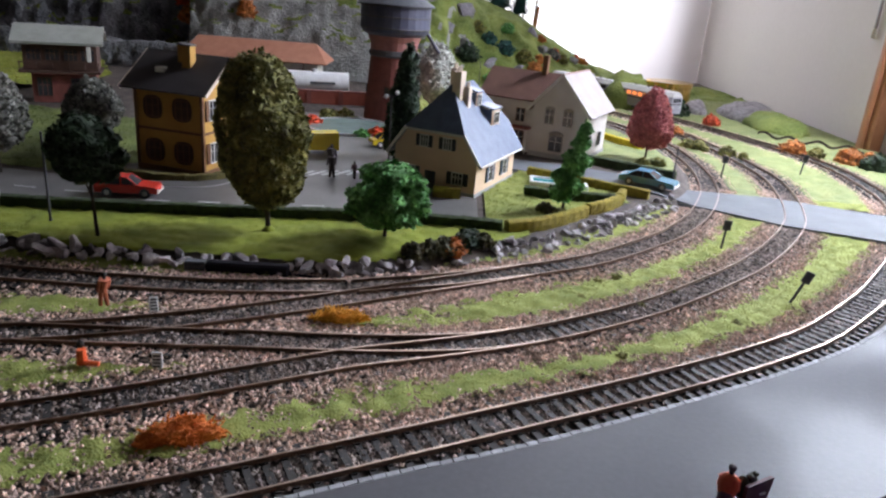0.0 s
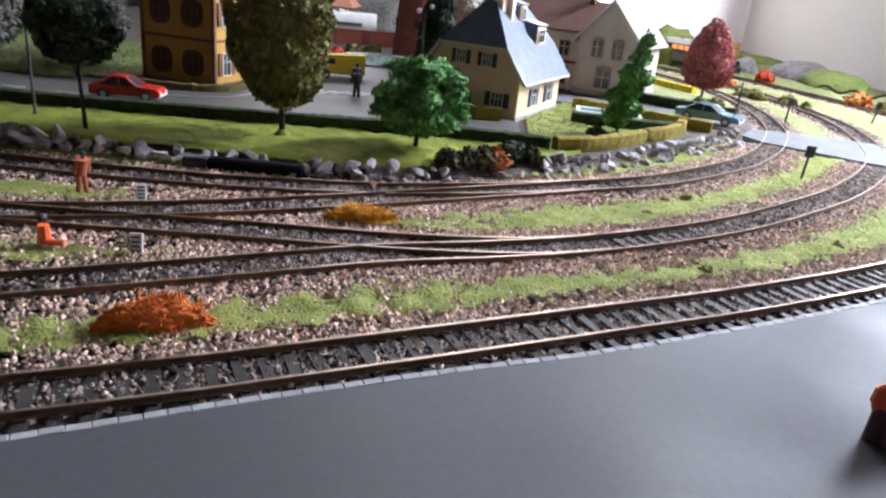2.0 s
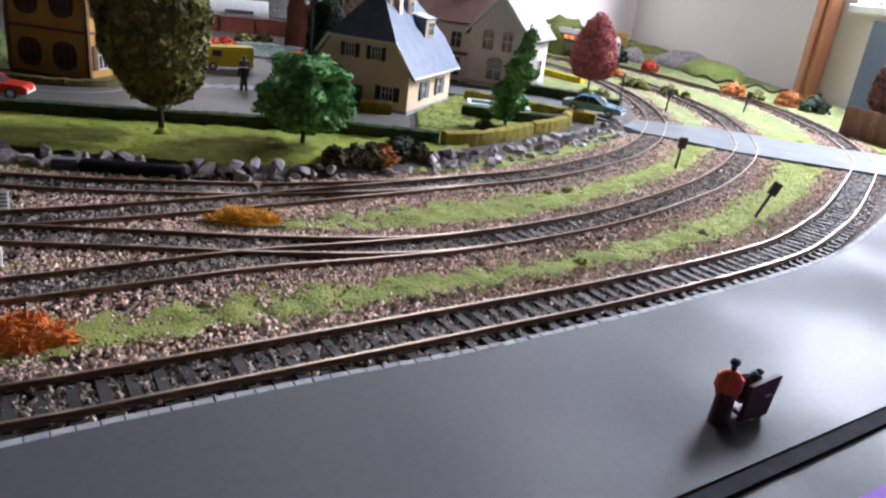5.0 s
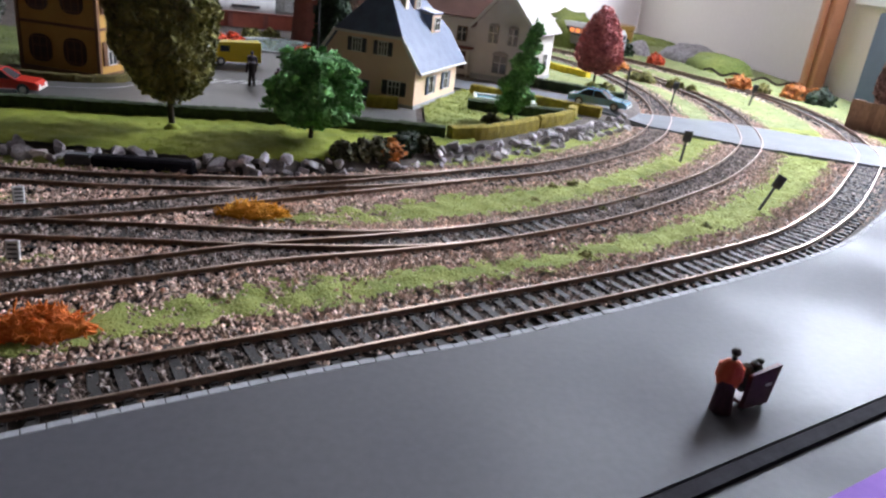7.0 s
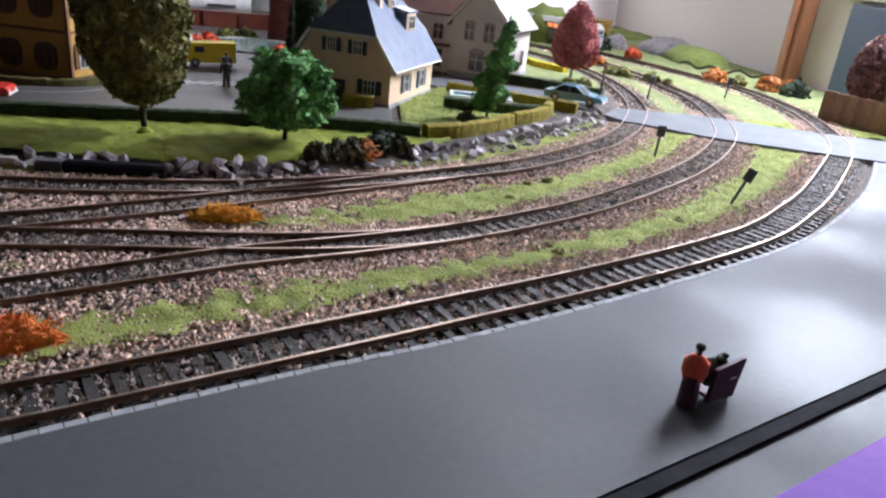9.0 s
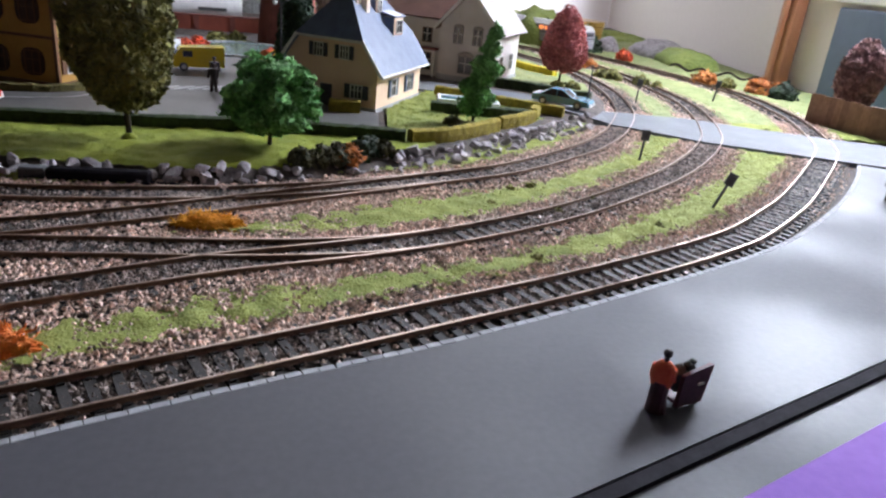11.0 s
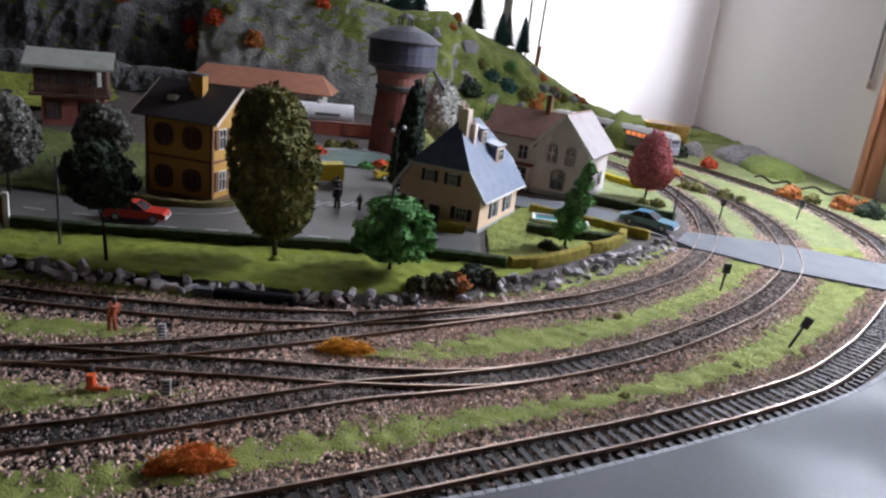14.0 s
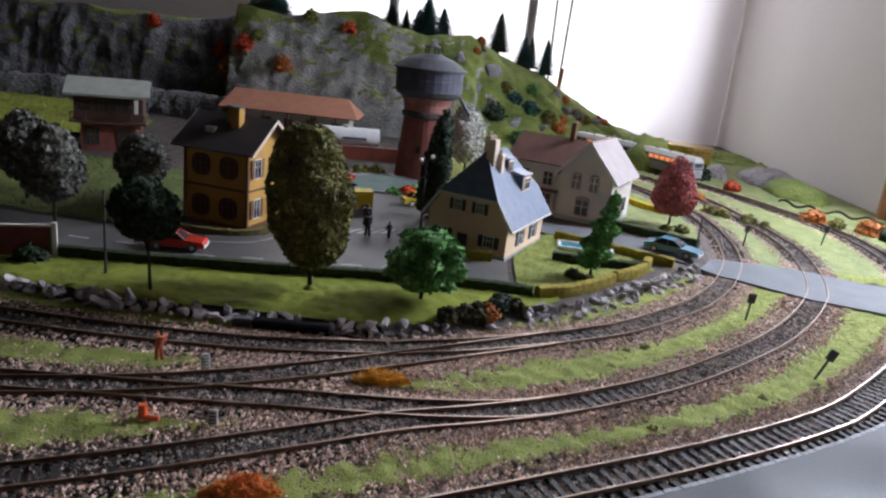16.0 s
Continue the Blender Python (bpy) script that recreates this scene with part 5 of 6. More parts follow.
    pl.material_index = 1 if steep > lim or moss else (2 if c.x > -0.52 else 0)
tagged(hill, "rocky model hill with grey cliffs and green turf", "hill", kind="structure")


def hill_point(x, s):
    i = int(np.argmin(abs(hx - x)))
    return Vector(hill_v[i * n_s + int(s * (n_s - 1))])


def tuft(p, r, material, label, n=90, squash=0.8, seed=0, name="bush", group="foam bushes", size=None, z=None):
    t = thing(name, pose(p[0], p[1], p[2] if len(p) > 2 else ground_at(p[0], p[1]) + 0.0006), label, "bush", group)
    h = r * 2 * squash
    foliage("foam", t, material, [(-h * 0.15, r * 0.75), (h * 0.15, r), (h * 0.5, r * 0.85), (h * 0.8, r * 0.5), (h * 0.92, r * 0.15)], n, size or r * 0.17, (0, 0), 0.35, seed, flat=0.9)
    return t


rb = random.Random(3)
for x, s, r, m, lab in [(-0.517, 0.62, 0.016, L_RUST, "rust"), (-0.455, 0.44, 0.016, L_SCARLET, "scarlet"), (-0.487, 0.27, 0.017, L_RUST, "rust"), (-0.375, 0.33, 0.016, L_RUST, "rust"), (-0.262, 0.58, 0.012, L_SCARLET, "scarlet"), (-0.566, 0.28, 0.018, L_RUST, "rust"), (-0.60, 0.40, 0.017, L_SCARLET, "scarlet"), (-0.70, 0.62, 0.014, L_SCARLET, "scarlet"), (-0.545, 0.60, 0.014, L_RUST, "rust"), (-0.96, 0.03, 0.016, L_RUST, "rust"), (0.145, 0.30, 0.014, L_RUST, "rust"), (0.19, 0.45, 0.012, L_SCARLET, "scarlet"), (-0.02, 0.70, 0.010, L_RUST, "rust"), (-0.285, 0.12, 0.012, L_RUST, "rust"), (0.262, 0.55, 0.011, L_RUST, "rust"), (-0.03, 0.20, 0.015, L_RUST, "rust")]:
    p = hill_point(x, s)
    tuft((p.x, p.y - 0.004, p.z - r * 0.4), r, m, f"{lab} coloured foam bush clinging to the hill", 160, 0.85, int(x * 1000) % 97)
for x, s, r, m in [(0.02, 0.30, 0.020, L_DARK), (0.085, 0.36, 0.016, L_TEAL), (0.07, 0.16, 0.018, L_BRIGHT), (-0.43, 0.5, 0.012, L_OLIVE), (-0.53, 0.10, 0.02, L_OLIVE), (-0.50, 0.48, 0.012, L_OLIVE), (-0.34, 0.66, 0.012, L_OLIVE), (-0.60, 0.05, 0.02, L_OLIVE)]:
    p = hill_point(x, s)
    tuft((p.x, p.y - 0.004, p.z - r * 0.4), r, m, "green foam bush on the hillside", 160, 0.8, int(x * 1000) % 89)
def hill_at(x, z):
    i = int(np.argmin(abs(hx - x)))
    col = hill_v[i * n_s:(i + 1) * n_s]
    return Vector(min(col[:int(n_s * 0.72)], key=lambda v: abs(v[2] - z)))


M_BOULDER = surface("violet_grey_boulder", (0.13, 0.12, 0.14), (0.36, 0.34, 0.38), 0.85, 45, 260, 0.9, dist=0.003)
for x, z, sx, sz, tilt in [(0.011, 0.128, 0.020, 0.028, 0.3), (0.008, 0.072, 0.030, 0.020, -0.2), (-0.018, 0.100, 0.018, 0.022, 0.1), (0.142, 0.098, 0.009, 0.018, 0.5), (0.172, 0.070, 0.010, 0.012, 0.2), (0.060, 0.045, 0.022, 0.012, -0.3), (0.232, 0.052, 0.014, 0.010, 0.1), (0.262, 0.044, 0.011, 0.008, -0.2), (-0.055, 0.150, 0.016, 0.014, 0.2), (-0.018, 0.168, 0.010, 0.008, 0.4), (0.110, 0.040, 0.016, 0.012, 0.2)]:
    p = hill_at(x, z)
    ob = new("boulder", rb.choice(rock_kinds).copy())
    ob.data.materials[0] = M_BOULDER
    ob.matrix_world = Matrix.Translation((p.x, p.y, p.z)) @ Euler((0.2, tilt, rb.uniform(0, 6))).to_matrix().to_4x4() @ Matrix.Diagonal((sx, sx * 0.8, sz, 1))
    tagged(ob, "violet grey boulder set in the green hillside", "boulder", "hill boulders")
for x, z, r, m, lab in [(0.158, 0.088, 0.009, L_RUST, "orange foam bush clinging to the hill"), (0.152, 0.055, 0.010, L_RUST, "orange foam bush clinging to the hill"), (0.180, 0.062, 0.013, L_GREY, "white-flecked shrub on the hillside"), (0.160, 0.068, 0.010, L_GREY, "white-flecked shrub on the hillside"), (0.058, 0.082, 0.015, L_TEAL, "blue-green shrub on the hillside"), (0.12, 0.060, 0.014, L_OLIVE, "olive shrub on the hillside"), (0.035, 0.105, 0.013, L_OLIVE, "olive shrub on the hillside"), (0.09, 0.105, 0.012, L_BRIGHT, "green shrub on the hillside"), (-0.03, 0.165, 0.008, L_RUST, "orange foam bush clinging to the hill"), (0.21, 0.050, 0.012, L_OLIVE, "olive shrub on the hillside"), (0.25, 0.052, 0.007, L_SCARLET, "scarlet foam bush clinging to the hill")]:
    p = hill_at(x, z)
    tuft((p.x, p.y - 0.003, p.z - r * 0.35), r, m, lab, 160, 0.75, int(abs(x) * 1700 + z * 900) % 79)


def fir(x, y, z, h, r, material, label):
    t = thing("fir_tree", pose(x, y, z), label, "tree", "fir trees")
    part("trunk", rod_bm((0, 0, -0.004), (0, 0, h * 0.9), r * 0.12, r * 0.03), M_BARK, t)
    verts, faces = [], []
    g = random.Random(int(x * 1e4))
    tiers = 18
    for i in range(tiers):
        f = i / (tiers - 1)
        rad, zz = r * (1 - f) ** 0.85 + r * 0.05, h * (0.10 + 0.88 * f)
        n = 18
        for j in range(n):
            a = math.tau * (j + g.random()) / n
            rl = rad * g.uniform(0.7, 1.1)
            w = rad * 0.30
            k = len(verts)
            ca, sa = math.cos(a), math.sin(a)
            verts += [(0, 0, zz + h * 0.05), (ca * rl - sa * w, sa * rl + ca * w, zz - h * 0.02), (ca * rl * 1.12, sa * rl * 1.12, zz - h * 0.035), (ca * rl + sa * w, sa * rl - ca * w, zz - h * 0.02)]
            faces += [(k, k + 1, k + 2), (k, k + 2, k + 3)]
    quick_mesh("needles", verts, faces, material, t)
    return t


for x, s, h, r, m in [(0.012, 0.76, 0.088, 0.020, L_DARK), (0.066, 0.72, 0.070, 0.016, L_TEAL), (0.088, 0.76, 0.072, 0.013, L_DARK), (0.116, 0.72, 0.080, 0.015, L_TEAL), (-0.135, 0.80, 0.085, 0.024, L_TEAL), (-0.160, 0.85, 0.062, 0.020, L_TEAL), (-0.108, 0.82, 0.060, 0.018, L_TEAL), (-0.185, 0.82, 0.058, 0.012, L_DARK), (-0.215, 0.82, 0.050, 0.018, L_DARK), (-0.44, 0.80, 0.06, 0.024, L_TEAL), (-0.50, 0.82, 0.07, 0.030, L_DARK), (-0.56, 0.84, 0.05, 0.028, L_DARK)]:
    p = hill_point(x, s)
    fir(p.x, p.y, p.z - 0.004, h, r * 1.5, m, "blue-green model fir on the hilltop" if m is L_TEAL else "dark green model fir on the hilltop")
for x0, x1 in ((0.128, 0.124), (0.150, 0.156)):
    p = hill_point(x0, 0.75)
    t = thing("pole", pose(0, 0, 0), "thin pale pole standing on the hilltop", "pole", "hilltop poles")
    part("shaft", rod_bm((p.x, p.y, p.z - 0.01), (p.x + x1 - x0, p.y, p.z + 0.25), 0.0028, n=6), M_TRIM, t)
p = hill_point(0.152, 0.74)
t = thing("marker_post", pose(0, 0, 0), "short orange post at the foot of a pole", "post")
part("post", rod_bm((p.x, p.y, p.z - 0.01), (p.x + 0.004, p.y, p.z + 0.045), 0.005, 0.004), M_ORANGEWOOD, t)

# mounds and bushes along the far curve
def mound(x, y, rx, ry, h, material, label):
    bm = bmesh.new()
    v = bmesh.ops.create_uvsphere(bm, u_segments=28, v_segments=14, radius=1.0)["verts"]
    bmesh.ops.transform(bm, matrix=Matrix.Diagonal((rx, ry, h, 1)), verts=v)
    for w in bm.verts:
        w.co *= 1 + 0.22 * noise.noise(Vector((w.co.x, w.co.y, w.co.z)) * 45 + Vector((x * 9, y * 9, 0)))
    bm.transform(Matrix.Translation((x, y, BED)))
    return tagged(part("mound", bm, material, smooth=True), label, "mound", kind="structure")


mound(0.515, 1.17, 0.045, 0.085, 0.024, M_HILL, "low green mound beside the far track")
mound(0.51, 1.27, 0.05, 0.08, 0.026, M_ROCK, "low grey rock mound beside the far track")
mound(0.30, 1.30, 0.05, 0.06, 0.058, M_HILL, "green mound behind the pale house")
mound(0.418, 1.28, 0.022, 0.03, 0.024, M_ROCK, "whitish rock at the far curve")
for x, y, r, m, lab in [(0.450, 0.955, 0.015, L_RUST, "orange brown foam bush by the far track"), (0.505, 0.915, 0.016, L_RUST, "orange brown foam bush by the far track"), (0.520, 0.885, 0.016, L_DARK, "dark green foam bush by the far track"), (0.405, 1.145, 0.013, L_SCARLET, "scarlet foam bush by the far track"), (0.295, 1.015, 0.013, L_RUST, "orange foam bush by the far track"), (0.318, 1.030, 0.010, L_RUST, "orange foam bush by the far track"), (0.318, 0.925, 0.011, L_OLIVE, "olive green bush between the far tracks"), (0.345, 0.90, 0.010, L_OLIVE, "olive green bush between the far tracks"), (0.308, 0.94, 0.009, L_OLIVE, "olive green bush between the far tracks"), (0.36, 0.885, 0.007, L_OLIVE, "olive green bush between the far tracks"), (0.375, 1.23, 0.02, L_DARK, "dark round bush behind the red tree"), (0.54, 0.93, 0.012, L_RUST, "orange brown foam bush by the far track"), (0.475, 0.94, 0.010, L_OLIVE, "pale green bush by the far track")]:
    tuft((x, y), r, m, lab, 170, 0.62, int(x * 1000) % 83)
bm = bmesh.new()
line = curve_points([(0.432, 1.03), (0.452, 1.01), (0.47, 0.99), (0.50, 0.975), (0.54, 0.95)], 0.004)
sweep(bm, np.column_stack([line, 0.008 + 0.003 * np.sin(np.arange(len(line)) * 0.7)]), [(-0.0012, 0), (0.0012, 0), (0.0008, 0.003), (-0.0008, 0.003)])
tagged(part("log", bm, M_BARK), "long dark branch lying beside the far track", "branch")

# grassy bank and low rock wall at the back of the village
turf("bank", inside([(-1.28, 0.98), (-0.62, 0.90), (-0.52, 0.93), (-0.50, 1.06), (-0.60, 1.24), (-1.28, 1.24)]), -1.28, -0.48, 0.88, 1.26, 0.008, M_LAWN, M_BLADE, 2.0, 0.003, 0.0009, "dull green bank behind the village", 0.004, 0.006)
bm = bmesh.new()
line = curve_points([(-1.28, 1.20), (-0.95, 1.235), (-0.75, 1.25), (-0.60, 1.245), (-0.50, 1.235), (-0.44, 1.225)], 0.006)
sweep(bm, line, [(-0.014, -0.004), (-0.013, 0.016), (-0.009, 0.032), (-0.002, 0.042), (0.006, 0.045), (0.016, 0.044), (0.016, -0.004)])
for v in bm.verts:
    v.co += Vector((noise.noise(v.co * 60), noise.noise(v.co * 60 + Vector((4, 0, 0))), noise.noise(v.co * 45 + Vector((0, 4, 0))))) * 0.008
tagged(part("retaining_wall", bm, M_CLIFF, smooth=True), "low grey rock retaining wall under the cliff", "wall", kind="structure")
# ---- water tower ----
def turned(profile, n=28):
    bm = bmesh.new()
    rings = [[bm.verts.new((r * math.cos(math.tau * k / n), r * math.sin(math.tau * k / n), z)) for k in range(n)] for r, z in profile]
    for a, b in zip(rings, rings[1:]):
        for k in range(n):
            bm.faces.new((a[k], a[(k + 1) % n], b[(k + 1) % n], b[k]))
    bm.faces.new(rings[0][::-1])
    bm.faces.new(rings[-1])
    return bm


wt = thing("water_tower", pose(-0.076, 0.925, TOWN), "brick water tower with a dark blue-grey tank", "water tower")
part("shaft", turned([(0.0345, -0.003), (0.0335, 0.012), (0.031, 0.045), (0.0285, 0.078)]), M_BRICK, wt, "brown red brick shaft")
part("belt", turned([(0.0287, 0.0782), (0.031, 0.080), (0.031, 0.0845), (0.0287, 0.086)]), M_DARKROOF, wt)
part("neck", turned([(0.0285, 0.0862), (0.0295, 0.095), (0.033, 0.103)]), surface("faded_brick", (0.26, 0.10, 0.085), (0.36, 0.15, 0.13), 0.8, 120, 900, 0.3), wt, "faded red brick neck")
M_TANK = surface("blue_grey_tank", (0.045, 0.046, 0.075), (0.085, 0.086, 0.13), 0.45, 60, 500, 0.15)
tank = part("tank", turned([(0.033, 0.1032), (0.040, 0.107), (0.0425, 0.112), (0.0425, 0.1385), (0.041, 0.139)]), M_TANK, wt, "blue-grey riveted tank")
for z in (0.112, 0.125, 0.137):
    part("hoop", turned([(0.0426, z - 0.0008), (0.0432, z - 0.0006), (0.0432, z + 0.0006), (0.0426, z + 0.0008)]), M_DARKROOF, tank)
part("roof", turned([(0.0470, 0.1378), (0.0470, 0.1392), (0.030, 0.1505), (0.012, 0.157)]), surface("grey_slate_roof", (0.050, 0.050, 0.062), (0.090, 0.090, 0.105), 0.7, 120, 900, 0.3), wt, "grey conical roof")
for k in range(6):
    a = math.tau * k / 6
    part("lantern_post", rod_bm((0.008 * math.cos(a), 0.008 * math.sin(a), 0.156), (0.008 * math.cos(a), 0.008 * math.sin(a), 0.165), 0.001), M_DARKPLASTIC, wt)
part("lantern_roof", turned([(0.0105, 0.165), (0.0105, 0.166), (0.001, 0.172)]), M_DARKROOF, wt)
for a in (0.3, 1.9, 3.4, 4.6, 5.5):
    part("window", pose_box := box_bm(-0.003, 0.003, -0.0006, 0.0006, 0, 0.009), M_PANE, wt).matrix_local = pose(0.0322 * math.cos(a), 0.0322 * math.sin(a), 0.035, 0, 0, math.degrees(a) - 90)
part("filler_pipe", rod_bm((0.040, 0, 0.108), (0.056, -0.004, 0.086), 0.0022), M_TANK, wt)

# ---- signal box, shed, wagons and wall at the back of the town ----
sb = thing("signal_box", pose(-0.462, 0.875, TOWN, 0, 0, 22) @ Matrix.Diagonal((0.80, 0.85, 1.0, 1.0)), "brown timber signal box with a pale flat roof", "signal box")
M_DKWOOD = surface("dark_brown_timber", (0.05, 0.025, 0.018), (0.11, 0.05, 0.035), 0.7, 100, 900, 0.3)
part("base", box_bm(-0.042, 0.042, -0.022, 0.030, -0.003, 0.036), M_BRICK, sb, "brick red base")
part("cabin", box_bm(-0.050, 0.046, -0.026, 0.032, 0.0375, 0.066), M_DKWOOD, sb, "dark timber cabin")
part("gallery", box_bm(-0.056, 0.050, -0.034, 0.034, 0.0345, 0.0373), M_DKWOOD, sb)
for x in (-0.054, -0.033, -0.012, 0.009, 0.030, 0.048):
    part("railing_post", rod_bm((x, -0.033, 0.0373), (x, -0.033, 0.047), 0.0007), M_DKWOOD, sb)
part("railing", box_bm(-0.055, 0.049, -0.0335, -0.0325, 0.0462, 0.0474), M_DKWOOD, sb)
for x in (-0.036, -0.012, 0.012, 0.034):
    window(sb, (x, -0.0263, 0.049), (1, 0), (0, -1), 0.017, 0.012, M_DKWOOD, bars=2, bar_m=M_SURROUND)
for x in (-0.026, 0.018):
    window(sb, (x, -0.0223, 0.008), (1, 0), (0, -1), 0.018, 0.020, M_DKWOOD, bars=2, bar_m=M_BRICK)
bm = bmesh.new()
slab(bm, ((-0.062, -0.040, 0.070), (0.056, -0.040, 0.070), (0.056, 0.004, 0.087), (-0.062, 0.004, 0.087)), 0.003)
slab(bm, ((-0.062, 0.046, 0.070), (0.056, 0.046, 0.070), (0.056, 0.004, 0.087), (-0.062, 0.004, 0.087)), 0.003)
part("roof", bm, surface("pale_lichen_roof", (0.30, 0.31, 0.27), (0.44, 0.45, 0.40), 0.8, 60, 600, 0.3), sb, "pale grey-green roof")
part("lamp", box_bm(0.035, 0.040, -0.045, -0.040, 0.05, 0.066), M_TRIM, sb)

shed = thing("goods_shed", pose(-0.32, 1.205, TOWN, 0, 0, 2), "long goods shed with a terracotta roof", "shed")
part("wall", box_bm(-0.105, 0.095, -0.010, 0.045, -0.003, 0.034), M_TRIM, shed, "pale plastered wall")
bm = bmesh.new()
slab(bm, ((-0.120, -0.028, 0.034), (0.112, -0.028, 0.034), (0.088, 0.016, 0.062), (-0.105, 0.016, 0.062)), 0.002)
slab(bm, ((-0.120, 0.060, 0.034), (0.112, 0.060, 0.034), (0.088, 0.016, 0.062), (-0.105, 0.016, 0.062)), 0.002)
slab(bm, ((0.112, -0.028, 0.034), (0.112, 0.060, 0.034), (0.088, 0.016, 0.062)), 0.002)
part("roof", bm, M_TERRA, shed, "terracotta tile roof")
for x in (-0.085, -0.045, -0.005, 0.035, 0.075):
    part("post", rod_bm((x, -0.024, -0.003), (x, -0.024, 0.032), 0.0013), M_DKWOOD, shed)
    part("door", box_bm(x - 0.009, x + 0.009, -0.0112, -0.0103, 0.002, 0.022), M_DKWOOD, shed)


def wheels(parent, xs, y_half):
    for x in xs:
        for s in (-1, 1):
            part("wheel", rod_bm((x, s * y_half, 0.0055), (x, s * (y_half + 0.002), 0.0055), 0.0055, n=16), M_DARKPLASTIC, parent)


tw = thing("tank_wagon", pose(-0.205, 1.075, TOWN, 0, 0, 14), "white cylindrical tank wagon", "wagon")
part("tank", rod_bm((-0.055, 0, 0.0215), (0.050, 0, 0.0215), 0.0135, n=24), M_WHITE, tw, "white tank with dark label")
part("dome", rod_bm((0, 0, 0.034), (0, 0, 0.038), 0.005, n=14), M_WHITE, tw)
part("frame", box_bm(-0.058, 0.053, -0.010, 0.010, 0.0055, 0.0078), M_DARKPLASTIC, tw)
part("label_bar", box_bm(-0.006, 0.030, -0.01395, -0.01370, 0.018, 0.022), M_DARKPLASTIC, tw, "dark plain lettering bar")
wheels(tw, (-0.04, 0.036), 0.008)
bw = thing("brick_wall", pose(-0.185, 1.005, TOWN, 0, 0, 12), "long low red-brown boundary wall", "wall")
part("wall", box_bm(-0.10, 0.075, -0.003, 0.003, -0.003, 0.0165), surface("red_brown_wall", (0.24, 0.055, 0.035), (0.34, 0.085, 0.05), 0.8, 80, 900, 0.3), bw)
part("coping", box_bm(-0.101, 0.076, -0.004, 0.004, 0.0167, 0.0185), M_BRICK, bw)
for x in (-0.098, -0.055, -0.012, 0.031, 0.073):
    part("pier", box_bm(x - 0.003, x + 0.003, -0.0045, -0.0032, -0.003, 0.0166), M_BRICK, bw)
lw = thing("garden_wall", pose(-0.291, 0.4665, TOWN, 0, 0, 21), "dark red panel wall with a white end post", "wall")
part("panel", box_bm(-0.14, -0.002, -0.001, 0.001, -0.002, 0.0225), M_BRICK, lw)
part("coping", box_bm(-0.14, -0.002, -0.0016, 0.0016, 0.0227, 0.0238), M_TRIM, lw, "white coping")
part("end_post", box_bm(-0.0018, 0.0018, -0.0018, 0.0018, -0.002, 0.0255), M_TRIM, lw, "white end post", bevel=0.0003)

# ---- railcar on the far curve ----
# grey car sides; the lilac cast is purple light mixed into the paint
M_CARSIDE = surface("purple_lit_side_paint", (0.27, 0.26, 0.30), (0.35, 0.34, 0.38), 0.3, 40, 400, 0.05, coat=0.3)
M_CARROOF = surface("pale_cream_roof", (0.40, 0.39, 0.37), (0.50, 0.49, 0.47), 0.45, 60, 400, 0.1)
M_LIT = glow("warm_cabin_light", (1.0, 0.30, 0.10), 1.1)


def railcar(p, q, label):
    p, q = Vector((*p, 0)), Vector((*q, 0))
    mid, d = (p + q) / 2, q - p
    L = d.length / 2 - 0.003
    t = thing("railcar", pose(mid.x, mid.y, RAIL_TOP, 0, 0, math.degrees(math.atan2(d.y, d.x))), label, "railcar", "railcars")
    def hull(z0, z1, w0, w1, taper=0.007):
        bm = bmesh.new()
        lo = [(-L, -w0 * 0.7), (-L + taper, -w0), (L - taper, -w0), (L, -w0 * 0.7), (L, w0 * 0.7), (L - taper, w0), (-L + taper, w0), (-L, w0 * 0.7)]
        k = w1 / w0
        a = [bm.verts.new((x, y, z0)) for x, y in lo]
        b = [bm.verts.new((x * (1 - (1 - k) * 0.12), y * k, z1)) for x, y in lo]
        bm.faces.new(a[::-1])
        bm.faces.new(b)
        for i in range(8):
            bm.faces.new((a[i], a[(i + 1) % 8], b[(i + 1) % 8], b[i]))
        return bm
    part("lower_body", hull(0.007, 0.0205, 0.0155, 0.0162), M_CARSIDE, t, "grey lower body with a painted-in purple light tint")
    part("waist_stripe", hull(0.0206, 0.0222, 0.0164, 0.0164), M_DARKPLASTIC, t, "dark waist stripe")
    up = part("upper_body", hull(0.0223, 0.0325, 0.0160, 0.0155), M_CARSIDE, t, "grey upper body with a painted-in purple light tint")
    roof = part("roof", hull(0.0326, 0.0395, 0.0158, 0.0095), M_CARROOF, t, "cream rounded roof", bevel=0.0015)
    part("underframe", box_bm(-L + 0.006, L - 0.006, -0.010, 0.010, 0.003, 0.0069), M_DARKPLASTIC, t)
    n = 9
    for s in (-1, 1):
        for i in range(n):
            x = -L + 0.014 + (2 * L - 0.028) * i / (n - 1)
            lit = 2 <= i <= 6
            part("window", box_bm(x - 0.0048, x + 0.0048, s * 0.0158 - 0.0006, s * 0.0158 + 0.0006, 0.0245, 0.0305), M_LIT if lit else M_PANE, up, "lit orange window" if lit else "dark window")
    for s in (-1, 1):
        for y in (-0.0058, 0, 0.0058):
            part("end_window", box_bm(s * (L - 0.0006) - 0.0006, s * (L - 0.0006) + 0.0006, y - 0.0024, y + 0.0024, 0.0245, 0.0305), M_PANE, up)
        for y in (-0.0075, 0.0075):
            part("headlight", rod_bm((s * L, y, 0.0165), (s * (L + 0.0008), y, 0.0165), 0.0012), M_WHITE, t)
    for x in (-0.035, 0.0, 0.03):
        part("roof_vent", box_bm(x - 0.002, x + 0.002, -0.0015, 0.0015, 0.0395, 0.041), M_DARKPLASTIC, roof)
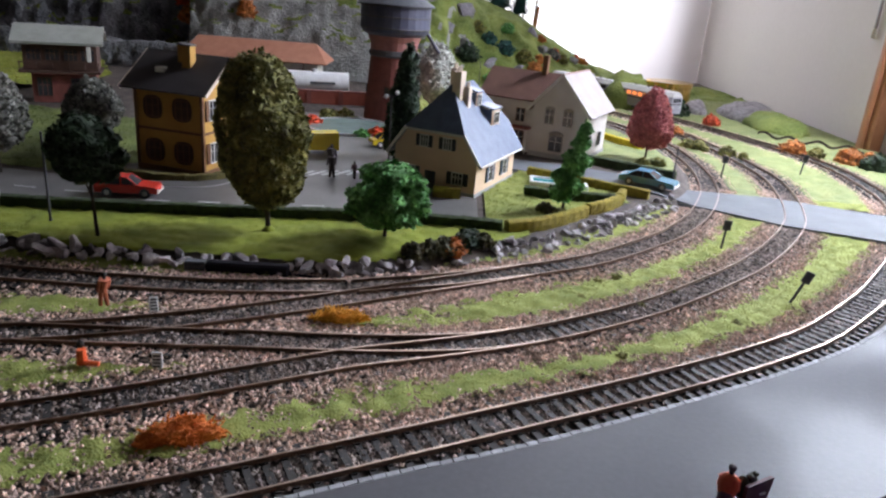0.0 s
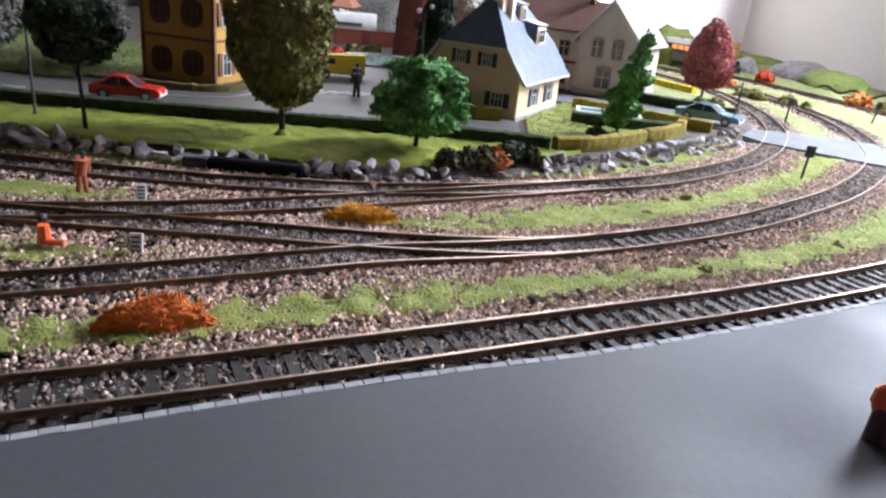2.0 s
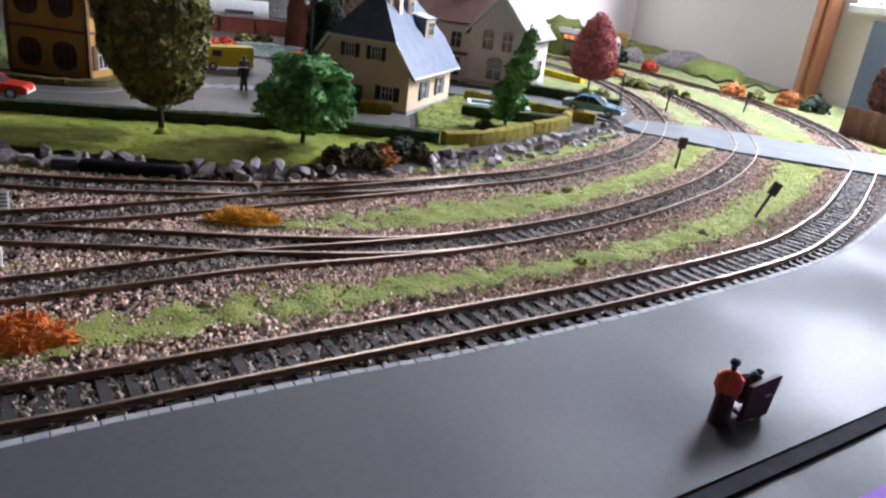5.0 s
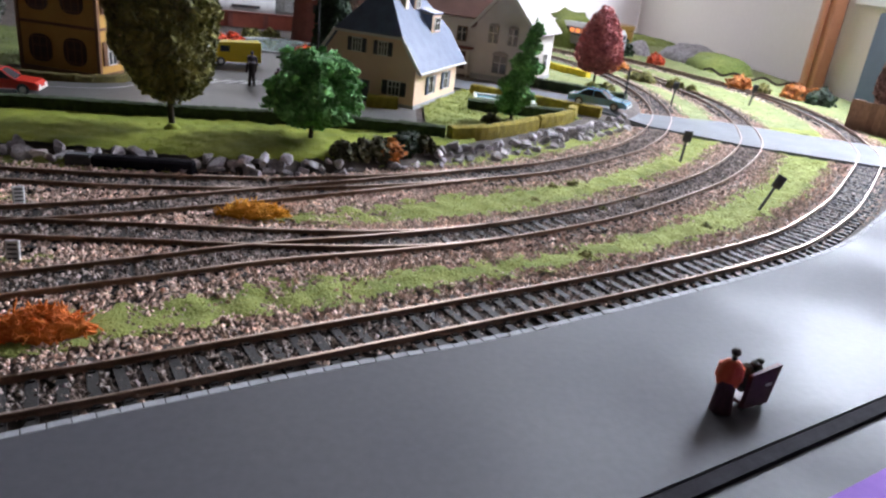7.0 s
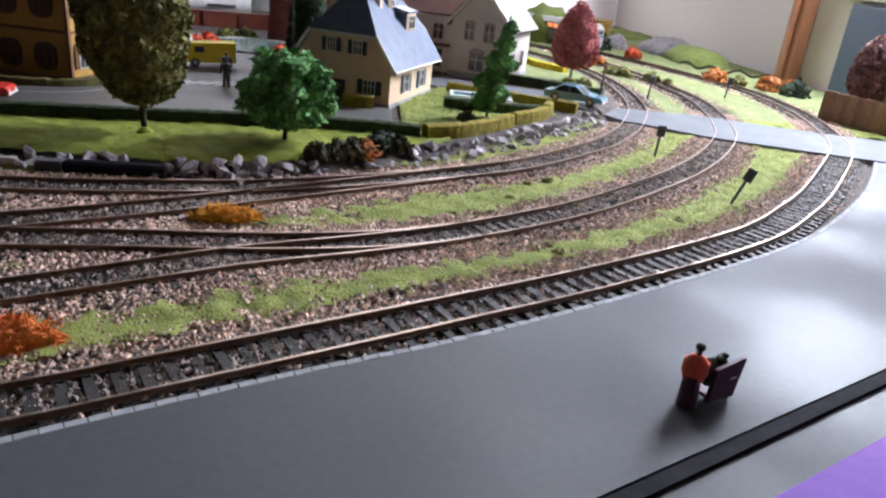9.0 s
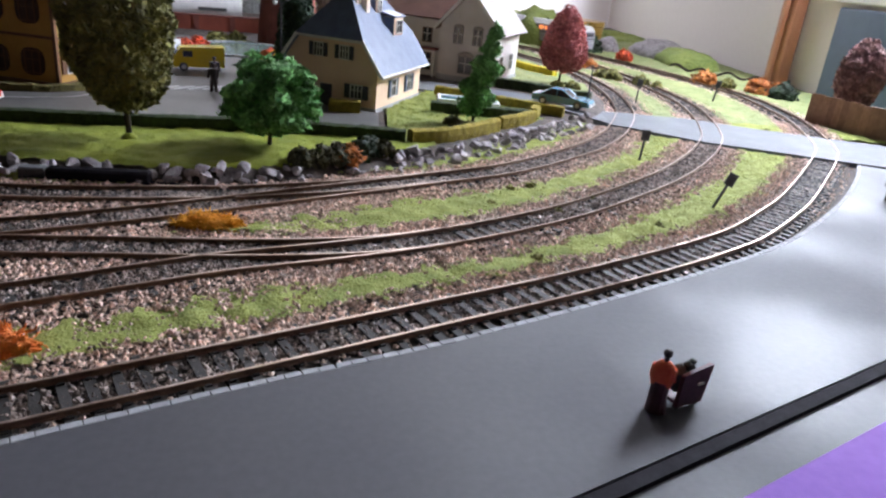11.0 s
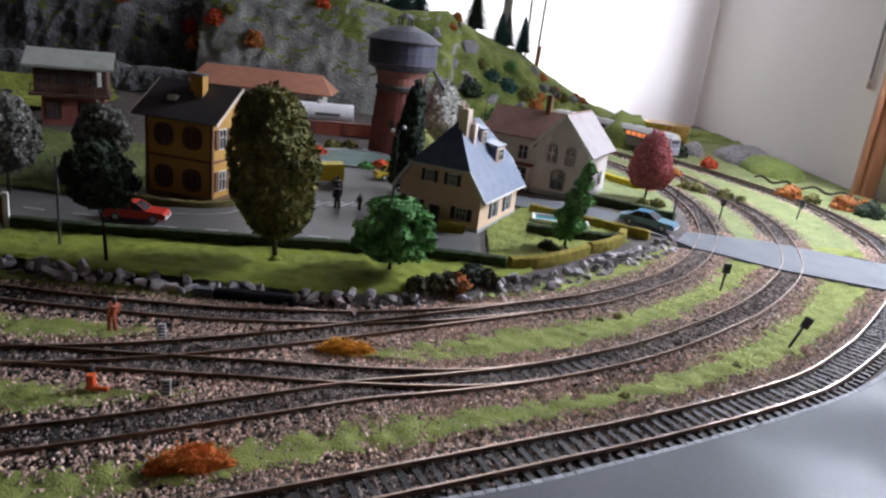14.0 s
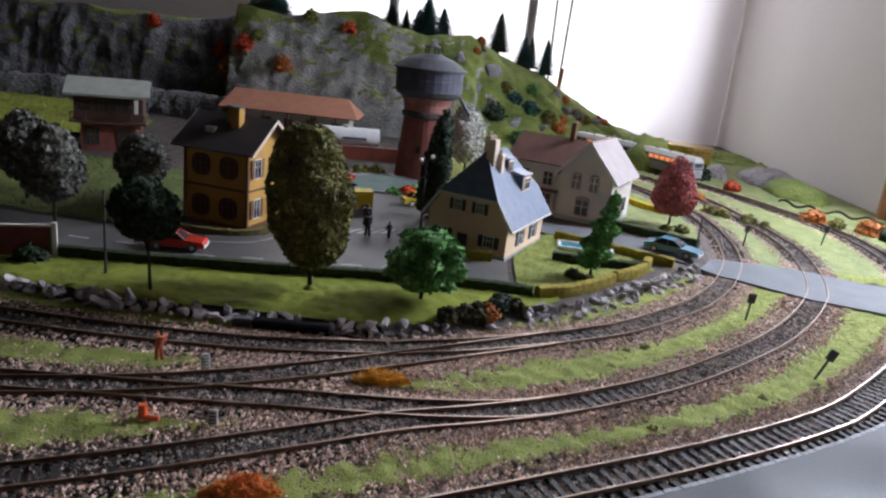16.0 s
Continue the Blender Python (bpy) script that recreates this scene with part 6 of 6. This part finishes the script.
    wheels(t, (-L + 0.02, -L + 0.036, L - 0.036, L - 0.02), 0.0072)


c3 = LINES[5]
sel = c3[c3[:, 1] > 1.165]
step = np.r_[0, np.cumsum(np.linalg.norm(np.diff(sel, axis=0), axis=1))]
at = lambda s: (float(np.interp(s, step, sel[:, 0])), float(np.interp(s, step, sel[:, 1])))
railcar(at(0.0), at(0.14), "cream and grey railcar with lit windows on the curve")
railcar(at(0.145), at(0.285), "cream and grey trailer car with lit windows")
brass = thing("brass_tin", pose(0.405, 1.41, BED), "polished brass round tin standing beside the far curve", "tin")
M_BRASS = surface("polished_brass", (0.62, 0.40, 0.10), (0.78, 0.54, 0.18), 0.22, 20, 200, 0.03, metal=1.0)
part("body", turned([(0.0405, -0.002), (0.0418, 0.0), (0.0418, 0.0295), (0.041, 0.0298)], 48), M_BRASS, brass)
part("lid", turned([(0.0422, 0.0300), (0.0432, 0.0304), (0.0432, 0.0375), (0.0426, 0.0385), (0.028, 0.0388)], 48), M_BRASS, brass, "brass lid with a rolled rim")


# ---- vehicles ----
def car(x, y, yaw, colour, label, length=0.049, van=False, category="car"):
    t = thing("toy_car" if not van else "toy_van", pose(x, y, TOWN + 0.0017, 0, 0, yaw), label, category, "model vehicles")
    paint = surface("car_paint_" + str(len(bpy.data.materials)), colour, tuple(min(1, c * 1.15) for c in colour), 0.25, 60, 500, 0.03, coat=0.5)
    h, w = length / 2, length * 0.195
    side = [(-h, 0.0035), (h, 0.0035), (h, 0.0065), (h * 0.92, 0.0082), (h * 0.42, 0.0092), (-h * 0.62, 0.0094), (-h, 0.0086)]
    if van:
        side = [(-h, 0.0035), (h, 0.0035), (h, 0.010), (h * 0.72, 0.0195), (-h, 0.0205)]
    bm = bmesh.new()
    k = len(side)
    a = [bm.verts.new((px, -w, pz)) for px, pz in side]
    b = [bm.verts.new((px, w, pz)) for px, pz in side]
    bm.faces.new(a[::-1])
    bm.faces.new(b)
    for i in range(k):
        bm.faces.new((a[i], a[(i + 1) % k], b[(i + 1) % k], b[i]))
    part("body", bm, paint, t, bevel=0.0009)
    if not van:
        cab = [(h * 0.36, 0.0093), (h * 0.05, 0.0142), (-h * 0.42, 0.0142), (-h * 0.70, 0.0095)]
        bm = bmesh.new()
        a = [bm.verts.new((px, -w * (0.9 if pz < 0.012 else 0.72), pz)) for px, pz in cab]
        b = [bm.verts.new((px, w * (0.9 if pz < 0.012 else 0.72), pz)) for px, pz in cab]
        bm.faces.new(a[::-1])
        bm.faces.new(b)
        for i in range(4):
            bm.faces.new((a[i], a[(i + 1) % 4], b[(i + 1) % 4], b[i]))
        part("cabin", bm, M_PANE, t, "dark glazed cabin")
        part("roof", box_bm(-h * 0.44, h * 0.06, -w * 0.74, w * 0.74, 0.0142, 0.0148), paint, t, bevel=0.0003)
        for s in (-1, 1):
            bm = bmesh.new()
            for p0, p1 in (((h * 0.36, 0.0094), (h * 0.05, 0.0143)), ((-h * 0.70, 0.0096), (-h * 0.42, 0.0143)), ((-h * 0.15, 0.0094), (-h * 0.17, 0.0143))):
                rod(bm, (p0[0], s * w * 0.91, p0[1]), (p1[0], s * w * 0.73, p1[1]), 0.0005, n=5)
            part("pillar", bm, paint, t)
    else:
        part("windscreen", box_bm(h * 0.80, h * 0.90, -w * 0.85, w * 0.85, 0.012, 0.0165), M_PANE, t, "dark windscreen")
        for s in (-1, 1):
            part("side_window", box_bm(h * 0.25, h * 0.62, s * w - 0.0003, s * w + 0.0003, 0.012, 0.017), M_PANE, t)
    for px in (-h * 0.60, h * 0.60):
        for s in (-1, 1):
            wh = part("wheel", rod_bm((px, s * w * 0.80, 0.0036), (px, s * w * 1.02, 0.0036), 0.0036, n=16), M_DARKPLASTIC, t, "black tyre")
            part("hub", rod_bm((px, s * w * 1.02, 0.0036), (px, s * w * 1.05, 0.0036), 0.0019, n=12), M_TRIM, wh, "pale hub")
    for s in (-1, 1):
        part("headlight", rod_bm((h, s * w * 0.65, 0.0058), (h + 0.0004, s * w * 0.65, 0.0058), 0.0011), M_WHITE, t)
        part("bumper", box_bm(s * h - 0.0005, s * h + 0.0005, -w * 0.95, w * 0.95, 0.0036, 0.0048), M_TRIM, t)
    return t


car(-0.224, 0.513, 8, (0.62, 0.045, 0.03), "glossy red toy car on the street", 0.043)
car(0.192, 0.674, -30, (0.10, 0.23, 0.31), "light blue toy car at the level crossing", 0.052)
car(-0.126, 0.700, 200, (0.72, 0.52, 0.02), "bright yellow toy van on the square", 0.042, True, "van")
car(-0.060, 0.752, 25, (0.70, 0.52, 0.03), "bright yellow toy car on the square", 0.040)
car(-0.170, 0.735, 150, (0.62, 0.62, 0.60), "white toy van beside the yellow house", 0.042, True, "van")


# ---- figurines: each one plain mesh ----
def figurine(x, y, z, yaw, top, legs, label, h=0.0205, sit=False, stoop=0.0, group="figurines", cloak=False):
    bm = bmesh.new()
    k = h / 0.0205

    def tint(vs, i):
        for f in {f for v in vs for f in v.link_faces}:
            f.material_index = i
    if sit:
        tint(rod(bm, (0, 0, 0.001 * k), (0, 0, 0.008 * k), 0.0024 * k, 0.0020 * k), 0)
        tint(rod(bm, (0, -0.001, 0.002 * k), (0.008 * k, -0.001, 0.002 * k), 0.0014 * k, 0.001 * k), 1)
        tint(ball(bm, (0, 0, 0.0105 * k), 0.0017 * k), 2)
    else:
        for s in (-1, 1):
            tint(rod(bm, (s * 0.0007 * k, s * 0.0016 * k, 0), (0, s * 0.0010 * k, 0.0095 * k), 0.0010 * k, 0.0014 * k), 1)
        t = (stoop * k, 0, 0.0168 * k)
        if cloak:
            tint(rod(bm, (-0.0008, 0, 0), (0, 0, 0.0098 * k), 0.0030 * k, 0.0026 * k, 12), 1)
            tint(rod(bm, (-0.0014, -0.0016, 0), (-0.0004, -0.0012, 0.0045 * k), 0.0018 * k, 0.0013 * k, 8), 1)
            for z0, z1, r0, r1 in ((0.0085, 0.0110, 0.0030, 0.0035), (0.0110, 0.0135, 0.0035, 0.0035), (0.0135, 0.0152, 0.0035, 0.0029), (0.0152, 0.0163, 0.0029, 0.0019), (0.0163, 0.0168, 0.0019, 0.0009)):
                vs = rod(bm, (0, 0, z0 * k), (0, 0, z1 * k), r0 * k, r1 * k, 14)
                for v in vs:
                    v.co.x *= 0.72
                tint(vs, 0)
            for q in (-1, 1):
                tint(rod(bm, (0.0003, q * 0.0026 * k, 0.0146 * k), (0.0018 * k, q * 0.0031 * k, 0.0098 * k), 0.0010 * k, 0.0008 * k), 0)
        else:
            tint(rod(bm, (0, 0, 0.0090 * k), t, 0.0020 * k, 0.0028 * k, 10), 0)
        for s in () if cloak else (-1, 1):
            tint(rod(bm, (t[0], s * 0.0029 * k, 0.0162 * k), (t[0] + 0.002 * k, s * 0.0034 * k, 0.0098 * k), 0.0009 * k, 0.0007 * k), 0)
        tint(rod(bm, (t[0], 0, 0.0166 * k), (t[0], 0, 0.0180 * k), 0.0008 * k), 2)
        tint(ball(bm, (t[0] * 1.1, 0, 0.0192 * k), 0.0014 * k), 2)
    bmesh.ops.recalc_face_normals(bm, faces=bm.faces)
    me = bpy.data.meshes.new("figurine")
    bm.to_mesh(me)
    bm.free()
    for m in (top, legs, M_HAIR):
        me.materials.append(m)
    ob = new("figurine", me)
    ob.matrix_world = pose(x, y, z, 0, 0, yaw)
    return tagged(ob, label, "figurine", group)


M_HAIR = surface("dark_figure_paint", (0.03, 0.02, 0.018), (0.06, 0.045, 0.04), 0.6, 500, 2000, 0.2)
M_HIVIS = surface("orange_figure_paint", (0.84, 0.115, 0.03), (0.92, 0.17, 0.05), 0.55, 500, 2000, 0.2)
M_MAROON = surface("maroon_figure_paint", (0.07, 0.025, 0.035), (0.13, 0.05, 0.06), 0.6, 500, 2000, 0.2)
M_GOLD = surface("yellow_figure_paint", (0.80, 0.24, 0.01), (0.88, 0.32, 0.03), 0.55, 500, 2000, 0.2)
figurine(0.1105, 0.2250, PLAT, 60, M_HIVIS, M_MAROON, "plain figurine in an orange jacket on the platform", 0.0198, cloak=True)
figurine(-0.0622, 0.1505, PLAT, 60, M_GOLD, M_HAIR, "plain figurine in orange yellow on the platform", 0.0165)
figurine(0.352, 0.459, PLAT, 200, M_HAIR, M_HAIR, "dark plain figurine at the far platform end", 0.020)
figurine(-0.162, 0.346, BED + 0.0015, 150, surface("faded_orange_paint", (0.50, 0.12, 0.06), (0.62, 0.20, 0.12), 0.6), surface("rust_figure_paint", (0.40, 0.10, 0.04), (0.5, 0.14, 0.06), 0.6), "plain track worker figurine in orange", 0.0188, stoop=-0.0025)
figurine(-0.143, 0.288, BED + 0.0015, 0, M_HIVIS, M_HIVIS, "plain sitting figurine in orange beside the track", 0.0200, sit=True)
figurine(-0.094, 0.610, TOWN + 0.0016, 120, M_HAIR, M_HAIR, "dark plain figurine standing on the street", 0.0215)
figurine(-0.100, 0.642, TOWN + 0.0016, 90, M_HAIR, M_HAIR, "dark plain figurine standing on the street", 0.0215)
figurine(-0.075, 0.612, TOWN + 0.0016, 240, M_MAROON, M_HAIR, "dark plain figurine crouching on the street", 0.0150)
cart = thing("luggage_cart", pose(0.1208, 0.2262, PLAT, 0, 0, 23.4), "dark maroon luggage cart with upright board on the platform", "cart")
bm = bmesh.new()
side = [(-0.0054, 0.0016), (0.0046, 0.0016), (0.0062, 0.0136), (0.0058, 0.0140), (-0.0046, 0.0122), (-0.0050, 0.0118)]
front, rear = [bm.verts.new((x, -0.0008, z)) for x, z in side], [bm.verts.new((x - 0.0003, 0.0004, z)) for x, z in side]
bm.faces.new(front)
bm.faces.new(rear[::-1])
for k in range(6):
    bm.faces.new((front[k], rear[k], rear[(k + 1) % 6], front[(k + 1) % 6]))
board = part("board", bm, M_MAROON, cart, "upright dark maroon board", bevel=0.0002)
part("patch", box_bm(0.0012, 0.0036, -0.00105, -0.0008, 0.0078, 0.0086), M_TRIM, board, "small pale worn patch")
part("bed", box_bm(-0.0058, 0.0048, 0.0006, 0.0058, 0.0022, 0.0034), M_MAROON, cart, bevel=0.0003)
for px in (-0.0040, 0.0034):
    for s in (0.0006, 0.0056):
        part("wheel", rod_bm((px, s - 0.0004, 0.0013), (px, s + 0.0004, 0.0013), 0.0013, n=12), M_DARKPLASTIC, cart)
M_BUNDLE = surface("dark_green_bundle", (0.03, 0.035, 0.03), (0.07, 0.08, 0.06), 0.8)
for px, py, z, r in ((-0.0034, 0.0030, 0.0092, 0.0027), (0.0002, 0.0030, 0.0098, 0.0024), (-0.0016, 0.0022, 0.0132, 0.0013), (0.0010, 0.0026, 0.0140, 0.0010)):
    bm = bmesh.new()
    ball(bm, (px, py, z), r, 2, (1, 1, 1.8 if z < 0.012 else 1.2))
    for v in bm.verts:
        v.co += v.normal * noise.noise(v.co * 700) * 0.0005
    part("bundle", bm, M_BUNDLE, cart)


# ---- signs, lamps and posts ----
def track_sign(x, y, lean, yaw, label):
    t = thing("track_sign", pose(x, y, BED, 0, lean, yaw), label, "sign", "track signs")
    part("post", box_bm(-0.0006, 0.0006, -0.0005, 0.0005, -0.003, 0.018), M_DARKPLASTIC, t)
    part("plate", box_bm(-0.0030, 0.0030, -0.0010, 0.0002, 0.0165, 0.0240), M_DARKPLASTIC, t, "dark square plate", bevel=0.0003)
    part("mark", box_bm(-0.0017, 0.0017, -0.0013, -0.0010, 0.0182, 0.0222), M_SHUTTER, t)


track_sign(0.211, 0.523, 3, 5, "dark square track sign on a post in the grass")
track_sign(0.221, 0.428, 22, 5, "leaning dark track sign in the grass")
track_sign(0.402, 0.822, 6, 5, "small dark track sign beside the far curve")
track_sign(0.296, 0.774, 2, 5, "small dark track sign beside the far curve")


def lamp_post(x, y, h, label, globes=0, r=0.0009, z=TOWN):
    t = thing("street_lamp" if globes else "post", pose(x, y, z), label, "street lamp" if globes else "post", "posts")
    part("pole", rod_bm((0, 0, -0.002), (0, 0, h), r, r * 0.7), M_DARKPLASTIC, t)
    part("base", rod_bm((0, 0, 0), (0, 0, 0.003), r * 2.2, r * 1.3), M_DARKPLASTIC, t)
    for k in range(globes):
        s = -1 if k else 1
        part("arm", rod_bm((0, 0, h - 0.003), (s * 0.0045, 0, h + 0.001), 0.0005), M_DARKPLASTIC, t)
        bm = bmesh.new()
        ball(bm, (s * 0.005, 0, h + 0.0025 - 0.004 * k), 0.0021)
        part("globe", bm, M_WHITE, t, "white lamp globe")


lamp_post(-0.051, 0.660, 0.068, "dark street lamp with two white globes", 2)
lamp_post(-0.243, 0.444, 0.059, "thin dark post in the lawn")
lamp_post(0.222, 0.700, 0.036, "thin dark lamp post at the level crossing")
part("lantern", box_bm(0.2205, 0.2245, 0.698, 0.702, 0.030, 0.035), M_DARKPLASTIC, bpy.data.objects["post.001"]).matrix_parent_inverse = Matrix.Translation((-0.222, -0.700, -TOWN))


def number_board(x, y, yaw, tilt, label):
    t = thing("track_marker", pose(x, y, BED + 0.0008, tilt, 0, yaw), label, "marker", "track markers")
    part("plate", box_bm(-0.0022, 0.0022, -0.0006, 0.0006, 0, 0.0078), M_WHITE, t, "white plate", bevel=0.0002)
    for k in range(4):
        part("bar", box_bm(-0.0015, 0.0015, -0.0009, -0.0006, 0.0012 + 0.0016 * k, 0.0018 + 0.0016 * k), M_DARKPLASTIC, t)


number_board(-0.112, 0.291, 8, -8, "small white marker plate with dark bars")
number_board(-0.136, 0.345, 25, -35, "tilted white marker plate with dark bars")
motor = thing("point_motor", pose(-0.108, 0.4055, BED + 0.001, 0, 0, 4), "long black point motor beside the track", "point motor")
part("housing", box_bm(-0.022, 0.026, -0.0035, 0.0035, -0.001, 0.0060), M_BLACK, motor, bevel=0.0012)
part("end_box", box_bm(-0.034, -0.0222, -0.0030, 0.0030, -0.001, 0.0052), M_DARKPLASTIC, motor, "dark grey end box", bevel=0.0004)
part("lid", box_bm(-0.0335, -0.0225, -0.0025, 0.0025, 0.0053, 0.0058), M_CROSS, motor, "grey lid")
part("rod", rod_bm((0.026, -0.002, 0.001), (0.058, -0.006, 0.001), 0.0007), M_BLACK, motor)

# ---- pool, pond and flower beds ----
pool = thing("garden_pool", pose(0.105, 0.651, TOWN + 0.001, 0, 0, -4), "small turquoise garden pool with a white rim", "pool")
for x0, x1, y0, y1 in ((-0.026, 0.026, -0.012, -0.009), (-0.026, 0.026, 0.009, 0.012), (-0.026, -0.023, -0.009, 0.009), (0.023, 0.026, -0.009, 0.009)):
    part("rim", box_bm(x0, x1, y0, y1, 0, 0.0042), M_WHITE, pool, bevel=0.0005)
part("water", box_bm(-0.0229, 0.0229, -0.0089, 0.0089, 0, 0.0026), surface("turquoise_water", (0.03, 0.19, 0.22), (0.06, 0.28, 0.30), 0.08, 80, 600, 0.05), pool, "still turquoise water")
pond = thing("town_pond", pose(-0.115, 0.842, TOWN + 0.0016), "round green-grey pond with flower border", "pond")
bm = turned([(0.050, 0), (0.050, 0.0012), (0.049, 0.0014)], 36)
part("water", bm, surface("grey_green_water", (0.16, 0.22, 0.20), (0.24, 0.31, 0.28), 0.12, 60, 400, 0.05), pond, "pale green-grey water")
for k in range(36):
    a = math.tau * k / 36
    ob = part("rim_stone", box_bm(-0.0042, 0.0042, -0.0016, 0.0016, 0, 0.0026), M_PAVE, pond, bevel=0.0004) if k == 0 else new("rim_stone", bpy.data.objects["rim_stone"].data)
    ob.parent = pond
    ob.matrix_local = pose(0.0515 * math.cos(a), 0.0515 * math.sin(a), 0, 0, 0, math.degrees(a) + 90)
for x, y, r, m, lab in [(-0.166, 0.800, 0.010, L_SCARLET, "scarlet flower bush beside the pond"), (-0.168, 0.826, 0.010, L_SCARLET, "scarlet flower bush beside the pond"), (-0.160, 0.850, 0.010, L_SCARLET, "scarlet flower bush beside the pond"), (-0.130, 0.905, 0.011, L_OLIVE, "olive bush behind the pond"), (-0.150, 0.895, 0.011, L_OLIVE, "olive bush behind the pond"), (-0.080, 0.806, 0.009, L_SCARLET, "scarlet flower bush beside the pond"), (-0.068, 0.822, 0.009, L_BRIGHT, "green bush beside the pond"), (-0.095, 0.797, 0.008, L_BRIGHT, "green bush beside the pond"), (0.20, 0.905, 0.006, L_SCARLET, "red flowers behind the yellow hedge"), (0.215, 0.885, 0.006, L_SCARLET, "red flowers behind the yellow hedge"), (-0.030, 0.645, 0.009, L_AMBER, "yellow flower bush at the house")]:
    tuft((x, y, TOWN + 0.001), r, m, lab, 130, 0.55, int(abs(x) * 3000) % 71)

# ---- foam bushes and shrubs near the tracks ----
def foam_net(x, y, yaw, l, w, h, material, label, seed):
    """A loose heap of fibrous foam: an uneven low mass with stray loops."""
    t = thing("foam_bush", pose(x, y, BED + 0.0006, 0, 0, yaw), label, "bush", "fibre bushes")
    g = random.Random(seed)
    bm = bmesh.new()
    v = bmesh.ops.create_icosphere(bm, subdivisions=4, radius=1.0)["verts"]
    for q in v:
        k = 1 + 0.35 * noise.noise(q.co * 2.2 + Vector((seed, 0, 0))) + 0.16 * noise.noise(q.co * 7 + Vector((0, seed, 0)))
        q.co = Vector((q.co.x * l * k, q.co.y * w * k, max(q.co.z, -0.15) * h * k))
    part("mass", bm, material, t)
    bm = bmesh.new()
    for _ in range(300):
        a, rr_, el = g.uniform(0, math.tau), math.sqrt(g.random()) * 0.98, 0
        base = Vector((math.cos(a) * rr_ * l, math.sin(a) * rr_ * w, h * math.sqrt(max(0.02, 1 - rr_ * rr_)) * 0.95))
        d = Vector((g.gauss(0, 1), g.gauss(0, 1), g.gauss(0.1, 0.5))).normalized()
        side = d.cross(Vector((g.gauss(0, 1), g.gauss(0, 1), g.gauss(0, 1)))).normalized()
        p = base.copy()
        for _ in range(4):
            nxt = p + (d + side * g.uniform(-0.9, 0.9)).normalized() * g.uniform(0.0007, 0.0014)
            nxt.z = max(nxt.z, 0.0004)
            rod(bm, p, nxt, 0.00026, 0.00022, 4)
            p = nxt
    part("fibre_tangle", bm, material, t)


M_NETRUST = surface("rust_orange_fibre", (0.58, 0.13, 0.018), (0.90, 0.30, 0.06), 0.85, 260, 1500, 0.8, dist=0.0006)
M_NETAMBER = surface("amber_fibre", (0.62, 0.26, 0.015), (0.92, 0.48, 0.05), 0.85, 260, 1500, 0.8, dist=0.0006)
foam_net(-0.083, 0.243, 20, 0.0150, 0.0052, 0.0085, M_NETRUST, "rusty orange fibre foam bush between the tracks", 1)
foam_net(-0.043, 0.352, 8, 0.0145, 0.0048, 0.0062, M_NETAMBER, "amber yellow fibre foam bush between the tracks", 4)
L_BROWN = leaves("brown_green_scrub", (0.03, 0.03, 0.012), (0.11, 0.10, 0.04), 0.4)
for x, y, r, m, lab in [(-0.012, 0.440, 0.0075, L_BROWN, "brown-green scrub among the rocks"), (-0.001, 0.446, 0.0080, L_BROWN, "brown-green scrub among the rocks"), (0.008, 0.452, 0.0085, L_BROWN, "brown-green scrub among the rocks"), (0.013, 0.453, 0.0080, L_RUST, "orange-red scrub among the rocks"), (0.021, 0.464, 0.0085, L_DARK, "dark green scrub among the rocks"), (0.024, 0.474, 0.0085, L_DARK, "dark green scrub among the rocks"), (0.033, 0.471, 0.0070, L_BROWN, "brown-green scrub among the rocks"), (0.0835, 0.561, 0.007, L_BROWN, "brown-green scrub in the garden"), (0.095, 0.553, 0.006, L_OLIVE, "olive scrub in the garden"), (0.208, 0.765, 0.008, L_OLIVE, "olive scrub under the red tree"), (0.226, 0.772, 0.008, L_OLIVE, "olive scrub under the red tree"), (-0.30, 0.452, 0.010, L_DARK, "dark scrub at the garden wall"), (-0.33, 0.436, 0.010, L_DARK, "dark scrub at the garden wall")]:
    tuft((x, y), r, m, lab, 170, 0.62, int(abs(x) * 4000) % 67)
for x, y, r in [(0.118, 0.446, 0.0035), (0.105, 0.437, 0.003), (0.125, 0.404, 0.003), (0.15, 0.43, 0.003), (0.09, 0.41, 0.0028), (0.10, 0.338, 0.003), (0.175, 0.39, 0.003)]:
    tuft((x, y), r, L_OLIVE, "small mossy hummock on the verge", 70, 0.5, int(x * 5000) % 61)

# ---- board fence behind the crossing ----
fence = thing("board_fence", pose(0, 0, 0), "brown board fence at the layout edge", "fence")
fl = np.linspace((0.468, 0.742), (0.522, 0.600), 22)
for i, (x, y) in enumerate(fl):
    ob = part("board", box_bm(-0.00355, 0.00355, -0.0009, 0.0009, -0.004, 0.0265), surface("fence_board", (0.22, 0.12, 0.08), (0.34, 0.19, 0.13), 0.8, 200, 900, 0.3, per="object", spread=0.2), fence) if i == 0 else new("board", bpy.data.objects[fence.children[0].name].data)
    ob.parent = fence
    ob.matrix_local = pose(x, y, 0.0005 * math.sin(i * 2.1), 0, 0, -69)
for z in (0.006, 0.019):
    bm = bmesh.new()
    slab(bm, ((0.4705, 0.7425, z), (0.4720, 0.7430, z), (0.5260, 0.6005, z), (0.5245, 0.6000, z)), 0.002)
    part("rail", bm, M_DKWOOD, fence)
tuft((0.50, 0.70, BED), 0.012, L_DARK, "dark shrub in front of the board fence", 150, 0.6, 3)
